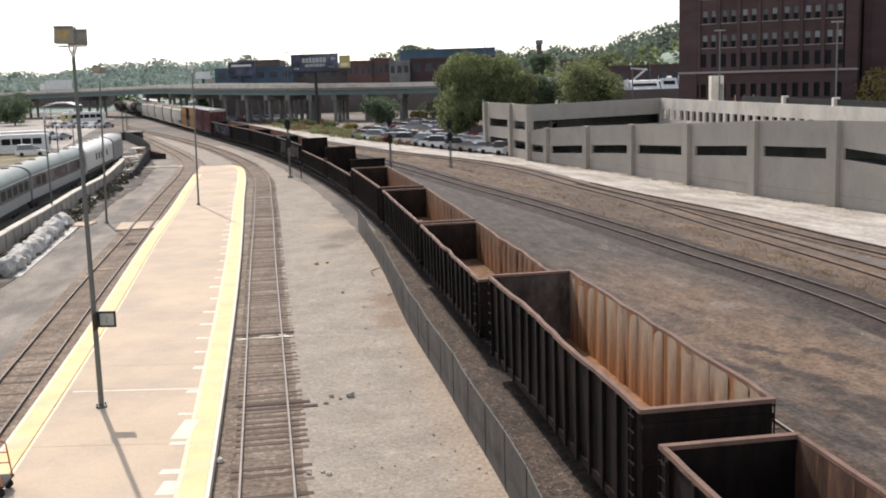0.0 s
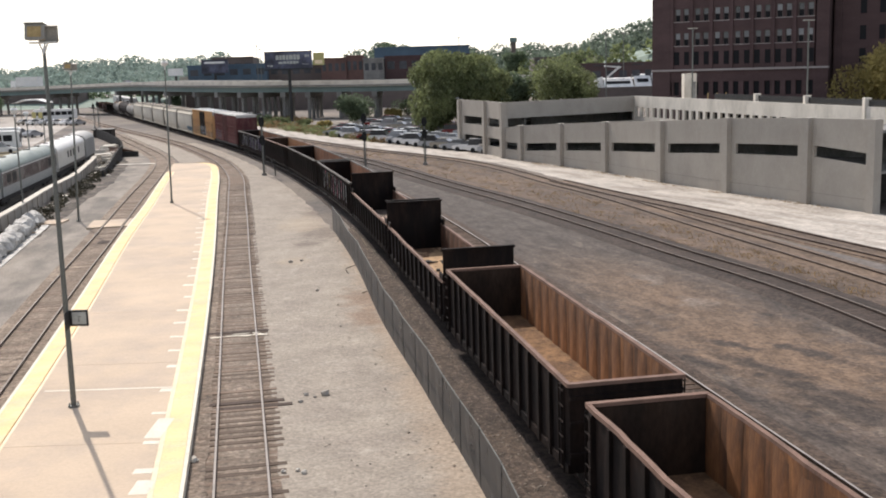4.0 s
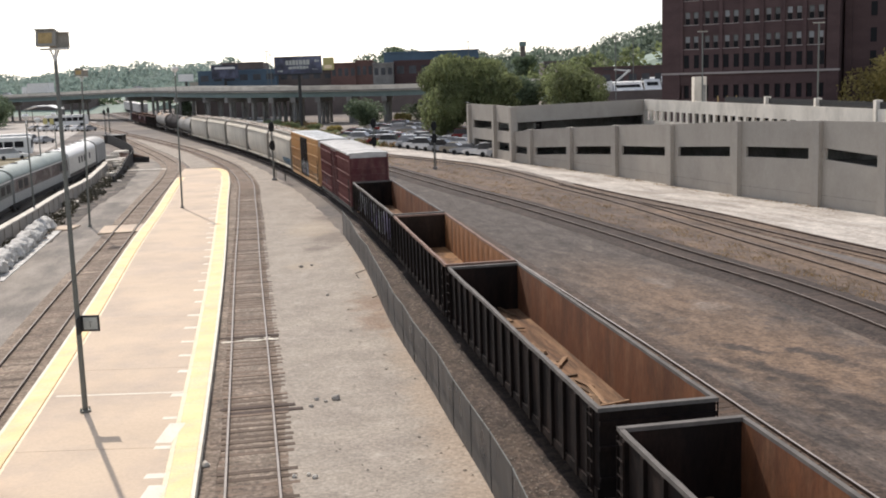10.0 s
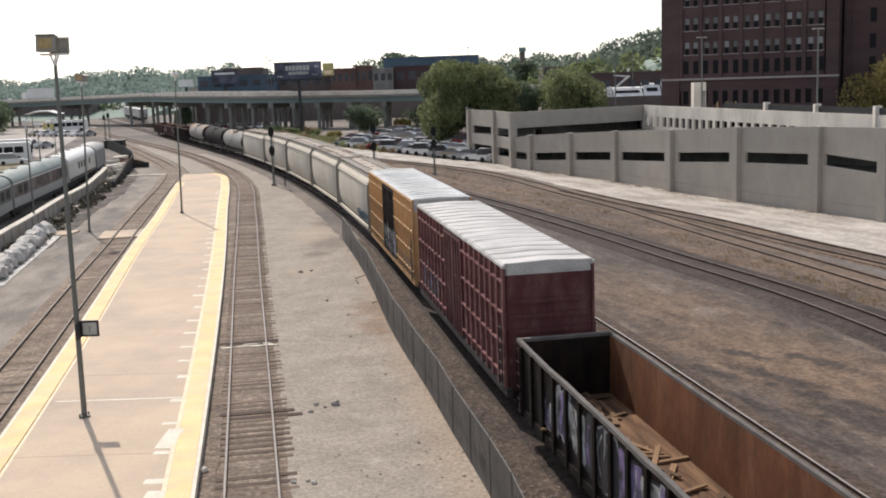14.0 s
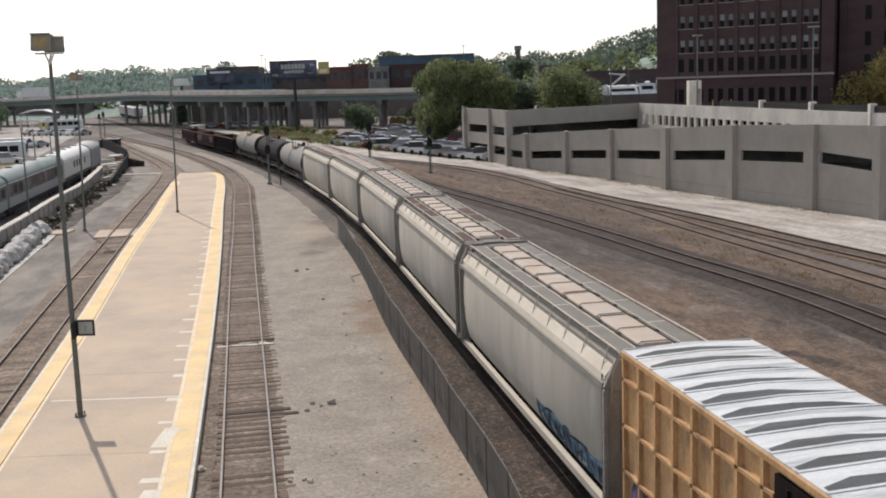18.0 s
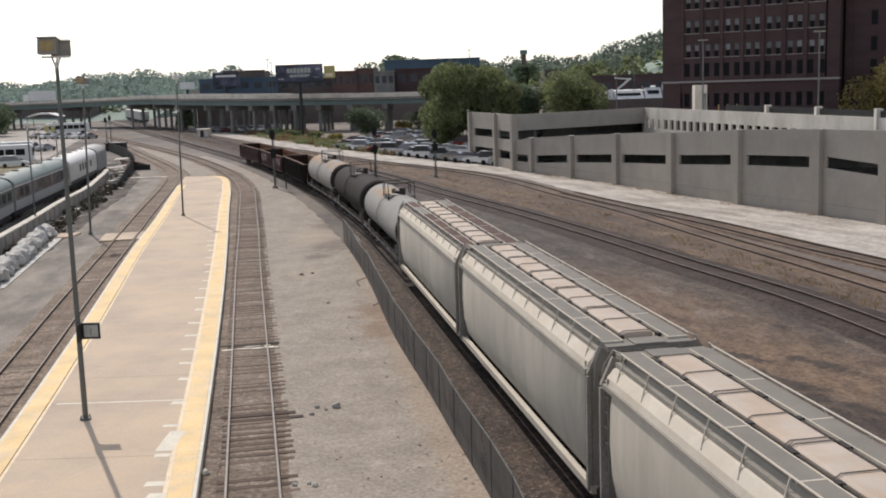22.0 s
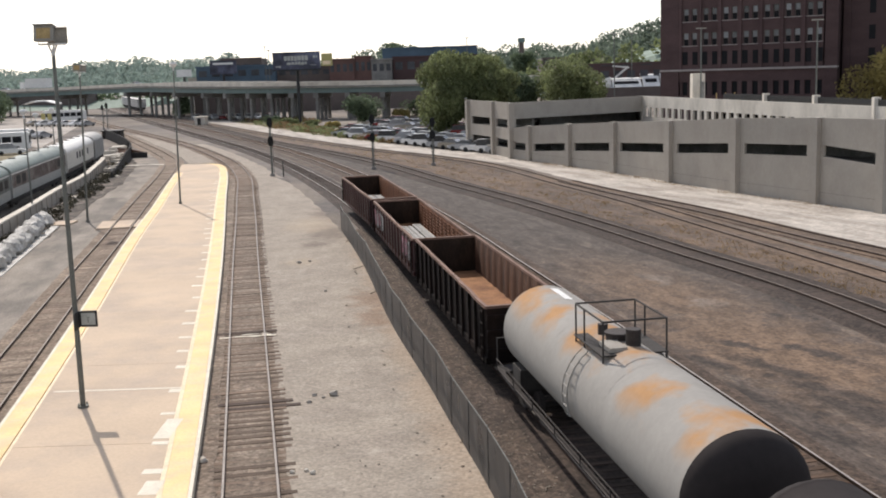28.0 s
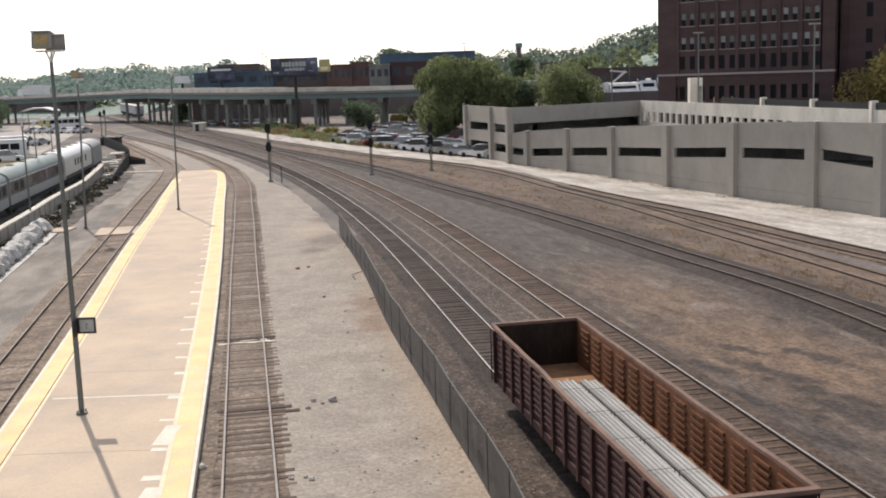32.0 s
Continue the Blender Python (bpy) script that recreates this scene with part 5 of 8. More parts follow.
box_y = boxcar(208.8, 228.0, M["boxyellow"], M["zinc"], "faded yellow box wagon with black doors and graffiti", M["black"], (-2.4, 2.4), end_cap=M["zinc_plain"], streaks=True)
part("lettering", boxes(*[(9.352, y0, 4.83, 9.356, y0 + 0.2, 4.92) for y0 in (-1.2, -0.97, -0.74, -0.45, 0.55, 0.78, 1.0)]), M["walkway"], box_y, "worn grey lettering bars")
graffiti(box_y, -1.474, 1.08, 2.35, ((-8.9, -2.7),), 7, ("spray_violet", "spray_white", "spray_teal", "spray_yellow", "spray_pink", "spray_pink"))
graffiti(box_y, -1.474, 1.05, 1.8, ((2.8, 8.6),), 17, ("spray_pink", "spray_white"))
graffiti(box_y, -1.564, 1.1, 2.7, ((-2.3, 2.2),), 8, ("spray_white", "spray_violet", "spray_pink", "spray_black", "spray_white"))
for a in (-2.0, 0.4):
    part("lettering", boxes(*[(a + 0.35 * j, -1.565, 3.3 + 0.42 * i, a + 0.35 * j + 0.26, -1.561, 3.55 + 0.42 * i) for i in range(3) for j in range(4) if (i + j) % 3]), M["grime"], box_y, "worn grey lettering bars")
box_r = boxcar(229.5, 247.9, M["boxred"], M["zinc_plain"], "oxide red box wagon with a zinc roof", M["boxred"], (-1.8, 1.8), cap_z=4.78)
graffiti(box_r, -1.474, 1.1, 2.7, ((-8.4, -4.0),), 9, ("spray_white", "spray_teal", "spray_blue"))
g1 = gondola(249.4, 269.4, 3.0, M["black"], M["rust"], M["deck_brown"], M["rim_grey"], 17, "black gondola wagon with graffiti and broken planks", ribbed=False, seed=4)
graffiti(g1, -1.504, 1.25, 2.85, ((-7.5, 9.3),), 11, ("spray_white", "spray_violet", "spray_violet", "spray_black", "spray_green", "spray_white"), (0.6, 1.5))
g2 = gondola(270.2, 286.7, 3.0, M["black"], M["rust_orange"], M["deck_gold"], M["rim"], 14, "dark gondola wagon with rusty ribbed sides", seed=5, end="end_shade")
g3 = gondola(287.4, 307.2, 3.0, M["black"], M["rust"], M["deck_brown"], M["rim_grey"], 17, "black gondola wagon with scrap planks", ribbed=False, seed=6)
g4 = gondola(308.7, 328.3, 3.0, M["black"], M["rust"], M["floor_dirt"], M["rim_grey"], 17, "black gondola wagon sprayed with pink and yellow graffiti", ribbed=False, seed=7)
graffiti(g4, -1.504, 1.2, 2.8, ((-6.5, -2.5),), 15, ("spray_pink", "spray_yellow", "spray_white"))
graffiti(g4, -1.504, 1.2, 2.8, ((-1.0, 7.0),), 16, ("spray_white", "spray_white", "spray_pink"))
g5 = gondola(329.2, 346.2, 2.42, M["black"], M["rust_dark"], M["floor_grey"], M["rim"], 14, "dark low gondola wagon with tall bulkheads and split timber", bulk=3.75, seed=8)
g6 = gondola(347.0, 363.4, 2.42, M["black"], M["rust_dark"], M["floor_patchy"], M["rim"], 13, "dark low gondola wagon with tall bulkheads and a caked floor", bulk=3.75, seed=9)
g7 = gondola(364.5, 380.8, 3.1, M["black"], M["rust_pale"], M["floor_litter"], M["rim"], 15, "dark gondola wagon with rusty inside", seed=10, hw=1.53, end="end_shade")
g8 = gondola(382.3, 399.0, 3.05, M["black"], M["rust_pale"], M["floor_litter"], M["rim"], 15, "dark gondola wagon with a dirty floor", seed=11, sag=0.05, hw=1.53, end="end_shade")
g9 = gondola(400.0, 415.8, 3.05, M["black"], M["rust_pale"], M["floor_litter"], M["rim"], 15, "dark gondola wagon with a bent rim", sag=0.09, seed=12, hw=1.53, end="end_shade")
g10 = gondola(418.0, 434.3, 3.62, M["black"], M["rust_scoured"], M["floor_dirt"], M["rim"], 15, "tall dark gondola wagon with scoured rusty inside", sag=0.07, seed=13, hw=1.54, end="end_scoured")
g11 = gondola(435.5, 452.0, 3.2, M["black"], M["rust_dark"], M["deck_brown"], M["rim"], 12, "brown gondola wagon with a low rim", seed=14, hw=1.53)


def pipe_load(car, back, front, z0, x0, x1, rows, seed):
    """Three strapped bundles side by side, with uneven ends."""
    rng = random.Random(seed)
    load = tagged(new("pipe_bundle"), "strapped bundles of grey steel pipes lying in a wagon", "pipes")
    me = to_mesh(tubes(((x0, 0, 0), (x1, 0, 0), 0.066), n=8), "pipe", M["pipe"], True)
    for j, yc in enumerate((-0.78, 0.0, 0.74)):
        off = rng.uniform(-0.45, 0.45)
        for k in range(rows):
            count = 5 - (k == rows - 1 and j != 1)
            for i in range(count):
                piece("pipe", me, load, pose(off + rng.uniform(-0.12, 0.12), yc + 0.135 * (i - (count - 1) / 2) + rng.uniform(-0.01, 0.01), 0.066 + k * 0.125, 0, 0, rng.uniform(-0.15, 0.15)))
        top = 0.066 + rows * 0.125
        for x in np.linspace(x0 + 1.2, x1 - 1.0, 5):
            part("strap", boxes((x + off - 0.03, yc - 0.36, 0.0, x + off - 0.008, yc - 0.345, top), (x + off - 0.03, yc + 0.345, 0.0, x + off - 0.008, yc + 0.36, top), (x + off - 0.03, yc - 0.36, top, x + off - 0.008, yc + 0.36, top + 0.006)), M["grime"], load, "dark steel strap")
    on_rails(load, back, front, pose(0, 0, z0))


pipe_load(g_last, 14.2, 30.2, 1.12, -4.6, 6.9, 3, 1)
pipe_load(g_pipes, 31.4, 48.0, 1.12, -5.0, 6.8, 3, 2)


def planks(back, front, z0, count, spanx, material, seed, label, long=(0.8, 2.4), cross=0.6, thing="plank_pile", slim=1.0, lift=0.012):
    rng = random.Random(seed)
    pile = tagged(new(thing), label, "debris")
    for k in range(count):
        ln = rng.uniform(*long)
        me = to_mesh(boxes((-ln / 2, -slim * rng.uniform(0.05, 0.1), 0, ln / 2, slim * rng.uniform(0.04, 0.09), rng.uniform(0.03, 0.07))), "plank", material)
        a = rng.choice((90, 0)) + rng.uniform(-25, 25) if rng.random() < cross else rng.uniform(-30, 30)
        piece("plank", me, pile, pose(rng.uniform(*spanx), rng.uniform(-0.75, 0.75), 0.005 + lift * (k % 5), rng.uniform(-3, 3), rng.uniform(-3, 3), a))
    on_rails(pile, back, front, pose(0, 0, z0))


planks(249.4, 269.4, 1.12, 60, (-9.5, 4.0), M["wood"], 21, "broken brown planks on a wagon floor")
planks(287.4, 307.2, 1.12, 70, (-9.8, 6.0), M["wood"], 22, "broken brown planks on a wagon floor")
planks(308.7, 328.3, 1.12, 52, (-10, 0.5), M["wood"], 23, "broken brown planks and rubbish on a wagon floor")
planks(329.2, 346.2, 1.12, 34, (-3.6, 0.4), M["wood_pale"], 24, "heap of pale split timber on a wagon floor", (0.9, 2.3), 0.05, slim=0.6, lift=0.02)
planks(329.2, 346.2, 1.12, 16, (1.2, 6.2), M["wood_pale"], 34, "pale split timber strewn on a wagon floor", (0.7, 1.6), 0.15, slim=0.6)
planks(347.0, 363.4, 1.12, 10, (-4, 3.5), M["grime"], 25, "dark rubbish on a wagon floor", (0.3, 0.7))
sheets = tagged(new("sheet_scraps"), "curled white sheet scraps on a wagon floor", "debris")
for k, (x, y, lx, ly, a) in enumerate(((4.7, 0.25, 1.5, 0.8, 10), (5.9, 0.05, 1.3, 0.9, -15), (6.7, -0.2, 1.0, 0.7, 20), (2.4, 0.55, 0.8, 0.3, 5))):
    bm = bmesh.new()
    loft(bm, [[(lx * (q - 0.5), ly * w * (1 - 0.3 * q), 0.03 + 0.1 * q * q + 0.05 * math.sin(3 * w + k) + d) for w, d in ((-0.5, 0), (0, 0), (0.5, 0), (0.5, 0.012), (0, 0.012), (-0.5, 0.012))] for q in (0, 0.25, 0.5, 0.75, 1)])
    sh = part("sheet", bm, M["white"], sheets)
    sh.matrix_basis = pose(x, y, 0.04 + 0.03 * k, 0, 0, a)
on_rails(sheets, 347.0, 363.4, pose(0, 0, 1.12))
planks(382.3, 399.0, 1.12, 26, (-7, 7), M["wood"], 27, "scraps of wood and rubbish on a wagon floor", (0.15, 0.6))
planks(400.0, 415.8, 1.12, 20, (-6.5, 6.5), M["wood"], 29, "scraps of wood and rubbish on a wagon floor", (0.15, 0.5))
planks(14.2, 30.2, 1.12, 3, (6.6, 7.4), M["wood"], 28, "timber chocks beside the pipes", (0.4, 0.6))

# ---------------- lamps, signals and the fence ----------------
def flood_pole(x, y, h, label, sign=False, head_turn=0, small=False, z0=0.2, lean=0.0):
    p = tagged(new("lamp_post"), label, "lamp post", "platform lamps")
    p.matrix_basis = pose(x, y, 0, 0, lean, 0)
    r = 0.095 if not small else 0.085
    bm = bmesh.new()
    tube(bm, (0, 0, z0), (0, 0, h - 0.85), r, 14, r * 0.62)
    part("pole", bm, M["pole"], p, smooth=True)
    bm = bmesh.new()
    tube(bm, (0, 0, z0), (0, 0, z0 + 0.07), r * 2.0, 14)
    for k in range(4):
        a = math.pi / 4 + k * math.pi / 2
        tube(bm, (r * 1.6 * math.cos(a), r * 1.6 * math.sin(a), z0), (r * 1.6 * math.cos(a), r * 1.6 * math.sin(a), z0 + 0.16), 0.03, 6)
    part("base_plate", bm, M["pole"], p)
    if small:
        bm = bmesh.new()
        tube(bm, (0, 0, h - 0.85), (0, 0, h - 0.55), 0.06, 10)
        tube(bm, (0, 0, h - 0.55), (0, 0, h - 0.25), 0.16, 12, 0.34)
        tube(bm, (0, 0, h - 0.25), (0, 0, h - 0.1), 0.34, 12, 0.2)
        # Sun glare on the floodlight is put in as white paint
        part("lamp_head", bm, M["white"], p, "round lamp head with sun glare painted white")
        return p
    # fork and two floodlight boxes back to back
    bm = bmesh.new()
    beam(bm, (0, 0, h - 0.9), (-0.13, 0, h - 0.55), 0.05, 0.05)
    beam(bm, (0, 0, h - 0.9), (0.13, 0, h - 0.55), 0.05, 0.05)
    beam(bm, (0, -0.12, h - 0.9), (0, 0.12, h - 0.55), 0.05, 0.05)
    beam(bm, (-0.42, 0, h - 0.52), (0.42, 0, h - 0.52), 0.3, 0.06)
    part("fork", bm, M["white"], p, "pale mounting bracket")
    for k, (dx, dy, tilt, face) in enumerate(((-0.12, -0.22, -12, "lamp_lens"), (0.14, 0.12, 10, "lamp_box"))):
        m = pose(dx, dy, h - 0.22, tilt, 0, head_turn + 18 * k)
        bm = bmesh.new()
        loft(bm, [[(sx * a, yy, sz * b) for sx, sz in ((-1, -1), (1, -1), (1, 1), (-1, 1))] for yy, a, b in ((-0.2, 0.31, 0.25), (-0.15, 0.31, 0.25), (0.1, 0.28, 0.22), (0.26, 0.16, 0.12))])
        box_ = part("floodlight", bm, M["lamp_box"], p, "square floodlight housing")
        box_.matrix_basis = m
        bm = boxes((-0.22, -0.212, -0.17, 0.22, -0.203, 0.17))
        part("lens", bm, M[face], box_, "amber glass" if face == "lamp_lens" else "")
        part("visor", boxes((-0.32, -0.3, 0.25, 0.32, 0.1, 0.28)), M["lamp_box"], box_)
    if sign:
        s = part("sign", boxes((0.13, -0.07, 3.02, 0.74, -0.02, 3.57)), M["pole_dark"], p, "framed notice board")
        part("sign_face", boxes((0.21, -0.078, 3.09, 0.68, -0.072, 3.5)), M["notice"], s, "grey notice with an unreadable mark")
        part("symbol", boxes((0.42, -0.083, 3.17, 0.45, -0.079, 3.3), (0.40, -0.083, 3.33, 0.5, -0.079, 3.36)), M["pole"], s)
        part("bracket", boxes((0.0, -0.06, 3.05, 0.16, 0.06, 3.1), (0.0, -0.06, 3.45, 0.16, 0.06, 3.5)), M["pole_dark"], s)
        part("side_sign", boxes((0.1, -0.5, 2.98, 0.135, -0.08, 3.56)), M["pole_dark"], p, "dark edge-on board")
    return p


flood_pole(-12.52, 35.3, 12.9, "tall galvanised floodlight post with a notice board", True, lean=0.4)
flood_pole(-23.0, 93.4, 12.5, "tall galvanised platform lamp post", small=True, lean=1.2)
flood_pole(-28.67, 85.75, 12.3, "tall lamp post on the asphalt with a pale head", False, 10, z0=-0.15, lean=1.9)
flood_pole(-34.6, 89.9, 9.0, "thin grey lamp post beside the low wall", small=True, z0=-0.15)
flood_pole(-41.9, 112.0, 8.0, "thin grey lamp post behind the low wall", small=True, z0=-0.15)
flood_pole(-47.0, 131.0, 8.0, "thin grey lamp post beside the coaches", small=True, z0=-0.15)


def signal(x, y, heights, top, label, turn=0, box_=False):
    s = tagged(new("rail_signal"), label, "railway signal", "signals")
    s.matrix_basis = pose(x, y, 0, 0, 0, turn)
    part("mast", tubes(((0, 0, -0.2), (0, 0, top), 0.1), n=10), M["pole"], s)
    part("base", boxes((-0.25, -0.25, -0.25, 0.25, 0.25, 0.12)), M["concrete_dark"], s)
    for h in heights:
        bm = bmesh.new()
        ring = [(0.32 * math.cos(t), 0.55 * math.sin(t)) for t in np.linspace(0, 2 * math.pi, 17)[:-1]]
        loft(bm, [[(a, -0.16, h + b) for a, b in ring], [(a, -0.13, h + b) for a, b in ring]])
        hd = part("signal_head", bm, M["rubber"], s, "black oval target plate")
        part("lamp_housing", boxes((-0.2, -0.13, h - 0.5, 0.2, 0.25, h + 0.5)), M["rubber"], hd)
        bm = bmesh.new()
        for k in (-0.33, 0, 0.33):
            tube(bm, (0, -0.36, h + k), (0, -0.16, h + k), 0.12, 10)
        part("hood", bm, M["rubber"], hd)
    part("ladder", tubes(*([((sx, 0.35, -0.1), (sx, 0.3, top - 0.4), 0.015) for sx in (-0.18, 0.18)] + [((-0.18, 0.33, z), (0.18, 0.33, z), 0.012) for z in np.arange(0.3, top - 0.5, 0.35)]), n=5), M["pole_dark"], s)
    if box_:
        part("relay_box", boxes((1.2, -0.3, -0.2, 1.32, -0.18, 1.6)), M["pole_dark"], s, "slim marker post")
    return s


signal(-18.9, 119.4, (5.81, 3.75), 6.37, "two-headed railway signal on a dark mast", 0, True)
signal(-7.9, 124.0, (5.6, 3.53), 6.11, "two-headed railway signal on a thin mast")
signal(-1.0, 126.5, (4.92, 3.47), 5.38, "short railway signal on a thin mast")

# the screened fence
fence = tagged(new("fence"), "grey mesh fence sagging along the gravel", "fence")
fm = bpy.data.materials.new("fence_screen")
fm.use_nodes = True
fn = fm.node_tree
fb = fn.nodes["Principled BSDF"]
fb.inputs["Base Color"].default_value = (0.04, 0.037, 0.034, 1)
fb.inputs["Roughness"].default_value = 0.8
ftc, fch, fmr = fn.nodes.new("ShaderNodeTexCoord"), fn.nodes.new("ShaderNodeTexNoise"), fn.nodes.new("ShaderNodeMapRange")
fch.inputs["Scale"].default_value = 1.3
fmr.inputs["To Min"].default_value, fmr.inputs["To Max"].default_value = 0.68, 0.92
fn.links.new(ftc.outputs["Object"], fch.inputs["Vector"])
fn.links.new(fch.outputs["Fac"], fmr.inputs["Value"])
fn.links.new(fmr.outputs[0], fb.inputs["Alpha"])
ys = np.arange(17.0, 76.6, 2.7)
rng = random.Random(3)
tops = [1.58 + rng.uniform(-0.07, 0.07) + (-0.25 if 62 < y < 69 else 0) for y in ys]
leans = [rng.uniform(-0.02, 0.03) for y in ys]
for i, y in enumerate(ys):
    x = fence_line(y)
    part("post", tubes(((x, y, -0.2), (x + leans[i], y, tops[i] + 0.03), 0.018), n=6), M["pole_dark"], fence)
    if i:
        xa, ya = fence_line(ys[i - 1]), ys[i - 1]
        part("top_rail", tubes(((xa + leans[i - 1], ya, tops[i - 1]), (x + leans[i], y, tops[i]), 0.016), n=6), M["pole"], fence, "thin galvanised top wire")
        bm = bmesh.new()
        rows = []
        for k in range(5):
            t = k / 4
            bow = 0.05 * math.sin(t * math.pi) * rng.uniform(-1, 1)
            xx, yy = fence_line(ya + (y - ya) * t), ya + (y - ya) * t
            ln, tp = leans[i - 1] + (leans[i] - leans[i - 1]) * t, tops[i - 1] + (tops[i] - tops[i - 1]) * t
            rows.append([(xx, yy, -0.14), (xx + ln / 2 + bow, yy, tp / 2), (xx + ln, yy, tp - 0.02)])
        loft(bm, rows, closed=False)
        part("mesh_panel", bm, fm, fence)

# ---------------- beyond the platform track: low wall, bales, coaches ----------------
low_line = curve_through([(-29.4, 60), (-32.7, 78.9), (-34.4, 89.6), (-36.5, 101.6), (-38.8, 117.2), (-40.7, 126), (-43.9, 140), (-48, 153)])
wall = tagged(new("low_wall"), "low concrete panel wall with a pale cap", "wall", kind="structure")
y = 52.0
while y < 139:
    y2 = y + 2.4
    for name, a, b, z0, z1, m in (("panel", -0.06, 0.06, -0.2, 0.92, M["concrete"]), ("cap", -0.45, 0.12, 0.93, 1.04, M["concrete_pale"])):
        bm = bmesh.new()
        loft(bm, [[(low_line(q) + a, q, z0), (low_line(q) + b, q, z0), (low_line(q) + b, q, z1), (low_line(q) + a, q, z1)] for q in (y + 0.02, y2 - 0.02)])
        part(name, bm, m, wall)
    part("post", boxes((low_line(y) - 0.1, y - 0.12, -0.2, low_line(y) + 0.16, y + 0.12, 0.925)), M["concrete"], wall)
    y = y2
# Coach shadow painted as dark ground; the next strip mixes weeds and shade
strip("platform_far", lambda y: low_line(y) - 3.0, lambda y: low_line(y) - 0.5, 50, 141, -0.12, M["rubble"], "stony ground with the coach shadow painted in dark", 0.0, 2.0, "platform")
strip("ground_rubble", lambda y: low_line(y) + 0.3, lambda y: low_line(y) + 2.6 + 0.01 * y, 58, 150, -0.12, M["rubble"], "weedy rubble strip with shade painted in below the wall", 0.5)

rng = random.Random(44)
for k in range(26):
    yy = rng.uniform(66, 138)
    w, ln = rng.uniform(0.15, 0.45), rng.uniform(0.6, 2.0)
    ob = tagged(part("waste_board", boxes((-w, -ln / 2, 0, w, ln / 2, rng.uniform(0.04, 0.16))), M[rng.choice(("concrete_pale", "platform", "concrete"))]), "pale board lying in the rubble below the wall", "debris", "boards in the rubble")
    ob.matrix_basis = pose(low_line(yy) + rng.uniform(0.7, 2.3), yy, -0.13, 0, 0, 12 + rng.uniform(-40, 40))
spots = []
for k in range(110):
    yy = rng.uniform(60, 142)
    r = rng.uniform(0.2, 0.55)
    spots.append((low_line(yy) + rng.uniform(0.4, 2.4), yy, -0.1 + r * 0.3, r * 1.2, r * 1.6, r * 0.8))
WALL_SCRUB = spots

hoarding_line = curve_through([(-34.6, 99.1), (-36.6, 113), (-38.8, 127.4), (-41.7, 141.1), (-44.9, 155.6), (-49.4, 169.7), (-56.1, 187.4), (-64.8, 207.7)])
hoarding = tagged(new("dark_barrier"), "dark curving timber barrier round the yard corner", "barrier")
y = 124.0
while y < 206:
    y2 = y + 2.6
    bm = bmesh.new()
    loft(bm, [[(hoarding_line(q) - 0.07, q, -0.2), (hoarding_line(q) + 0.07, q, -0.2), (hoarding_line(q) + 0.07, q, min(1.45, 0.5 + 0.04 * (q - 124))), (hoarding_line(q) - 0.07, q, min(1.45, 0.5 + 0.04 * (q - 124)))] for q in (y + 0.02, y2 - 0.02)])
    part("board", bm, M["grime"], hoarding)
    part("post", boxes((hoarding_line(y) - 0.12, y - 0.1, -0.2, hoarding_line(y) + 0.12, y + 0.1, min(1.55, 0.6 + 0.04 * (y - 124)))), M["pole_dark"], hoarding)
    y = y2
rng = random.Random(8)
for k in range(26):
    yy = rng.uniform(130, 176)
    xx = hoarding_line(yy) - rng.uniform(0.6, 3.6)
    w = rng.uniform(0.4, 1.1)
    bm = boxes((-w, -w * 0.7, -0.1, w, w * 0.7, rng.uniform(0.3, 0.8)))
    for v in bm.verts:
        v.co += 0.25 * w * noise.noise_vector(v.co * 2 + Vector((k, 0, 0)))
    ob = tagged(part("stone_block", bm, M["concrete_pale"]), "pale broken concrete block in the rubble", "rubble", "rubble blocks")
    ob.matrix_basis = pose(xx, yy, -0.15, 0, 0, rng.uniform(0, 90))

dock = tagged(new("loading_dock"), "brown earth ramp with a dark timber front", "ramp")
bm = bmesh.new()
loft(bm, [[(-46.0, 155.0, -0.2), (-42.4, 154.2, -0.2), (-42.4, 154.2, 0.55), (-45.2, 155.0, 1.1)], [(-50.0, 166.0, -0.2), (-46.5, 165.5, -0.2), (-47.0, 165.5, 0.3), (-50.0, 166, 0.6)]])
part("ramp", bm, M["rust_dark"], dock)
part("front", boxes((-45.4, 153.7, -0.2, -42.1, 153.95, 0.6)), M["grime"], dock, "dark timber front")
hut = tagged(new("relay_hut"), "small dark flat-roofed relay hut", "hut")
part("body", boxes((-64.6, 205.8, -0.2, -61.2, 208.5, 1.2)), M["grime"], hut)
part("roof", boxes((-64.9, 205.5, 1.2, -60.9, 208.8, 1.35)), M["pole_dark"], hut)
for x, y, h in ((-75.7, 242.7, 5.5), (-71.3, 231.5, 6.2)):
    signal(x, y, (h - 0.8,), h, "distant thin railway signal mast")

crossing = tagged(new("crossing_panel"), "pale timber crossing over the platform track", "crossing")
for k, (a, b) in enumerate(((-1.9, -0.86), (-0.64, 0.64), (0.86, 1.9))):
    part("panel", boxes((a, -2.1, -0.16, b, 2.1, -0.02)), M["platform"], crossing)
crossing.matrix_basis = pose(platform_track(83.2), 83.2, 0, 0, 0, 10)
strip("walkway_boards", lambda y: -41.2, lambda y: platform_track(y) - 0.9, 139.2, 140.2, -0.08, M["concrete_pale"], "pale board walkway to the platform track", 0.0, 0.5, "walkway")
slab_ob = tagged(part("loose_slab", boxes((-31.2, 83.8, -0.15, -29.6, 86.2, -0.03)), M["platform"]), "tan board lying on the asphalt", "board")

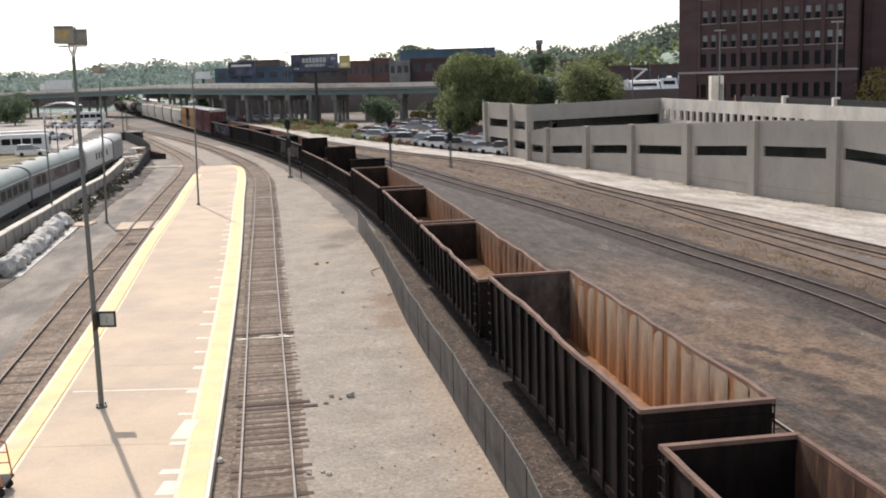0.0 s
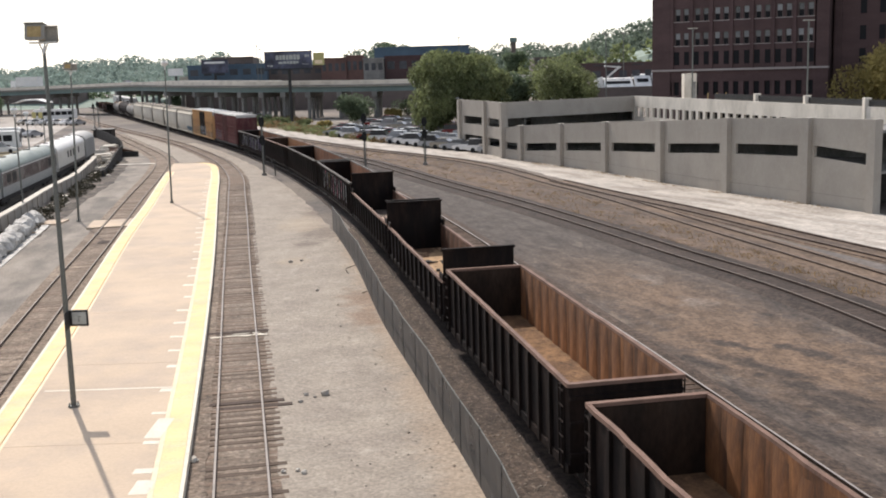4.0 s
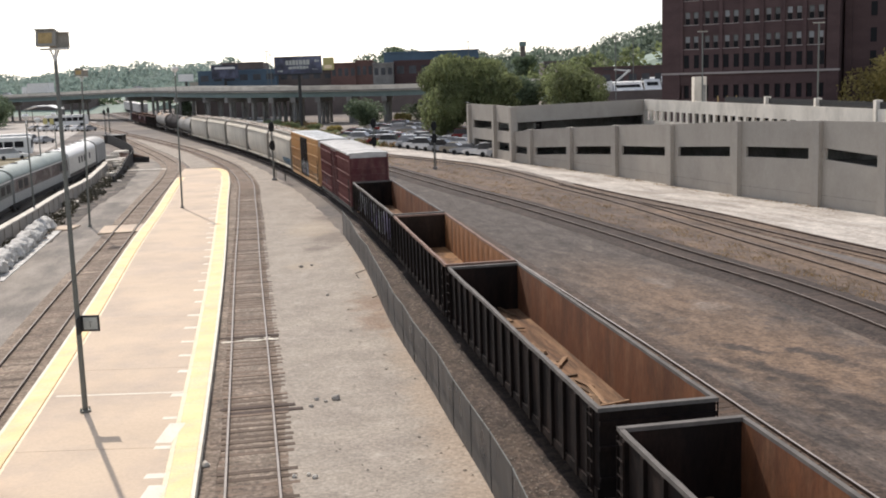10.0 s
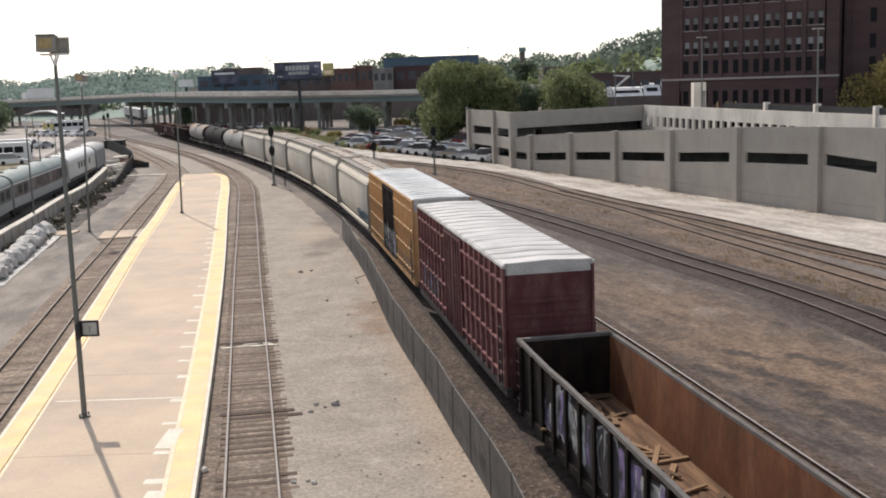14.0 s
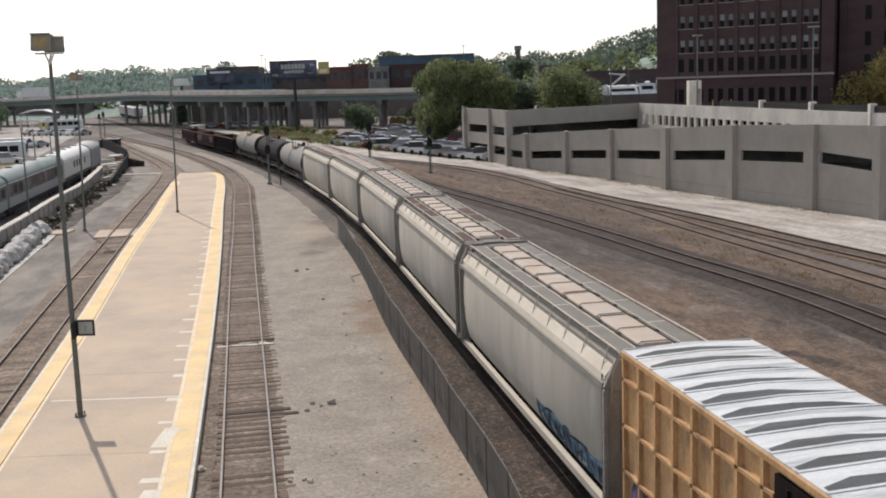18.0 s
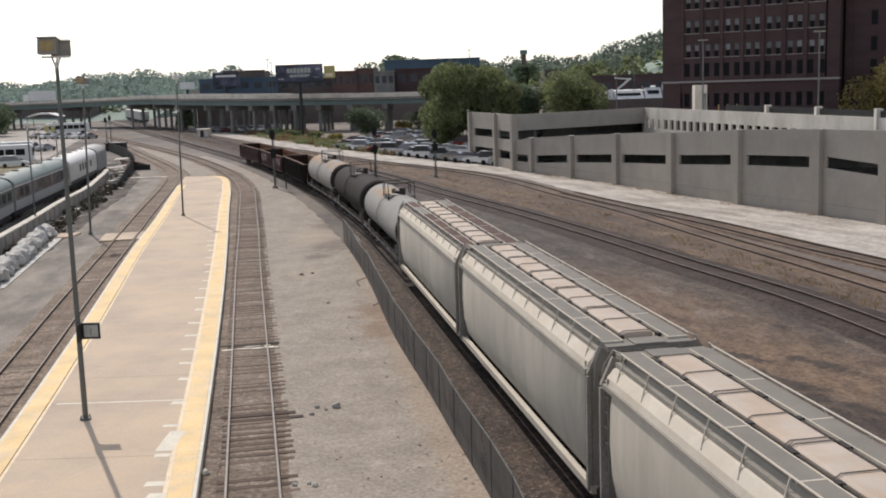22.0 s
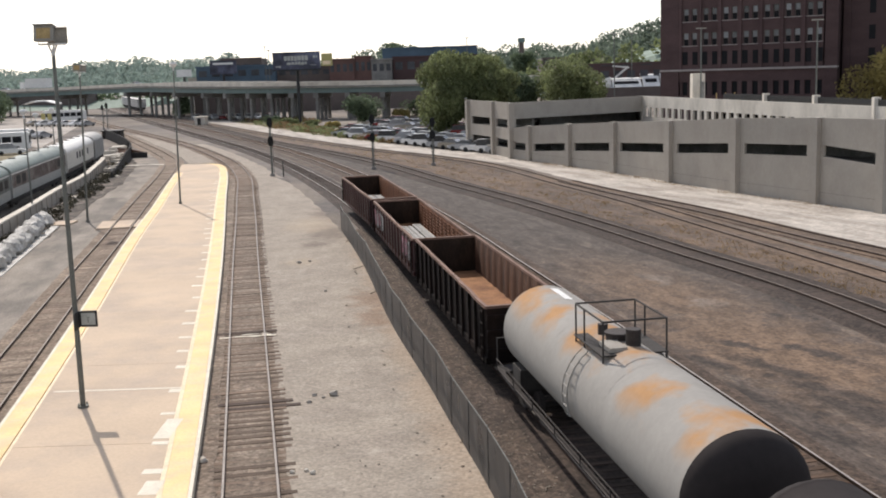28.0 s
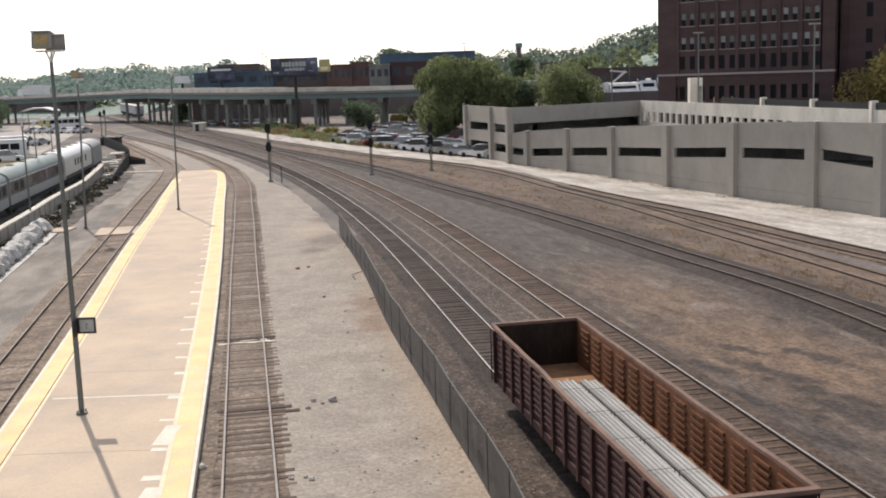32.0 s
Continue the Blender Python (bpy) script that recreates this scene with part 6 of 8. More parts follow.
rng = random.Random(12)
for k in range(13):
    t = k / 12
    yy = 63.5 + 21 * t
    bm = bmesh.new()
    bmesh.ops.create_icosphere(bm, subdivisions=3, radius=1.0)
    for v in bm.verts:
        n = v.co.normalized()
        v.co = Vector((n.x * 0.72, n.y * 1.1, max(n.z, -0.75) * 0.62)) * rng.uniform(0.98, 1.02) * (1 + 0.35 * noise.noise(n * 1.7 + Vector((k * 3.1, 0, 0))) + 0.16 * noise.noise(n * 6 + Vector((k, 0, 0))))
    ob = tagged(part("wrapped_bale", bm, M["plastic"], smooth=True), "bale wrapped in crumpled silver plastic", "bale", "wrapped bales")
    ob.matrix_basis = pose(-27.5 - 4.3 * t + rng.uniform(-0.15, 0.15), yy, 0.3, 0, 0, 12 + rng.uniform(-10, 10))
tagged(part("plastic_sheet", made(lambda b: loft(b, [[(-26.3, 62.5, -0.14), (-26.3, 62.5, -0.1), (-27.4, 62.5, -0.1), (-27.4, 62.5, -0.14)], [(-30.7, 86, -0.14), (-30.7, 86, -0.1), (-31.9, 86, -0.1), (-31.9, 86, -0.14)]])), M["plastic"]), "crumpled plastic sheet under the bales", "sheet")

coach_line = curve_through([(-31.4, 50), (-33.6, 62), (-36.7, 79), (-39.0, 91.5), (-40.5, 100), (-42.9, 118), (-45.9, 137), (-49.8, 156), (-54, 172)])


def coach(y0, y1, roof, side, band, label, loco=False, panes=tuple(np.linspace(-0.88, 0.88, 11)), wide=1.4, skirt_band=False):
    a, b = Vector((coach_line(y0), y0, 0)), Vector((coach_line(y1), y1, 0))
    L = (b - a).length - 0.9
    c = tagged(new("locomotive" if loco else "passenger_coach"), label, "locomotive" if loco else "train coach", "" if loco else "passenger coaches")
    d = (b - a).normalized()
    c.matrix_basis = Matrix.Translation((a + b) / 2) @ Matrix.Rotation(math.atan2(d.y, d.x), 4, "Z")
    e, hw = L / 2, 1.5
    roof_p = [(-hw - 0.02, 3.2)] + [(-math.cos(t) * (hw + 0.02), 3.2 + 0.85 * math.sin(t)) for t in np.linspace(0.1, math.pi - 0.1, 11)] + [(hw + 0.02, 3.2)]
    bm = bmesh.new()
    if loco:
        loft(bm, [[(x, y * k, 1.0 + (z - 1.0) * q) for y, z in roof_p + [(hw, 1.0), (-hw, 1.0)]] for x, k, q in ((-e, 1, 1), (e - 2.4, 1, 1), (e - 1.2, 0.97, 0.85), (e - 0.4, 0.85, 0.6), (e, 0.7, 0.4))])
        part("body", bm, side, c, smooth=True)
        part("windscreen", boxes((e - 1.35, -1.1, 2.9, e - 1.1, 1.1, 3.4)), M["glass_dark"], c)
    else:
        part("body", boxes((-e, -hw, 1.0, e, hw, 3.2)), side, c)
        loft(bm, [[(x, y, z) for y, z in roof_p] for x in (-e, -e / 3, e / 3, e)])
        part("roof", bm, roof, c, "rounded ribbed roof", smooth=True)
        for s in (-1, 1):
            y0_, y1_ = sorted((s * hw, s * (hw + 0.012)))
            part("colour_band", boxes((-e + 0.1, y0_, 1.85, e - 0.1, y1_, 3.05)), band, c)
            part("waist_line", boxes((-e + 0.1, y0_, 3.06, e - 0.1, sorted((s * hw, s * (hw + 0.025)))[s > 0] if s > 0 else y1_, 3.13)), M["white"], c, "pale line under the eaves")
            yy = sorted((s * (hw + 0.014), s * (hw + 0.03)))
            me = to_mesh(boxes((-wide / 2, yy[0], 2.1, wide / 2, yy[1], 2.85)), "window", M["glass_dark"])
            for x in panes:
                piece("window", me, c, pose(x * e, 0, 0))
            if skirt_band:
                part("skirt_band", boxes((-e + 0.1, y0_, 1.02, e - 0.1, y1_, 1.35)), M["coach_red"], c, "brown lower band")
        for x in np.linspace(-e + 2, e - 2, 5):
            part("roof_vent", boxes((x - 0.3, -0.25, 3.98, x + 0.3, 0.25, 4.12)), M["grime"], c)
    part("skirt", boxes((-e + 0.3, -1.2, 0.45, e - 0.3, 1.2, 1.0)), M["grime"], c, "dark underframe equipment")
    part("vestibule", boxes((-e - 0.45, -1.15, 0.9, -e, 1.15, 3.7)), M["rubber"], c)
    for s in (-1, 1):
        q = piece("bogie", BOGIE, c, pose(s * (e - 3), 0, 0))
        for x in (-0.89, 0.89):
            piece("wheelset", WHEELSET, q, pose(x, 0, 0))
    return c


coach(43.5, 69, M["coach_green"], M["coach_side"], M["coach_dim"], "silver coach with a grey-green ribbed roof and dark windows")
coach(69, 94, M["coach_green"], M["coach_side"], M["coach_dim"], "grey coach with a dark window band")
coach(94, 118.6, M["coach_green"], M["coach_side"], M["coach_mural"], "grey coach with a brown mural band", panes=(-0.8, -0.62, 0.7))
coach(118.6, 138, M["white"], M["coach_cream"], M["coach_cream"], "cream coach with a white roof and a few square windows", panes=(-0.3, -0.1, 0.1, 0.5), wide=0.9, skirt_band=True)
coach(138.3, 151, M["white"], M["silver"], M["silver"], "silver streamlined locomotive with a domed nose", True)

# ---------------- the parking garage ----------------
garage = tagged(new("parking_garage"), "grey precast concrete parking garage with a ramp wall", "building")


def wall_quad(bm, a, b, za0, za1, zb0, zb1, t=0.25, off=0.0):
    """A wall piece from plan point a to b, with its own heights at each end."""
    a, b = Vector((*a, 0)), Vector((*b, 0))
    d = (b - a).normalized()
    n = Vector((d.y, -d.x, 0))
    if n.y > 0:
        n = -n
    a, b = a + n * off, b + n * off
    loft(bm, [[a + Vector((0, 0, za0)), a + Vector((0, 0, za1)), a - n * t + Vector((0, 0, za1)), a - n * t + Vector((0, 0, za0))],
              [b + Vector((0, 0, zb0)), b + Vector((0, 0, zb1)), b - n * t + Vector((0, 0, zb1)), b - n * t + Vector((0, 0, zb0))]])


def mid(a, b, t):
    return (a[0] + (b[0] - a[0]) * t, a[1] + (b[1] - a[1]) * t)


PIERS = [(8.69, 132.4), (10.57, 128.3), (14.3, 119.9), (17.94, 111.2), (21.48, 100.8), (25.1, 91.3), (29.0, 82.9), (31.6, 76.6)]
TOPS = [3.55, 3.97, 4.53, 5.05, 5.57, 6.15, 6.45, 6.55]
for i in range(7):
    a, b, za, zb = PIERS[i], PIERS[i + 1], TOPS[i], TOPS[i + 1]
    oa, ob_ = za - 2.98, zb - 2.98
    if i == 0:
        oa = ob_ = 0.98
    if i == 6:
        oa, ob_ = 3.55, 3.2
    part("lower_panel", made(wall_quad, a, b, -0.3, oa, -0.3, ob_), M["concrete"], garage)
    part("upper_panel", made(wall_quad, a, b, oa + 0.86, za, ob_ + 0.86, zb), M["concrete"], garage)
    for t0, t1 in ((0.0, 0.1), (0.88, 1.0)):
        p, q = mid(a, b, t0), mid(a, b, t1)
        part("jamb", made(wall_quad, p, q, oa + (ob_ - oa) * t0 + 0.004, oa + (ob_ - oa) * t0 + 0.856, oa + (ob_ - oa) * t1 + 0.004, oa + (ob_ - oa) * t1 + 0.856), M["concrete"], garage)
    part("joint", made(wall_quad, a, b, 0.72, 0.745, 0.72, 0.745, 0.02, 0.012), M["concrete_dark"], garage)
    # Interior shade put into the darker concrete of inner walls and decks
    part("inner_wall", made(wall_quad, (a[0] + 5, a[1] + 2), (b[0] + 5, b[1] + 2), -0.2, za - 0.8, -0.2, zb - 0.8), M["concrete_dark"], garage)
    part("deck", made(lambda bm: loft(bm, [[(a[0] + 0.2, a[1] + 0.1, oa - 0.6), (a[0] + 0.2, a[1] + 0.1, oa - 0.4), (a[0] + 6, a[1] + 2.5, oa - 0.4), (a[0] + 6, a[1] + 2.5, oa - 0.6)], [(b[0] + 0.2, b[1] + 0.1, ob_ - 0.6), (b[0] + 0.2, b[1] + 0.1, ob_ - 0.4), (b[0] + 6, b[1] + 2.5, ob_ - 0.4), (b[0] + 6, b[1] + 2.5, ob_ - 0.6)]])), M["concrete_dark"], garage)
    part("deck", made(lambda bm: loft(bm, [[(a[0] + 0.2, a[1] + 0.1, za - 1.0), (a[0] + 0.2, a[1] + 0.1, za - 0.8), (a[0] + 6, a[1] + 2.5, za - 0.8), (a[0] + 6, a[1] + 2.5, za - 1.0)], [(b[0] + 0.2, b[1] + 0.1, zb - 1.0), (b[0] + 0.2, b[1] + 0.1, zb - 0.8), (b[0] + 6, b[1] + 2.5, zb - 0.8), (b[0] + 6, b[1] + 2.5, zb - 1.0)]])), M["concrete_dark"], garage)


def pier(p, d, top, w=0.75):
    d = Vector((*d, 0)).normalized()
    n = Vector((-abs(d.y), d.x * (1 if d.y < 0 else -1), 0))
    n = Vector((d.y, -d.x, 0))
    if n.y > 0:
        n = -n
    c = Vector((*p, 0))
    bm = bmesh.new()
    loft(bm, [[c + d * (w / 2 * s) + n * k + Vector((0, 0, z)) for s, k in ((-1, -0.3), (1, -0.3), (1, 0.42), (-1, 0.42))] for z in (-0.3, top)])
    part("pier", bm, M["concrete"], garage)


for i, p in enumerate(PIERS[1:], 1):
    q = PIERS[i - 1]
    pier(p, (p[0] - q[0], p[1] - q[1]), TOPS[i] + 0.03)
# the two-storey end
ENDS = [(3.92, 148.8), (6.89, 139.5), (8.69, 132.4)]
for a, b in zip(ENDS, ENDS[1:]):
    for z0, z1 in ((-0.3, 0.98), (2.02, 3.47), (4.51, 6.62)):
        part("panel", made(wall_quad, a, b, z0, z1, z0, z1), M["concrete"], garage)
    for z0 in (0.984, 3.474):
        for t0, t1 in ((0.0, 0.12), (0.86, 1.0)):
            part("jamb", made(wall_quad, mid(a, b, t0), mid(a, b, t1), z0, z0 + 1.032, z0, z0 + 1.032), M["concrete"], garage)
    for z in (0.6, 3.1):
        part("deck", made(lambda bm: loft(bm, [[(a[0] + 0.3, a[1], z), (a[0] + 0.3, a[1], z + 0.2), (a[0] + 14, a[1] + 5, z + 0.2), (a[0] + 14, a[1] + 5, z)], [(b[0] + 0.3, b[1], z), (b[0] + 0.3, b[1], z + 0.2), (b[0] + 14, b[1] + 5, z + 0.2), (b[0] + 14, b[1] + 5, z)]])), M["concrete_dark"], garage)
for p in ENDS:
    pier(p, (4.8, -16.4), 6.64)
# upper wall with its long opening, and the sunlit wall behind the ramp
UA, UB, UC = (8.75, 132.6), (26.6, 142.2), (38.6, 91.5)
part("upper_wall", made(wall_quad, UA, UB, 4.62, 6.62, 4.62, 6.62), M["concrete"], garage)
part("upper_wall", made(wall_quad, UA, UB, 2.0, 3.45, 2.0, 3.45), M["concrete"], garage)
part("jamb", made(wall_quad, UA, mid(UA, UB, 0.03), 3.454, 4.616, 3.454, 4.616), M["concrete"], garage)
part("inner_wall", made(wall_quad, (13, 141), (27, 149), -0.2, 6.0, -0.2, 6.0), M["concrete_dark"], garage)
part("deck", made(lambda bm: loft(bm, [[(4.4, 149, 5.5), (4.4, 149, 5.75), (9.0, 133, 5.75), (9.0, 133, 5.5)], [(30, 165, 5.5), (30, 165, 5.75), (26.4, 142.4, 5.75), (26.4, 142.4, 5.5)]])), M["concrete_dark"], garage)
# Sunlight on these walls is put into the paler concrete
part("sunlit_wall", made(wall_quad, UB, UC, 5.2, 6.62, 5.2, 6.62), M["concrete_pale"], garage, "parapet with sunlight put into its pale concrete")
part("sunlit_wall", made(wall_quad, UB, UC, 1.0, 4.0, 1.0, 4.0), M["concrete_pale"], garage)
me_k = 30
for k in range(me_k + 1):
    t = k / me_k
    p = mid(UB, UC, t)
    q = mid(UB, UC, min(1, t + 0.012))
    part("mullion", made(wall_quad, p, q, 4.004, 5.196, 4.004, 5.196), M["concrete_pale"], garage)
# Darkness behind the mullions painted as a near-black wall
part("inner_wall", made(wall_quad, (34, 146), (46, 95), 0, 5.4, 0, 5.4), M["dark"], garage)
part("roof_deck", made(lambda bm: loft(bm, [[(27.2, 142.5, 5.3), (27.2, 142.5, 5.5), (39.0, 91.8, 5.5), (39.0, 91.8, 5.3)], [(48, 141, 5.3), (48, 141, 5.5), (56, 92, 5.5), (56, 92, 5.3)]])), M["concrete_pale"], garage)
# railing and posts on the roof edge
rail_a, rail_b = (32.2, 123.0), (40.1, 85.0)
for k in range(5):
    p = mid(rail_a, rail_b, k / 4)
    if k:
        part("roof_post", boxes((p[0] - 0.3, p[1] - 0.3, 5.5, p[0] + 0.3, p[1] + 0.3, 7.4)), M["concrete_pale"], garage)
        q = mid(rail_a, rail_b, (k - 1) / 4)
        part("railing", beams(*[((*q, z), (*p, z), 0.05, 0.07) for z in (6.85, 7.0, 7.2)]), M["pole_dark"], garage)
        part("screen", made(wall_quad, q, p, 5.52, 7.15, 5.52, 7.15, 0.05), M["screen"], garage, "dark mesh screen")
for x, y in ((33.2, 130), (34.3, 130), (35.4, 130)):
    part("bollard", tubes(((x, y, 5.5), (x, y, 7.1), 0.07)), M["ochre"], garage, "dull yellow bollard")
# Unseen closing walls added to keep daylight out of the garage openings
part("rear_wall", made(wall_quad, (4.4, 149.5), (30, 165.5), -0.2, 5.5, -0.2, 5.5), M["concrete_dark"], garage)
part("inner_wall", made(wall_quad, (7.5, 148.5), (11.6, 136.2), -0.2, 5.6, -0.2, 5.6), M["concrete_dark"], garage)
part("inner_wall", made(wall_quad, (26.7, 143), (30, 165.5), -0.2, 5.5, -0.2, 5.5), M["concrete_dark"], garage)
stair = tagged(new("stair_tower"), "pale concrete stair tower on the garage roof", "stair tower")
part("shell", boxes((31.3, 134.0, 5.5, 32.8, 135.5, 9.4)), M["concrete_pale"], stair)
part("door", boxes((32.2, 133.94, 6.1, 32.7, 134.0, 8.4)), M["concrete_dark"], stair)
for x, y, h in ((31.8, 132.0, 14.8), (39.6, 114.0, 14.8), (27.4, 170.0, 15.4)):
    lp = tagged(new("lamp_post"), "thin grey car park lamp post with a crossbar", "lamp post", "car park lamps")
    part("pole", tubes(((x, y, 5.0 if x > 28 else -0.2), (x, y, h), 0.09), n=8), M["pole"], lp)
    part("crossbar", boxes((x - 0.6, y - 0.12, h - 0.05, x + 0.6, y + 0.12, h + 0.08)), M["lamp_box"], lp)

# ---------------- the brick warehouse ----------------
ware = tagged(new("brick_warehouse"), "dark red brick warehouse with paired windows", "building")
WA, WB = Vector((36.8, 180.0, 0)), Vector((60.4, 164.7, 0))
wd = (WB - WA).normalized()
wn_ = Vector((wd.y, -wd.x, 0))
wl = (WB - WA).length
wm = Matrix.Translation(WA) @ Matrix.Rotation(math.atan2(wd.y, wd.x), 4, "Z")
# local frame: x along the face, -y outwards
ware.matrix_basis = wm
FLOORS = [13.3, 17.15, 21.0, 24.85, 28.7]
bays = 7
x_first, bay_w = 3.3, (wl - 3.3 - 1.9) / bays
part("corner_pier", boxes((0, -0.35, 0, x_first - 0.25, 0.3, 33)), M["brick"], ware)
part("corner_pier", boxes((wl - 1.9 + 0.05, -0.35, 0, wl, 0.3, 33)), M["brick"], ware)
part("core", boxes((0.3, 0.62, 0, wl - 0.3, 26, 32.6)), M["brick"], ware)
part("side_wall", boxes((-0.05, 0.3, 0, 0.28, 26, 33)), M["brick"], ware)
part("plinth_wall", boxes((x_first - 0.25, -0.1, 0, wl - 1.85, 0.3, 5.3), (x_first - 0.25, -0.1, 7.45, wl - 1.85, 0.3, 9.2)), M["brick"], ware)
part("belt_course", boxes((-0.1, -0.5, 9.2, wl + 0.1, 0.3, 9.52)), M["stone_band"], ware, "limestone belt course")
part("cornice", boxes((-0.2, -0.6, 32.6, wl + 0.2, 0.6, 33.4)), M["stone_band"], ware)
pane = to_mesh(boxes((-0.36, 0.2, 0, 0.36, 0.24, 1.0)), "window", M["glass_dark"])
blind = to_mesh(boxes((-0.36, 0.19, 1.0, 0.36, 0.23, 1.98)), "window", M["glass"])
fr = to_mesh(boxes((-0.47, 0.1, -0.02, -0.36, 0.26, 2.02), (0.36, 0.1, -0.02, 0.47, 0.26, 2.02), (-0.36, 0.16, 0.97, 0.36, 0.26, 1.03), (-0.36, 0.1, 1.96, 0.36, 0.26, 2.02)), "window_frame", M["brick_grey"])
sl = to_mesh(boxes((-1.35, -0.02, -0.14, 1.35, 0.3, -0.02)), "sill", M["stone_band"])
arch = to_mesh(boxes((-0.45, 0.2, 0, 0.45, 0.24, 2.1)), "window", M["glass_dark"])
for b in range(bays):
    x0 = x_first + b * bay_w
    xm = x0 + bay_w / 2
    part("pilaster", boxes((x0 - 0.28, -0.3, 9.52, x0 + 0.28, 0.32, 32.6)), M["brick"], ware)
    tops_ = [9.52] + [f + 2.0 for f in FLOORS]
    for z0, z1 in zip([9.52] + [f + 2.02 for f in FLOORS], FLOORS + [32.6]):
        part("spandrel", boxes((x0 + 0.28, -0.02, z0, x0 + bay_w - 0.28, 0.3, z1 - 0.0)), M["brick"], ware)
    for f in FLOORS:
        part("mullion", boxes((xm - 0.22, -0.02, f, xm + 0.22, 0.3, f + 2.02)), M["brick"], ware)
        for s in (-1, 1):
            ex = xm + s * (bay_w / 2 - 0.28)
            a, c = sorted((ex, xm + s * 1.17))
            part("mullion", boxes((a, -0.02, f, c, 0.3, f + 2.02)), M["brick"], ware)
            piece("window", pane, ware, pose(xm + s * 0.7, 0, f))
            piece("window", blind, ware, pose(xm + s * 0.7, 0, f), "pale drawn blind")
            piece("window_frame", fr, ware, pose(xm + s * 0.7, 0, f))
        piece("sill", sl, ware, pose(xm, -0.1, f))
    for s in (-1, 1):
        piece("window", arch, ware, pose(xm + s * 0.85, 0, 5.33))
        piece("window", arch, ware, pose(xm + s * 0.85, -0.25, 10.2), "dim recessed window")
    part("mullion", boxes((xm - 0.4, -0.1, 5.3, xm + 0.4, 0.3, 7.45), (x0, -0.1, 5.3, xm - 1.3, 0.3, 7.45), (xm + 1.3, -0.1, 5.3, x0 + bay_w, 0.3, 7.45)), M["brick"], ware)
wing = tagged(new("warehouse_wing"), "recessed dark brick wing of the warehouse", "building")
wing.matrix_basis = wm
part("wall", boxes((wl, 2.6, 0, wl + 42, 28, 32.6)), M["brick"], wing)
part("pilaster", boxes((wl + 0.2, 2.3, 0, wl + 1.2, 2.6, 32.6)), M["brick"], wing)
part("belt_course", boxes((wl, 2.35, 9.2, wl + 42, 2.6, 9.45)), M["brick"], wing)
for f in [9.9] + FLOORS:
    for k in range(9):
        piece("window", arch, wing, pose(wl + 4.3 + 2.75 * k, 2.34, f))

# ---------------- the overpass ----------------
overpass = tagged(new("overpass"), "long concrete road overpass on column bents", "bridge")
over_pts = [(31.0, 252.0, 8.5), (16.0, 251.0, 8.5), (-10.0, 252.0, 8.4), (-30.0, 254.0, 8.7), (-46.0, 258.0, 9.0), (-66.0, 280.0, 9.25), (-86.0, 312.0, 9.4), (-110.0, 335.0, 9.0), (-150.0, 352.0, 8.4), (-210.0, 368.0, 7.6), (-300.0, 385.0, 7.0)]


def along_over(k):
    i = min(int(k), len(over_pts) - 2)
    t = k - i
    p0, p1, p2, p3 = [Vector(over_pts[min(max(j, 0), len(over_pts) - 1)]) for j in (i - 1, i, i + 1, i + 2)]
    return 0.5 * ((2 * p1) + (p2 - p0) * t + (2 * p0 - 5 * p1 + 4 * p2 - p3) * t * t + (3 * p1 - p0 - 3 * p2 + p3) * t ** 3)


def over_frame(k):
    c = along_over(k)
    d = along_over(min(k + 0.05, len(over_pts) - 1.001)) - along_over(max(k - 0.05, 0))
    d.z = 0
    d.normalize()
    n = Vector((-d.y, d.x, 0))
    if n.y > 0:
        n = -n
    return c, d, n


ks = np.linspace(0, len(over_pts) - 1.001, 61)
# Parapets take the sun-painted pale concrete, deck and bents the dark copy
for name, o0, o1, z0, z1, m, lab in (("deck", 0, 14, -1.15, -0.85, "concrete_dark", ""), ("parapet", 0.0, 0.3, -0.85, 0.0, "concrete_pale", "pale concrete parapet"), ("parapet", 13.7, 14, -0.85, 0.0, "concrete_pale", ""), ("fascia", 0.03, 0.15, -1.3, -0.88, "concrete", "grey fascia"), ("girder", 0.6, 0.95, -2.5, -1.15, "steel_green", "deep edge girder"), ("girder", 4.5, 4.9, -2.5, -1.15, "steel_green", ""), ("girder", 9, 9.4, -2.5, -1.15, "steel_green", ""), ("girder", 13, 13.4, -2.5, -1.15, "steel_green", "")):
    bm = bmesh.new()
    rows = []
    for k in ks:
        c, d, n = over_frame(k)
        rows.append([c - n * o0 + Vector((0, 0, z0)), c - n * o0 + Vector((0, 0, z1)), c - n * o1 + Vector((0, 0, z1)), c - n * o1 + Vector((0, 0, z0))])
    loft(bm, rows)
    part(name, bm, M[m], overpass, lab)
for k in (1.25, 1.75, 2.15, 2.55, 2.95, 3.3, 3.65, 4.0, 4.35, 4.7, 5.25, 5.8, 6.35, 7.3, 7.9, 8.5, 9.0, 9.5):
    c, d, n = over_frame(k)
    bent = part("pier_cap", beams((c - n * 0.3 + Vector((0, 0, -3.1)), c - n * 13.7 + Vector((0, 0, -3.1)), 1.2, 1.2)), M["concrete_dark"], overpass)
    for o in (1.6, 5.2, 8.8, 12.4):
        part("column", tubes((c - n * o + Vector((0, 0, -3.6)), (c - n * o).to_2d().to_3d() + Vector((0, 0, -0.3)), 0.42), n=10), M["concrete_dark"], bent)


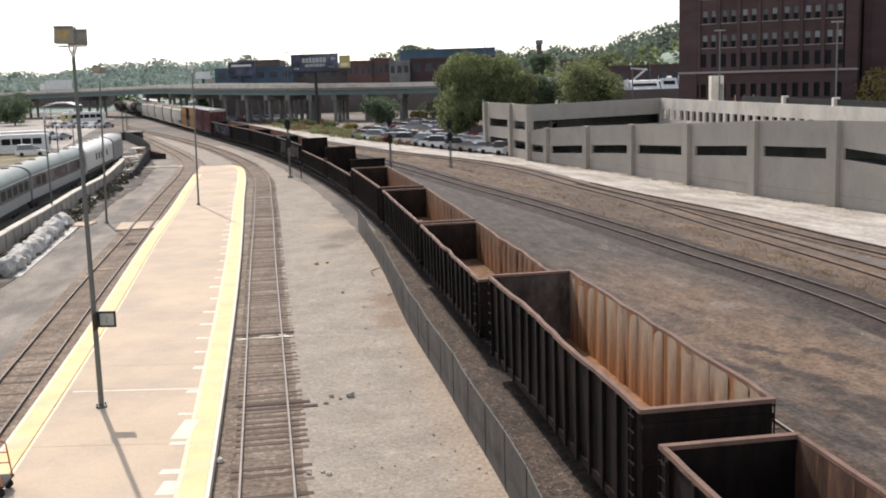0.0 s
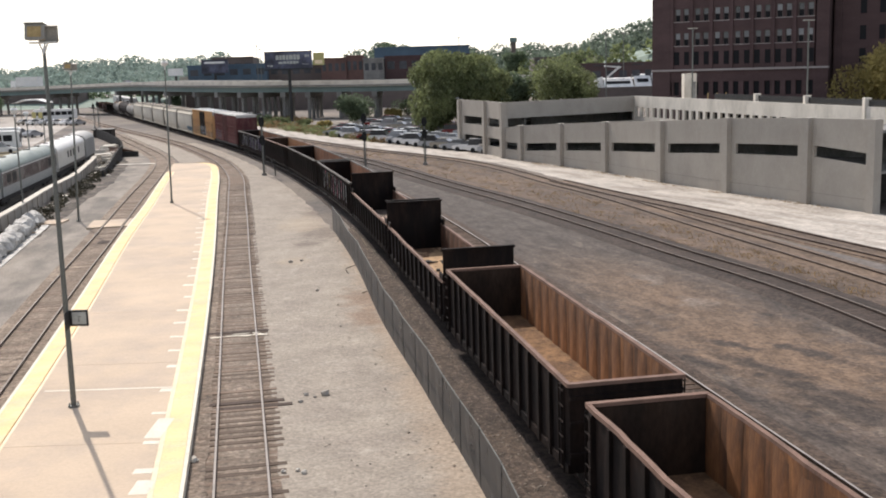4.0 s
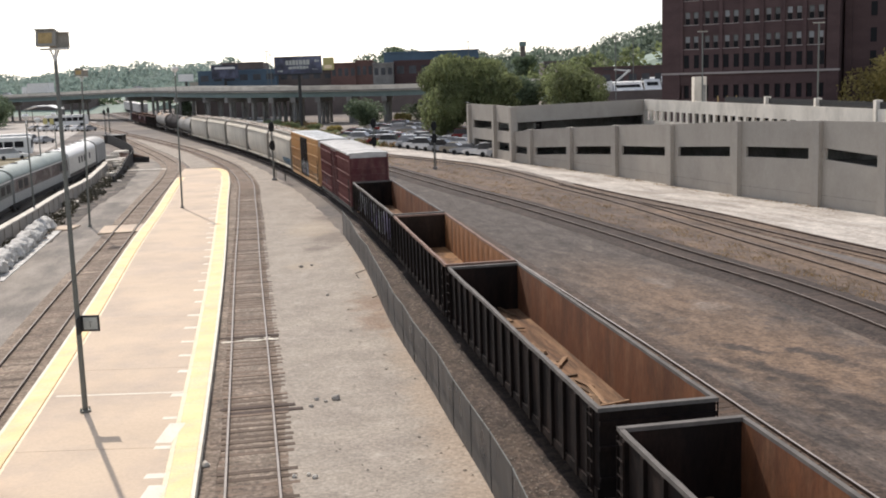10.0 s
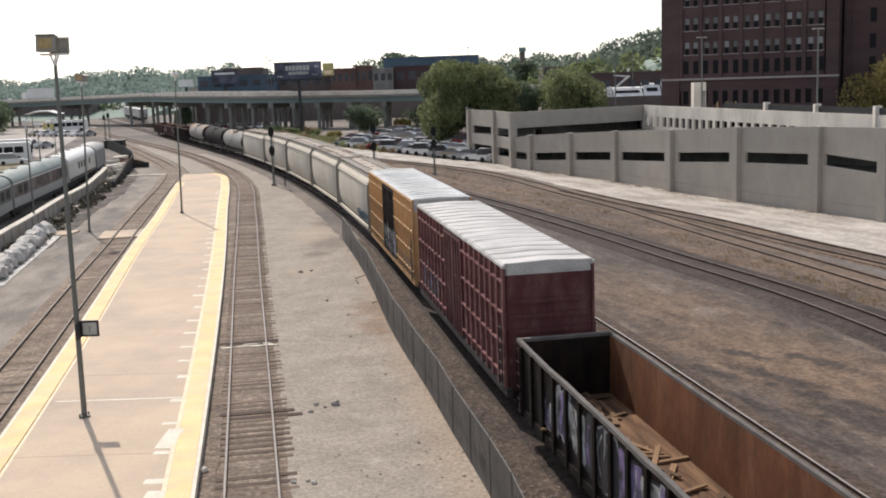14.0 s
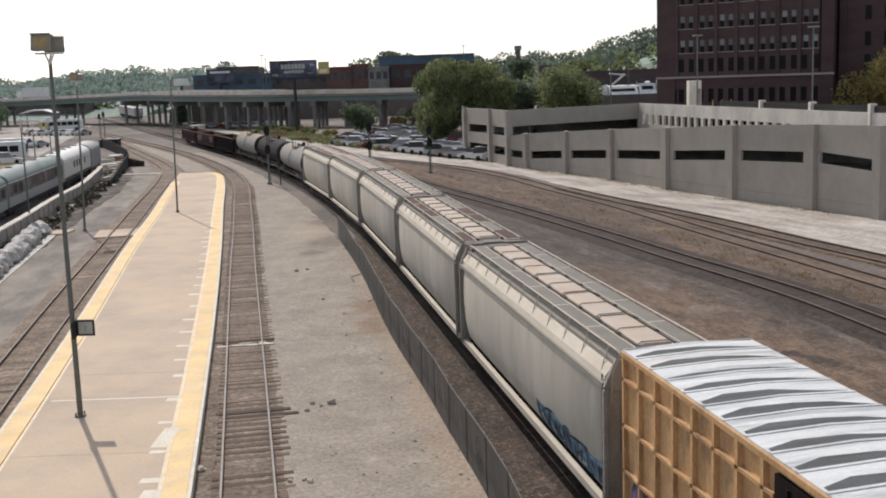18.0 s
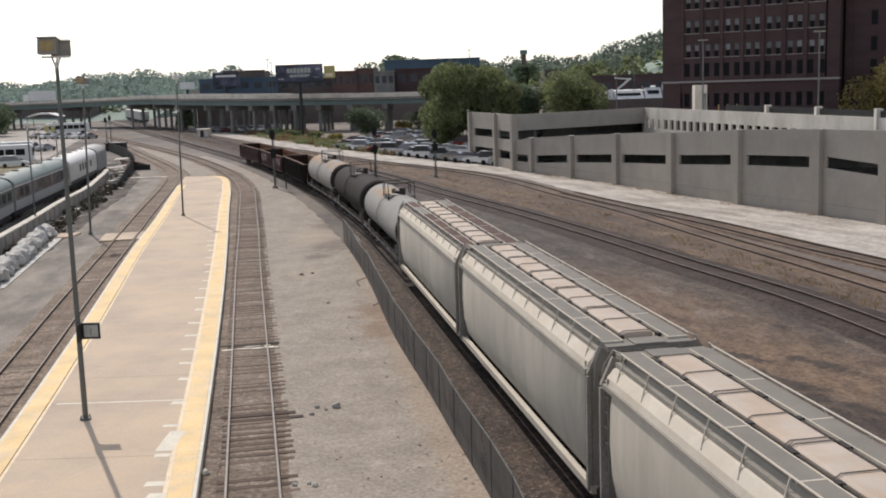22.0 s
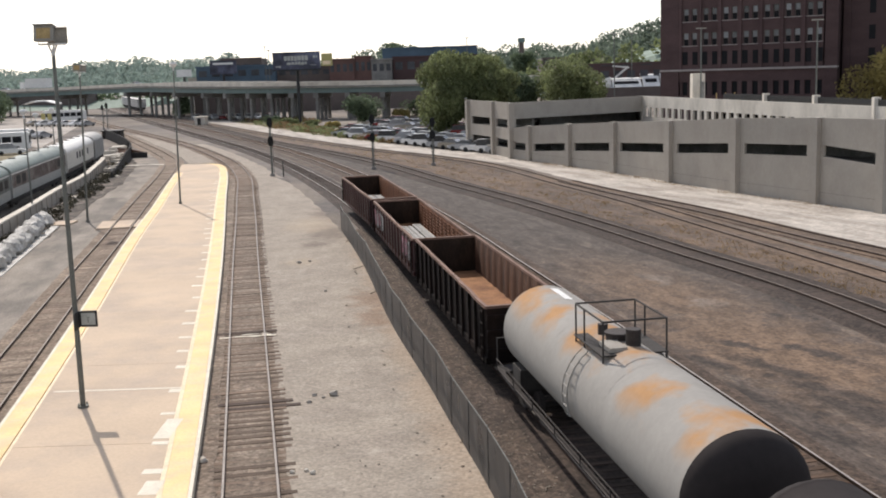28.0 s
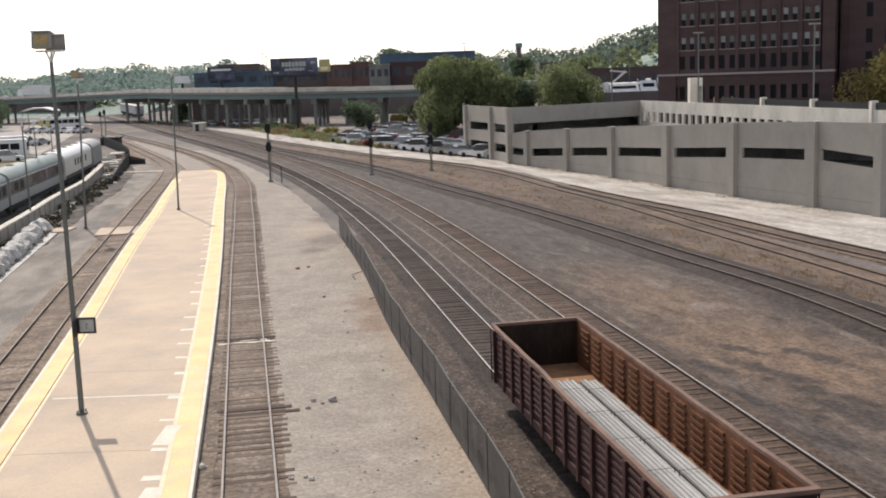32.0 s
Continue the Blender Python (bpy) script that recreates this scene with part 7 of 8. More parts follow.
def vehicle(x, y, turn, paint, label, kind="car", z=-0.17, category="car", group="parked cars"):
    """A small vehicle: body, cabin, glass, wheels and lamps. Local +x is its nose."""
    v = tagged(new("parked_" + kind if kind != "bus" else "bus"), label, category, group)
    v.matrix_basis = pose(x, y, z, 0, 0, turn)
    if kind == "bus":
        part("body", boxes((-5.5, -1.25, 0.45, 5.5, 1.25, 2.95)), M[paint], v)
        part("roof", boxes((-5.3, -1.15, 2.95, 5.3, 1.15, 3.15)), M["white"], v)
        for s in (-1, 1):
            for k in range(6):
                part("window", boxes((-5.0 + k * 1.6, sorted((s * 1.25, s * 1.27))[0], 1.5, -3.6 + k * 1.6, sorted((s * 1.25, s * 1.27))[1], 2.5)), M["glass_dark"], v)
        part("windscreen", boxes((5.5, -1.1, 1.3, 5.52, 1.1, 2.6)), M["glass_dark"], v)
        ax, r = (-3.4, 3.6), 0.48
    else:
        tall = kind in ("suv", "van")
        top = 1.78 if tall else 1.42
        ln = 2.35 if tall else 2.25
        bm = bmesh.new()
        loft(bm, [[(xx, s * w, zz) for s, zz in ((-1, z0), (1, z0), (1, z1), (-1, z1))] for xx, w, z0, z1 in ((-ln, 0.75, 0.45, 0.8), (-ln + 0.15, 0.86, 0.3, 0.95), (-1.2, 0.9, 0.25, 0.98), (0.9, 0.9, 0.25, 0.95), (ln - 0.5, 0.87, 0.28, 0.82), (ln - 0.05, 0.76, 0.35, 0.66))])
        part("body", bm, M[paint], v, smooth=True)
        b0, b1 = (-2.1, -1.9) if tall else (-1.75, -1.0)
        bm = bmesh.new()
        loft(bm, [[(xx, s * w, zz) for s, zz in ((-1, 0.9), (1, 0.9), (1, z1), (-1, z1))] for xx, w, z1 in ((b0, 0.8, 0.95), (b1, 0.68, top - 0.03), (0.1, 0.68, top), (1.05, 0.78, 0.95))])
        cab = part("cabin", bm, M["glass"], v, "dark glazed cabin")
        part("roof", boxes((b1 - 0.02, -0.66, top - 0.02, 0.15, 0.66, top + 0.035)), M[paint], v)
        part("headlight", boxes((ln - 0.3, -0.78, 0.55, ln - 0.06, -0.45, 0.7)), M["white"], v)
        part("headlight", boxes((ln - 0.3, 0.45, 0.55, ln - 0.06, 0.78, 0.7)), M["white"], v)
        ax, r = (-1.35, 1.35), 0.32
    for a in ax:
        for s in (-1, 1):
            y0, y1 = sorted((s * 0.7, s * 0.92)) if kind != "bus" else sorted((s * 1.0, s * 1.27))
            part("wheel", tubes(((a, y0, r), (a, y1, r), r), n=12), M["rubber"], v)
    return v


rng = random.Random(31)
paints = ["car_white", "car_silver", "car_white", "car_white", "car_silver", "car_silver", "car_tan", "car_white", "car_white", "car_silver", "car_black", "car_red"]
words = {"car_white": "white", "car_silver": "silver", "car_black": "black", "car_red": "dark red", "car_tan": "beige", "car_blue": "dark blue"}
strip("lot_asphalt", shifted(yard_track, 7.6), shifted(yard_track, 46), 140, 262, -0.18, M["asphalt"], "grey asphalt car park", 0.2, 3.0, "car park")
strip("grass_verge", shifted(yard_track, 7.3), shifted(yard_track, 12.5), 168, 262, -0.16, M["grass"], "dry grassy verge beside the car park", 0.7, 2.0, "grass")
for off, y0, y1, gap in ((9.8, 140, 190, 2.75), (15.5, 148, 205, 2.75), (25, 160, 222, 2.85), (31, 168, 226, 2.85)):
    y = y0
    while y < y1:
        if rng.random() < 0.86:
            p = rng.choice(paints)
            kind = rng.choice(("car", "car", "suv"))
            vehicle(yard_track(y) + off * 1.08 + rng.uniform(-0.3, 0.3), y, -24 + rng.choice((0, 180)) + rng.uniform(-3, 3), p, "%s %s parked in a row" % (words[p], {"car": "saloon car", "suv": "tall estate car"}[kind]), kind)
        y += gap
for k in range(10):
    p = rng.choice(paints)
    vehicle(-63 + 2.5 * k, 280 - 1.5 * k + rng.uniform(-0.5, 0.5), -70 + rng.uniform(-5, 5), p, "%s car parked below the overpass" % words[p], "car")
vehicle(-73.0, 176.0, 15, "white", "white shuttle bus on the station lot", "bus", category="bus", group="buses")
vehicle(-77.0, 187.0, 15, "white", "white shuttle bus with dark windows", "bus", category="bus", group="buses")
vehicle(-68.0, 170.0, 20, "car_white", "white van beside the buses", "suv")
for k in range(6):
    t = 5.6 + 0.75 * k
    c, d, n = over_frame(t)
    if k in (1, 3):
        vehicle(c.x - n.x * 4, c.y - n.y * 4, math.degrees(math.atan2(d.y, d.x)), "car_white", "white car on the overpass", "car", z=c.z - 0.83, group="road traffic")
c, d, n = over_frame(7.6)
lorry = tagged(new("box_truck"), "white box truck on the overpass", "truck")
lorry.matrix_basis = Matrix.Translation(c - n * 4 + Vector((0, 0, -0.83))) @ Matrix.Rotation(math.atan2(d.y, d.x), 4, "Z")
part("cargo_box", boxes((-6.5, -1.25, 1.0, 2.2, 1.25, 4.0)), M["white"], lorry)
part("cab", boxes((2.4, -1.15, 0.6, 4.4, 1.15, 2.9)), M["car_white"], lorry)
part("windscreen", boxes((4.4, -1.0, 1.7, 4.43, 1.0, 2.6)), M["glass_dark"], lorry)
for a in (-4.5, -3.3, 3.4):
    for s in (-1, 1):
        part("wheel", tubes(((a, s * 0.9, 0.48), (a, s * 1.2, 0.48), 0.48), n=12), M["rubber"], lorry)

strip("lot_left", lambda y: -140 + 0.0 * y, lambda y: -70 - 0.25 * (y - 190), 186, 330, -0.18, M["forecourt"], "pale station forecourt", 0.0, 6.0, "car park")
strip("grass_left", lambda y: -86 + 0.0 * y, lambda y: coach_line(y) - 5.0, 150, 176, -0.17, M["grass"], "patch of green grass by the buses", 0.5, 2.0, "grass")


# ---------------- buildings beyond the overpass ----------------
def block(x0, y0, x1, depth, h, material, label, windows=0, rows=1, win="glass_far", roof=None, z0=-0.2):
    b = tagged(new("far_building"), label, "building", "far buildings")
    part("wall", boxes((x0, y0, z0, x1, y0 + depth, h)), M[material], b)
    part("parapet", boxes((x0 - 0.2, y0 - 0.25, h, x1 + 0.2, y0 + 0.2, h + 0.5)), M[roof or material], b)
    part("roof", boxes((x0 + 0.1, y0 + 0.21, h, x1 - 0.1, y0 + depth, h + 0.15)), M["concrete_dark"], b)
    for r in range(rows):
        for k in range(windows):
            w = (x1 - x0) / windows
            x = x0 + w * (k + 0.5)
            z = 9.6 + (h - 9.6) * (r + 0.25) / rows
            part("window", boxes((x - w * 0.3, y0 - 0.06, z, x + w * 0.3, y0 - 0.01, z + (h - 9.6) / rows * 0.5)), M[win], b)
    return b


block(-74, 332, -50, 18, 13.2, "slate_blue", "long low blue-grey warehouse beyond the overpass", 6, 1)
block(-69, 345, -56, 12, 15.6, "brick_grey", "dark grey warehouse with a flat roof", 4, 1)
block(-50, 336, -33, 16, 12.4, "brick_grey", "dark brown commercial block", 5, 1)
block(-33.2, 330, -25.6, 18, 14.2, "brick_red", "orange-red brick shop building", 4, 1)
block(-25.6, 331, -20.4, 18, 14.8, "brick_red", "red brick building with tall windows", 3, 1)
block(-20.4, 330, -14.2, 18, 13.8, "concrete_dark", "grey rendered building with dark windows", 3, 1)
block(-14.0, 333, 12.0, 22, 14.3, "brick", "long dark brick building", 7, 1)
block(-17.3, 337, 12.0, 18, 17.0, "slate_blue", "slate-blue upper storey of a warehouse", 0, 1)
block(-120, 520, -60, 20, 9.5, "concrete", "pale low building on the far hillside", 8, 1)
block(44, 300, 62, 14, 5.6, "brick_grey", "dark low building behind the trees", 5, 1)
block(40, 420, 66, 20, 13.0, "brick_grey", "brown flat-roofed building among trees", 8, 2)
block(38, 345, 75, 20, 10.2, "brick", "dark brick building beside the warehouse", 6, 1)

# Masonry sheet added to supply the darkness under the overpass
rw = tagged(new("underpass_shade_wall"), "dark wall added for the shade behind the overpass", "wall", kind="structure")
for k in range(12):
    part("panel", boxes((-72 + 8 * k, 318, -0.2, -64.1 + 8 * k, 319, 6.5)), M["brick_grey"], rw)
bb = tagged(new("billboard"), "dark billboard with unreadable pale lettering on one column", "billboard")
part("board", boxes((-36.5, 240, 11.77, -26.1, 240.4, 15.37)), M["sign_blue"], bb)
part("frame", boxes((-36.65, 239.9, 11.5, -25.95, 240.5, 11.77), (-36.65, 239.9, 15.37, -25.95, 240.5, 15.5)), M["pole_dark"], bb)
part("catwalk", boxes((-36.5, 239.0, 11.3, -26.1, 239.9, 11.4)), M["pole_dark"], bb)
rng = random.Random(61)
for x0, x1, z0, z1 in ((-34.0, -28.6, 13.6, 14.75), (-33.4, -28.9, 12.7, 13.4), (-27.6, -26.5, 14.1, 14.7), (-35.9, -34.6, 12.2, 12.6), (-28.2, -26.6, 12.5, 12.8)):
    x = x0
    while x < x1 - 0.2:
        w = min(rng.uniform(0.55, 1.0), x1 - x)
        part("bar", boxes((x, 239.94, z0 + rng.uniform(0, 0.12), x + w - 0.14, 239.99, z1 - rng.uniform(0, 0.15))), M["notice"], bb, "pale lettering bar")
        x += w
part("column", tubes(((-31.2, 240.3, -0.2), (-31.2, 240.3, 11.5), 0.36), n=12), M["pole_dark"], bb)
part("side_board", boxes((-25.8, 240, 12.3, -23.4, 240.4, 15.0)), M["sign_yellow"], bb, "pale yellow side panel")
part("side_picture", boxes((-25.5, 239.93, 12.6, -23.8, 239.99, 13.4)), M["cream_line"], bb)
b2 = tagged(new("billboard"), "small billboard beyond the bridge rail", "billboard")
part("board", boxes((-68.5, 326, 11.2, -60.5, 326.4, 15.2)), M["sign_blue"], b2)
part("stripe", boxes((-67.5, 325.9, 14.0, -61.5, 325.99, 14.6)), M["white"], b2)
part("column", tubes(((-64.5, 326.2, -0.2), (-64.5, 326.2, 11.2), 0.4), n=8), M["pole_dark"], b2)
b3 = tagged(new("billboard"), "white panel sign beside the overpass", "billboard")
part("board", boxes((-77.6, 322, 10.8, -73.2, 322.4, 12.9)), M["white"], b3)
part("column", tubes(((-75.4, 322.2, -0.2), (-75.4, 322.2, 10.8), 0.35), n=8), M["pole_dark"], b3)

# the station forecourt
for k in range(6):
    p = rng.choice(paints)
    vehicle(-86 - 3.2 * k + rng.uniform(-0.4, 0.4), 262 + 2.0 * k, 65 + rng.uniform(-4, 4), p, "%s car parked on the forecourt" % words[p], "car")
for k in range(5):
    p = rng.choice(paints)
    vehicle(-79 - 3.0 * k, 214 + 1.5 * k, 70, p, "%s car parked on the forecourt" % words[p], "suv" if k % 2 else "car")
vehicle(-102.0, 294.0, 24, "white", "white bus standing at the forecourt stop", "bus", category="bus", group="buses")
for x, y in ((-94.3, 257.1), (-92.0, 255.0)):
    sg = tagged(new("warning_sign"), "yellow warning sign on a thin post", "sign", "warning signs")
    part("post", tubes(((x, y, -0.2), (x, y, 3.4), 0.06), n=6), M["pole"], sg)
    part("panel", boxes((x - 0.5, y - 0.1, 2.0, x + 0.5, y - 0.06, 3.4)), M["sign_yellow"], sg, "yellow panel")
shelter = tagged(new("bus_shelter"), "white arched canopy on thin posts", "shelter")
bm = bmesh.new()
loft(bm, [[(-116.0, 300 + d, 4.6), (-113.0, 300 + d, 5.6), (-109.0, 300 + d, 5.6), (-106.0, 300 + d, 4.6), (-109.0, 300 + d, 5.3), (-113.0, 300 + d, 5.3)] for d in (0, 5)])
part("canopy", bm, M["white"], shelter, "arched white roof")
for x in (-115.2, -106.8):
    for y in (300.4, 304.6):
        part("post", tubes(((x, y, -0.2), (x, y, 4.8), 0.1), n=8), M["pole"], shelter)

# beyond the left arm of the overpass: sheds, a hut, wagon shapes for pale canopies
block(-168, 424, -138, 14, 5.2, "brick_grey", "low dark building beyond the forecourt", 0)
block(-205, 418, -172, 14, 4.4, "concrete_dark", "low grey building beyond the forecourt", 0)
block(-262, 425, -212, 14, 5.6, "brick_grey", "long dark shed below the far hills", 0)
hut2 = tagged(new("white_hut"), "small pale flat-roofed hut beside the tracks", "hut")
part("body", boxes((-56.6, 249, -0.2, -54.2, 252, 1.6)), M["concrete_pale"], hut2)
part("roof", boxes((-56.8, 248.8, 1.6, -54.0, 252.2, 1.75)), M["concrete_pale"], hut2)
part("door", boxes((-56.0, 248.94, -0.15, -55.2, 248.99, 1.4)), M["grime"], hut2)
# Wagon shapes added to stand in for the pale roofs of far canopies
for k in range(4):
    w = tagged(new("canopy_stand_in"), "pale wagon shape added in place of far canopies", "rail wagon", "far wagons")
    w.matrix_basis = pose(-103 - 5.6 * k, 372 + 14.6 * k, 0, 0, 0, 111)
    part("body", boxes((-7.2, -1.4, 1.0, 7.2, 1.4, 3.6)), M["zinc_plain"], w)
    part("roof", boxes((-7.3, -1.45, 3.6, 7.3, 1.45, 3.8)), M["zinc_plain"], w)
    part("underframe", boxes((-7.0, -1.1, 0.3, 7.0, 1.1, 1.0)), M["grime"], w)

boat = tagged(new("white_boat_shed"), "white angular boat-like shed on a terrace", "shed")
part("terrace", boxes((43.0, 296, -0.2, 66.0, 318, 4.1)), M["brick_grey"], boat)
bm = bmesh.new()
loft(bm, [[(43.8, 299, 4.1), (47.5, 299, 4.1), (47.2, 299, 6.9), (45.6, 299, 6.6)], [(43.8, 303, 4.1), (47.5, 303, 4.1), (47.2, 303, 6.9), (45.6, 303, 6.6)]])
part("cabin", bm, M["white"], boat)
part("arm", beams(((48.6, 300, 6.8), (52.2, 300, 9.6), 0.6, 0.5), ((48.0, 300, 9.9), (52.4, 300, 9.4), 1.2, 0.35)), M["white"], boat, "white slanting arm")
part("hull", boxes((43.2, 296.2, 3.2, 66.0, 297.0, 4.2)), M["white"], boat, "white rail of the terrace")
for x0, x1, zt in ((47.6, 55.5, 6.4), (56.0, 60.5, 7.2), (60.8, 65.5, 8.0)):
    bm = bmesh.new()
    loft(bm, [[(x, 297.2, 4.12), (x, 300.2, zt), (x, 303, zt + 0.2), (x, 303, 4.12)] for x in (x0, x1)])
    dk = part("deckhouse", bm, M["white"], boat, "white sloping deckhouse")
    bm = bmesh.new()
    loft(bm, [[(x, 297.2 + 3.0 * q, 4.14 + (zt - 4.12) * q) for q in (0.35, 0.65)] + [(x, 297.12 + 3.0 * q, 4.22 + (zt - 4.12) * q) for q in (0.65, 0.35)] for x in (x0 + 0.7, x1 - 0.7)])
    part("window", bm, M["glass_dark"], dk)
tower = tagged(new("hill_tower"), "small dark green tower on the skyline", "tower")
part("shaft", boxes((31.2, 420, -0.2, 33.0, 422, 19.5)), M["brick_grey"], tower)
part("cap", boxes((30.8, 419.6, 19.5, 33.4, 422.4, 21.2)), M["steel_green"], tower)


# thin lamp masts on the skyline, and a street lamp in the car park
for x, y, h in [(-50.8, 320, 18.6), (-50.4, 324, 17.6), (8.7, 330, 19.5), (53.2, 300, 18.5)]:
    lp = tagged(new("lamp_post"), "thin distant grey lamp mast", "lamp post", "distant masts")
    part("pole", tubes(((x, y, -0.2), (x, y, h), 0.11), n=6), M["pole"], lp)
    part("lamp_head", boxes((x - 0.7, y - 0.15, h, x + 0.7, y + 0.15, h + 0.22)), M["lamp_box"], lp)
lp = tagged(new("street_lamp"), "grey street lamp with a bent arm in the car park", "street lamp")
x, y, h = 5.4, 182.0, 5.6
part("pole", tubes(((x, y, -0.2), (x, y, h), 0.09), n=8), M["pole"], lp)
part("arm", tubes(((x, y, h), (x - 0.9, y, h + 0.25), 0.05), n=6), M["pole"], lp)
part("lamp_head", boxes((x - 1.5, y - 0.16, h + 0.2, x - 0.85, y + 0.16, h + 0.34)), M["white"], lp, "pale lamp head")

# ---------------- trees and woods ----------------
def leaves(name, blobs, count, size, material, parent, seed, label="", droop=0.0):
    """A crown of many small leaf blades spread over a set of uneven blobs."""
    r = np.random.default_rng(seed)
    w = np.array([b[3] * b[4] * b[5] for b in blobs]) ** 0.67
    pick = r.choice(len(blobs), count, p=w / w.sum())
    c = np.array([b[:3] for b in blobs])[pick]
    rad = np.array([b[3:6] for b in blobs])[pick]
    d = r.normal(size=(count, 3))
    d /= np.linalg.norm(d, axis=1)[:, None]
    p = c + d * rad * (r.uniform(0.55, 1.08, count) ** 0.7)[:, None]
    u = r.normal(size=(count, 3)) + np.array((0, 0, -droop))
    u /= np.linalg.norm(u, axis=1)[:, None]
    v = np.cross(u, d + 0.6 * r.normal(size=(count, 3)))
    v /= np.linalg.norm(v, axis=1)[:, None] + 1e-9
    s = size * r.uniform(0.6, 1.4, count)[:, None]
    verts = np.stack([p - u * s, p + v * s * 0.55, p + u * s, p - v * s * 0.55], 1).reshape(-1, 3)
    faces = np.arange(count * 4).reshape(-1, 4)
    me = bpy.data.meshes.new(name)
    me.from_pydata(verts.tolist(), [], faces.tolist())
    me.materials.append(M[material])
    ob = new(name, me)
    if parent:
        ob.parent = parent
    if label:
        ob["label"] = label
    return ob


def tree(x, y, h, width, material, label, seed, count=7000, size=0.32, low=0.15, blobs_n=16, z0=-0.2, depth=None, droop=0.0):
    t = tagged(new("tree"), label, "tree", "trees")
    t.matrix_basis = pose(x, y, z0)
    rng = random.Random(seed)
    blobs = []
    for k in range(blobs_n):
        a = rng.uniform(0, 2 * math.pi)
        q = math.sqrt(rng.random())
        zz = rng.uniform(low + 0.12, 0.86)
        spread = width / 2 * (0.95 if zz < 0.65 else 1.6 * (1 - zz) + 0.35)
        rr = rng.uniform(0.15, 0.25) * width
        blobs.append((q * spread * math.cos(a) * 0.78, q * (depth or width) / 2 * math.sin(a) * 0.78, h * zz, rr, rr, rr * rng.uniform(0.7, 1.1)))
    blobs.append((0, 0, h * 0.6, width * 0.3, width * 0.3, h * 0.27))
    bm = bmesh.new()
    tube(bm, (0, 0, 0), (0.1, 0, h * 0.35), h * 0.035, 9, h * 0.024)
    tube(bm, (0.1, 0, h * 0.35), (0, 0.1, h * 0.75), h * 0.024, 8, h * 0.008)
    part("trunk", bm, M["bark"], t)
    for b in blobs[:8]:
        st = Vector((0.1, 0, h * rng.uniform(0.22, 0.45)))
        part("limb", made(lambda q: tube(q, st, b[:3], h * 0.013, 6, h * 0.004)), M["bark"], t)
    if droop:
        # hanging curtains of twigs below the outer boughs
        blobs += [(b[0] * 1.12, b[1] * 1.12, max(1.6, b[2] - b[5] * 1.3), b[3] * 0.42, b[4] * 0.42, b[5] * 1.0) for b in blobs[:-1:2]]
    leaves("crown", blobs, count, size, material, t, seed, droop=droop)
    return t


tree(1.8, 186, 14.4, 14.0, "leaf", "broad willow with drooping green crown", 1, 21000, 0.27, 0.0, 22, droop=2.2)
tree(8.2, 190, 14.2, 11.0, "leaf", "broad green willow beside the car park", 2, 15000, 0.27, 0.22, 18, droop=2.2)
tree(26.0, 226, 11.0, 16.0, "leaf", "rounded green tree behind the garage", 3, 15000, 0.28, 0.2, 18)
tree(18.0, 232, 9.2, 10.0, "leaf_dark", "dark green tree behind the garage", 4, 6000, 0.36, 0.2, 14)
tree(31.5, 236, 9.4, 8.0, "leaf", "green tree behind the garage", 5, 6000, 0.36, 0.2, 14)
tree(65.9, 154, 11.9, 15.0, "leaf_yellow", "yellow-green tree beside the warehouse", 6, 8000, 0.3, 0.25, 16, z0=0.0)
tree(-16.6, 232, 5.7, 8.6, "leaf_dark", "round dark green bush-like tree", 7, 6000, 0.26, -0.1, 22)
tree(-12.6, 366, 21.8, 14.0, "leaf_dark", "dark tree rising behind the roofs", 8, 4000, 0.5, 0.3, 12)
tree(-24.0, 352, 17.0, 10.0, "leaf_dark", "dark tree behind the brick shops", 9, 2500, 0.5, 0.3, 10)
tree(31.0, 404, 18.0, 11.0, "leaf_dark", "dark tree in front of the skyline tower", 19, 2500, 0.5, 0.3, 12)
tree(-122.0, 296, 7.5, 10.0, "leaf_dark", "dark tree on the station forecourt", 23, 5000, 0.3, 0.1, 14)
tree(-132.0, 318, 8.0, 12.0, "leaf_dark", "dark spreading tree on the forecourt", 24, 5000, 0.32, 0.1, 14)
tree(-71.0, 300, 6.5, 7.0, "leaf_dark", "green tree below the overpass", 10, 2500, 0.32, 0.1, 10)
for k, (x, y, h, w, m) in enumerate(((-33, 236, 1.5, 4, "leaf"), (-27, 226, 1.3, 3, "leaf"), (-22, 221, 1.2, 3, "leaf_yellow"), (-38, 246, 1.8, 4, "leaf_dark"), (-6, 262, 4.5, 8, "leaf_dark"), (-1.5, 246, 3.0, 6, "leaf_yellow"), (-9, 250, 2.2, 4, "leaf_yellow"), (-150, 330, 6, 12, "leaf_dark"), (12, 205, 3, 8, "leaf_dark"))):
    b = tagged(new("bush"), "low leafy bush beside the lot", "bush", "bushes")
    b.matrix_basis = pose(x, y, -0.2)
    rng = random.Random(50 + k)
    leaves("foliage", [(rng.uniform(-w / 3, w / 3), rng.uniform(-1.5, 1.5), h * rng.uniform(0.3, 0.6), w * 0.22, w * 0.2, h * 0.42) for _ in range(7)], 1500 if w < 9 else 6000, 0.24, m, b, 50 + k)
    part("stem", tubes(*[((0, 0, 0), (rng.uniform(-1, 1), rng.uniform(-0.5, 0.5), h * 0.5), 0.06) for _ in range(4)], n=5), M["bark"], b)


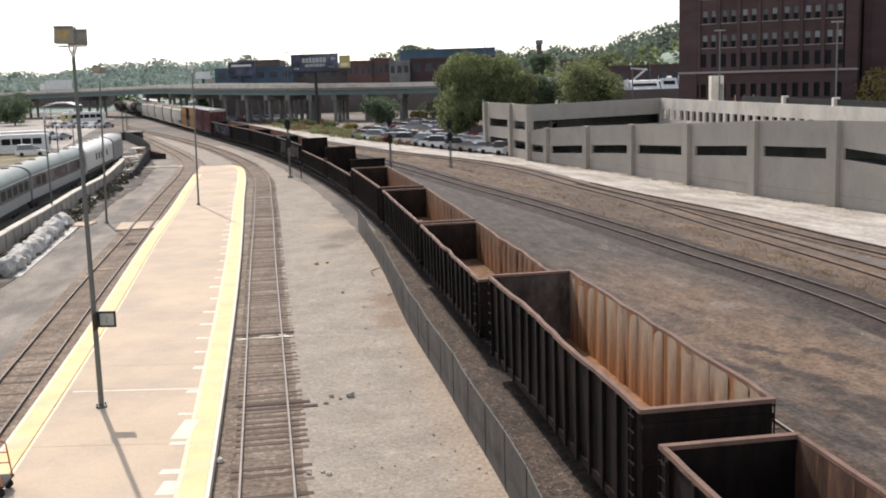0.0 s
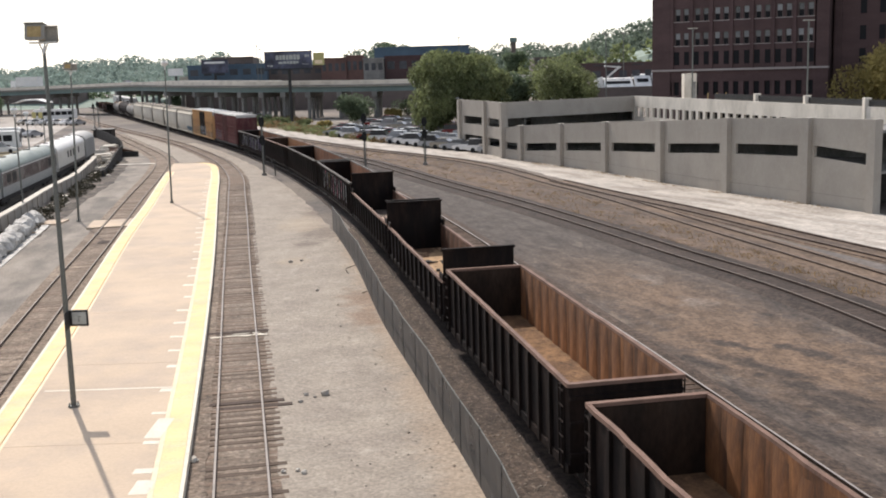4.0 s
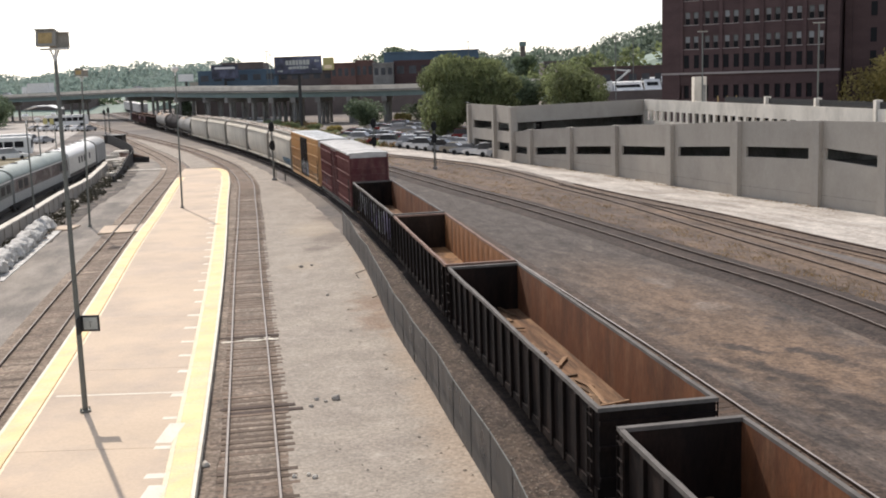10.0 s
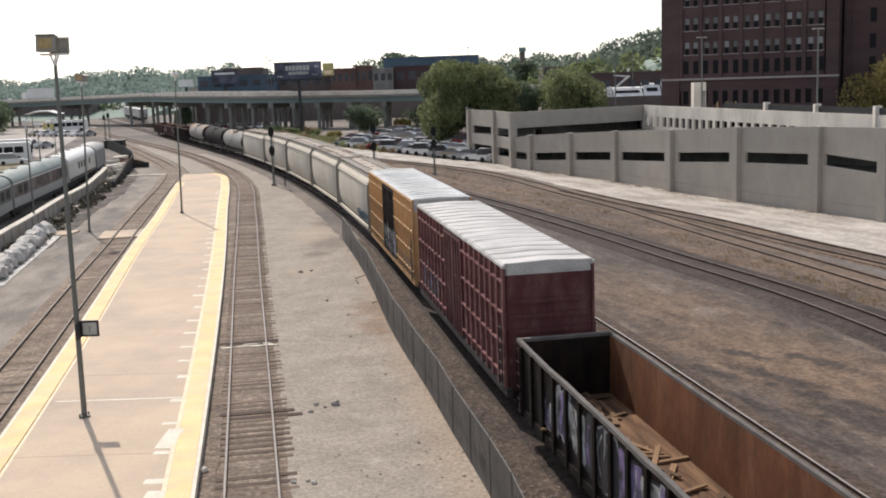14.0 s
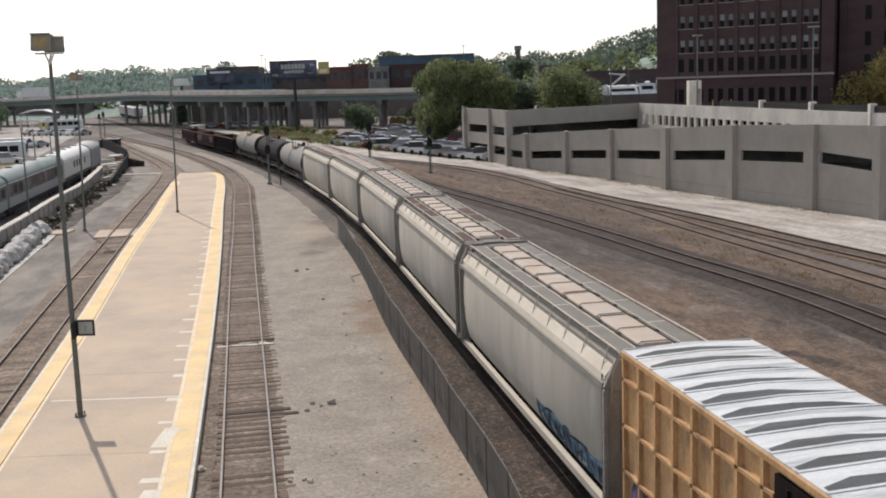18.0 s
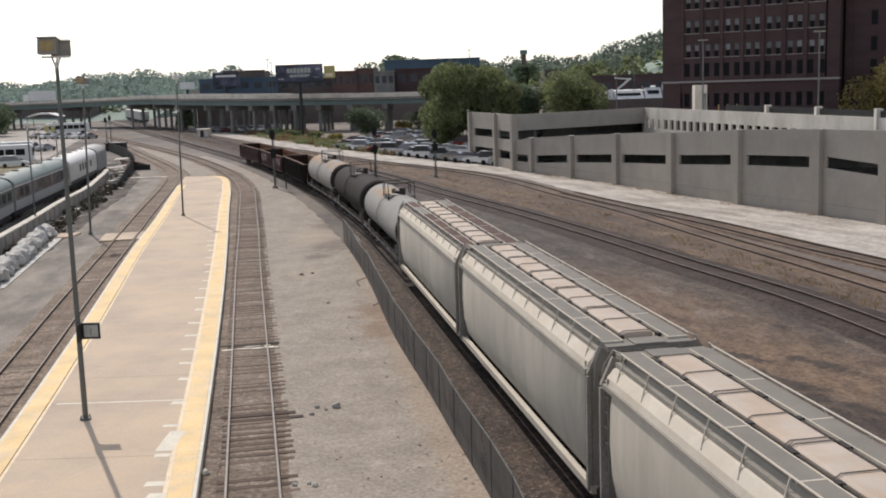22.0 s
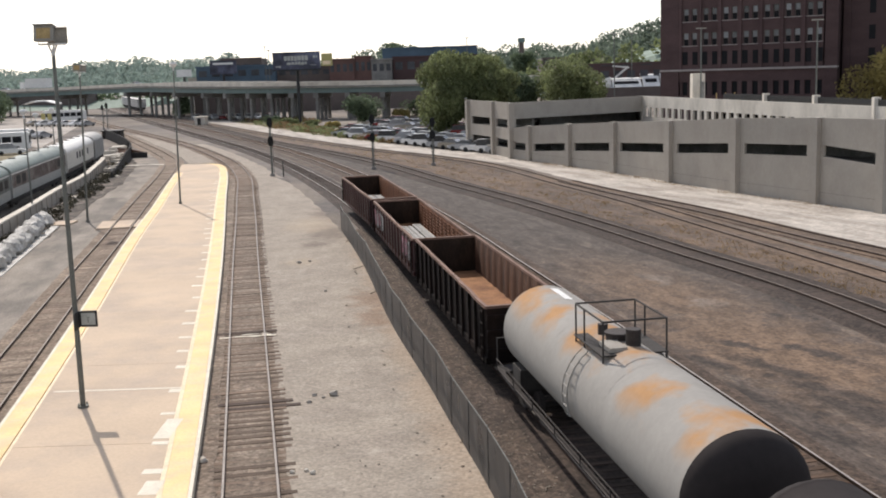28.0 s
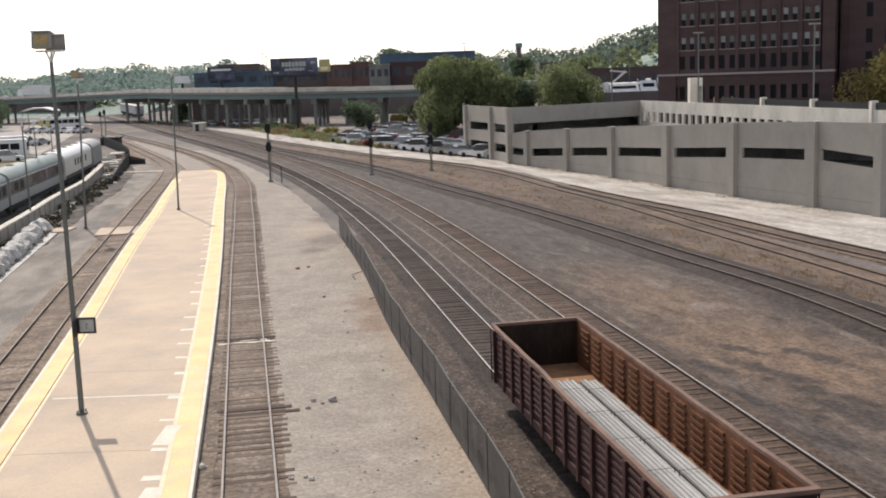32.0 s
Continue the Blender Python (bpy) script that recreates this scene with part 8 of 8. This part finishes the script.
rng = random.Random(88)
for name, kind_, base, label in (("verge_scrub", "leaf", 0, "low green scrub on the car park verge"), ("dry_scrub", "weed", 1, "dry brown scrub on the car park verge")):
    spots = []
    for k in range(90):
        y = rng.uniform(166, 262)
        r = rng.uniform(0.25, 0.9)
        spots.append((yard_track(y) + rng.uniform(8.0, 13.5) + (rng.uniform(0, 12) if y > 235 else 0), y, -0.1 + r * 0.4, r * 1.5, r * 1.5, r * 0.9))
    tagged(leaves(name, spots, 9000, 0.16, kind_, None, 90 + base), label, "scrub", kind="stuff")


def woods(name, pts, material, label, seed, per=70, leaf=1.6, step=7.0, rows=3, row_gap=14.0, tall=(8, 13)):
    """Far wooded ridge: canopy clumps along a skyline of (x, y, top height), with the hill below them."""
    rng = random.Random(seed)
    blobs = []
    for (xa, ya, za), (xb, yb, zb) in zip(pts, pts[1:]):
        n = max(1, int(math.hypot(xb - xa, yb - ya) / step))
        for i in range(n):
            t = (i + rng.random()) / n
            for r in range(rows):
                h = rng.uniform(*tall)
                zt = (za + (zb - za) * t) * (1 - 0.78 * r / rows) + rng.uniform(-1.5, 1.0)
                blobs.append((xa + (xb - xa) * t + rng.uniform(-3, 3), ya + (yb - ya) * t - r * row_gap, zt - h * 0.4, h * 0.55, h * 0.5, h * 0.45))
    ob = leaves(name, blobs, len(blobs) * per, leaf, material, None, seed)
    tagged(ob, label, "woods", kind="stuff")
    bm = bmesh.new()
    loft(bm, [[(x, y - rows * row_gap - 30, -1), (x, y - rows * row_gap * 0.4, z * 0.4), (x, y, max(0, z - 6)), (x, y + 60, max(0, z - 6)), (x, y + 60, -1)] for x, y, z in pts])
    # the hillside colour has the same haze painted in
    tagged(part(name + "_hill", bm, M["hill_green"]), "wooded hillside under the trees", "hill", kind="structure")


woods("woods_far", [(-620, 900, 16), (-440, 900, 19), (-370, 900, 22), (-330, 900, 19), (-300, 900, 25), (-262, 900, 25), (-250, 900, 28), (-225, 900, 23), (-185, 900, 27), (-160, 900, 30), (-145, 900, 21), (-110, 900, 16), (-60, 900, 20)], "hazed_leaf", "wooded hills on the skyline", 1, 240, 1.0, 9, 8, 22, (9, 15))
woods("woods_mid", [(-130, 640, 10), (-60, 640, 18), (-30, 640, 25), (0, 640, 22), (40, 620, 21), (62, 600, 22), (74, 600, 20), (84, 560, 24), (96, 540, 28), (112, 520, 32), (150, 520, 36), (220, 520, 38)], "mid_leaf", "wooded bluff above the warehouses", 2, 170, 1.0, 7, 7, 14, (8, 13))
woods("woods_low", [(-420, 440, 7), (-300, 436, 8), (-225, 432, 6.5), (-170, 440, 8), (-128, 446, 6.5), (-112, 450, 7)], "leaf_dark", "dark trees below the far hills", 5, 60, 0.9, 6, 2, 6, (5, 7))
woods("woods_near", [(34, 400, 13), (50, 400, 14.5), (62, 390, 15), (74, 390, 18), (90, 390, 22)], "leaf", "leafy slope behind the white shed", 3, 80, 1.0, 5, 4, 10, (6, 9))


# ---------------- small things on the ground ----------------
def stone(x, y, size, material, label, seed, z=-0.13, flat=0.7):
    bm = bmesh.new()
    bmesh.ops.create_icosphere(bm, subdivisions=2, radius=size)
    for v in bm.verts:
        v.co *= 1 + 0.5 * noise.noise(v.co.normalized() * 1.6 + Vector((seed, 0, 0)))
        v.co.z *= flat
    ob = tagged(part("stone", bm, material), label, "stone", "stones on the gravel")
    ob.matrix_basis = pose(x, y, z + size * flat * 0.45, 0, 0, seed * 40)


for k, (x, y, r) in enumerate(((-4.1, 36.8, 0.17), (-4.9, 36.0, 0.09), (-4.8, 36.8, 0.1), (-4.45, 36.5, 0.07), (-8.8, 63.7, 0.14), (-8.2, 64.1, 0.1), (-6.3, 55.0, 0.1))):
    stone(x, y, r, M["concrete"], "grey stone lying on the gravel", k)
for k, (x, y, r) in enumerate(((-4.0, 29.3, 0.09), (-4.2, 29.5, 0.07), (-4.6, 29.4, 0.08), (-7.4, 30.5, 0.13), (-7.5, 30.8, 0.07))):
    stone(x, y, r, M["concrete_pale"], "whitish lump of stone beside the siding", 20 + k, -0.12)
rng = random.Random(77)
bm = bmesh.new()
for k in range(260):
    y = 18 + 58 * rng.random() ** 1.2
    a, b = siding(y) + 1.5, fence_line(y)
    x = a + (b - a) * rng.random() ** 0.6
    r = rng.uniform(0.02, 0.055) * (1.5 if rng.random() < 0.08 else 1)
    c = Vector((x, y, -0.13 + r * 0.3))
    vs = [bm.verts.new(c + r * Vector(d) * rng.uniform(0.7, 1.3)) for d in ((1, 0, 0), (0, 1, 0), (-1, 0, 0), (0, -1, 0), (0, 0, 0.5))]
    for i in range(4):
        bm.faces.new((vs[i], vs[(i + 1) % 4], vs[4]))
tagged(part("loose_pebbles", bm, M["gravel"]), "loose pebbles scattered over the gravel", "gravel", kind="stuff")
bm = bmesh.new()
for k in range(2600):
    y = 24 + 70 * rng.random() ** 1.3
    if k % 2:
        a, b = fence_line(min(y, 76)) + 0.35, main_line(y) - 1.25
    else:
        a, b = main_line(y) + 1.35, second_line(y) - 1.35
    if b <= a:
        continue
    x = a + (b - a) * rng.random()
    r = rng.uniform(0.02, 0.05)
    c = Vector((x, y, -0.155 + r * 0.2))
    vs = [bm.verts.new(c + r * Vector(d) * rng.uniform(0.7, 1.3)) for d in ((1, 0, 0), (0, 1, 0), (-1, 0, 0), (0, -1, 0), (0.2, -0.2, 0.45))]
    for i in range(4):
        bm.faces.new((vs[i], vs[(i + 1) % 4], vs[4]))
tagged(part("ballast_stones", bm, M["gravel"]), "loose pale stones on the dark ballast", "gravel", kind="stuff")


def weed_patch(name, f0, f1, y0, y1, count, label, seed):
    r = np.random.default_rng(seed)
    centres = r.uniform(0, 1, (max(1, count // 9), 2))
    pick = r.integers(0, len(centres), count)
    y = y0 + (y1 - y0) * centres[pick, 1] + r.normal(0, 0.25, count)
    x0, x1 = np.array([f0(q) for q in y]), np.array([f1(q) for q in y])
    x = x0 + (x1 - x0) * centres[pick, 0] + r.normal(0, 0.18, count)
    h, a, lean = r.uniform(0.05, 0.15, count), r.uniform(0, 6.283, count), r.uniform(0.03, 0.16, count)
    w = 0.022
    base = np.stack([x, y, np.full(count, -0.19)], 1)
    side = np.stack([np.cos(a), np.sin(a), np.zeros(count)], 1) * w
    tip = base + np.stack([-np.sin(a) * lean, np.cos(a) * lean, h], 1)
    verts = np.stack([base - side, base + side, tip + side * 0.3, tip - side * 0.3], 1).reshape(-1, 3)
    me = bpy.data.meshes.new(name)
    me.from_pydata(verts.tolist(), [], np.arange(count * 4).reshape(-1, 4).tolist())
    me.materials.append(M["weed"])
    tagged(new(name, me), label, "weeds", kind="stuff")


tagged(leaves("wall_scrub", WALL_SCRUB, 9000, 0.11, "leaf_dim", None, 97), "dark scrub among the rubble below the wall", "scrub", kind="stuff")
weed_patch("dry_weeds", shifted(third_line, 1.9), shifted(yard_track, -1.3), 46, 150, 6000, "dry brown weeds beside the third track", 5)
weed_patch("wall_weeds", shifted(garage_line, -0.9), shifted(garage_line, -0.4), 78, 130, 1500, "dry weeds along the garage foot", 6)

def blob(bm, cx, cy, rx, ry, z, thick, seed, n=22, wild=0.45):
    """A flat ragged-edged patch."""
    ring = []
    for i in range(n):
        a = 2 * math.pi * i / n
        k = 1 + wild * noise.noise((math.cos(a) * 1.5, math.sin(a) * 1.5, seed)) + 0.5 * wild * noise.noise((math.cos(a) * 5, math.sin(a) * 5, seed))
        ring.append((cx + rx * k * math.cos(a), cy + ry * k * math.sin(a)))
    loft(bm, [[(x, y, z) for x, y in ring], [(x, y, z + thick) for x, y in ring]])


bm = bmesh.new()
for k, (x, y, rx, ry) in enumerate(((-0.95, 0.0, 0.28, 0.13), (-0.3, 0.06, 0.34, 0.09), (0.3, -0.03, 0.3, 0.12), (0.82, 0.05, 0.22, 0.17), (1.1, -0.08, 0.16, 0.1), (0.1, 0.34, 0.4, 0.05), (0.75, 0.36, 0.2, 0.06))):
    blob(bm, x, y, rx, ry, 0, 0.004 + 0.001 * k, 30 + k)
wt = tagged(part("paint_splash", bm, M["white_line"]), "worn white paint splashed across two sleepers", "paint mark")
wt.matrix_basis = pose(siding(45.75), 45.75, -0.107, 0, 0, 10)
# rusty wire and sticks caught at the foot of the fence
for k, (x, y, ln, a) in enumerate(((-5.3, 61.0, 1.6, 40), (-5.0, 59.5, 1.0, 100), (-3.9, 54.0, 0.9, 20), (-6.6, 71.0, 1.2, 70))):
    tw = tagged(part("fallen_branch", tubes(((0, 0, 0.03), (ln * 0.5, 0.1, 0.12), 0.02), ((ln * 0.5, 0.1, 0.12), (ln, -0.05, 0.03), 0.014), n=5), M["bark"]), "dry brown branch beside the fence", "branch", "fallen branches")
    tw.matrix_basis = pose(x, y, -0.14, 0, 0, a)
# hand cart on the platform
cart = tagged(new("hand_cart"), "orange-red tubular luggage cart on the platform", "cart")
hoop = [(-0.62, 0.35), (-0.62, 1.2), (-0.55, 1.3), (0.0, 1.32), (0.1, 1.26), (0.2, 0.3)]
for off in (0, 0.9):
    part("hoop", tubes(*[((p[0], off, p[1]), (q[0], off, q[1]), 0.022) for p, q in zip(hoop, hoop[1:])], ((-0.62, off, 1.0), (0.12, off, 1.0), 0.018), ((-0.62, off, 0.7), (0.15, off, 0.7), 0.018), n=7), M["orange"], cart, "bent orange tube")
part("bed", boxes((-0.66, -0.03, 0.3, 0.24, 0.93, 0.36)), M["grime"], cart)
for x, y in ((-0.5, 0.1), (-0.5, 0.8), (0.1, 0.1), (0.1, 0.8)):
    part("wheel", tubes(((x, y - 0.04, 0.13), (x, y + 0.04, 0.13), 0.13), ((x, y - 0.012, 0.13), (x, y - 0.012, 0.31), 0.02), n=10), M["rubber"], cart)
part("load", boxes((-0.55, 0.2, 0.362, -0.15, 0.7, 0.95)), M["car_blue"], cart, "dark blue box on the cart")
cart.matrix_basis = pose(-12.78, 27.3, 0.2, 0, 0, 5)
# ---------------- tracks, with their sleepers ----------------
bed_siding = track("track_siding", siding, -40, 320, M["siding_bed"], M["tie"], M["rail_siding"], "little-used siding with grey weathered sleepers", (16, 110), 1.4, fill=0.027, shoulder=0.022)
# two dark sleepers standing out to one side, and one added as the dark hole beyond the splash of paint
odd = to_mesh(sleeper(0.26), "tie", M["tie_dark"])
for y, d in ((35.45, 0.45), (35.95, 0.2), (46.5, 0.0)):
    piece("tie", odd, bed_siding, Matrix.Translation((siding(y) + d, y + 0.18 * (d > 0), 0.012)) @ Matrix.Rotation(math.radians(10), 4, "Z"))
track("track_main", main_line, -440, 520, M["ballast"], M["tie_dark"], M["rail_shiny"], "main line on dark oily sleepers", (20, 100), 1.4, fill=0.014)
track("track_second", second_line, -440, 520, M["brown_ballast"], M["tie_brown"], M["rail_shiny"], "second main line with polished rails", (22, 100), 1.4, fill=0.018)
track("track_third", third_line, -100, 420, M["ballast"], M["tie_dark"], M["rail_dull"], "third track with dull rails", (40, 95), 1.8, fill=0.036)
track("track_platform", platform_track, -30, 236, M["ballast_pale"], M["tie"], M["rail_dull"], "rusty track along the far platform edge", (28, 110), 1.5, fill=0.036)
track("track_yard", yard_track, -40, 315, M["yard_brown"], M["tie_dark"], M["rail_dull"], "weedy yard track with rusty rails", (45, 105), 1.4, fill=0.05)
track("track_spur", spur_track, -10, 104, M["yard_brown"], M["tie_dark"], M["rail_dull"], "rusty spur beside the white drive", (46, 104), 1.3, fill=0.05)

# ---------------- movement ----------------
def motions():
    for thing, s_end, half, local in TRAIN:
        rows = []
        for k in range(0, 33):
            m = car_pose(s_end + gone(k), half)
            rows.append((float(k), m @ local if local is not None else m))
        walk(thing, rows)


motions()
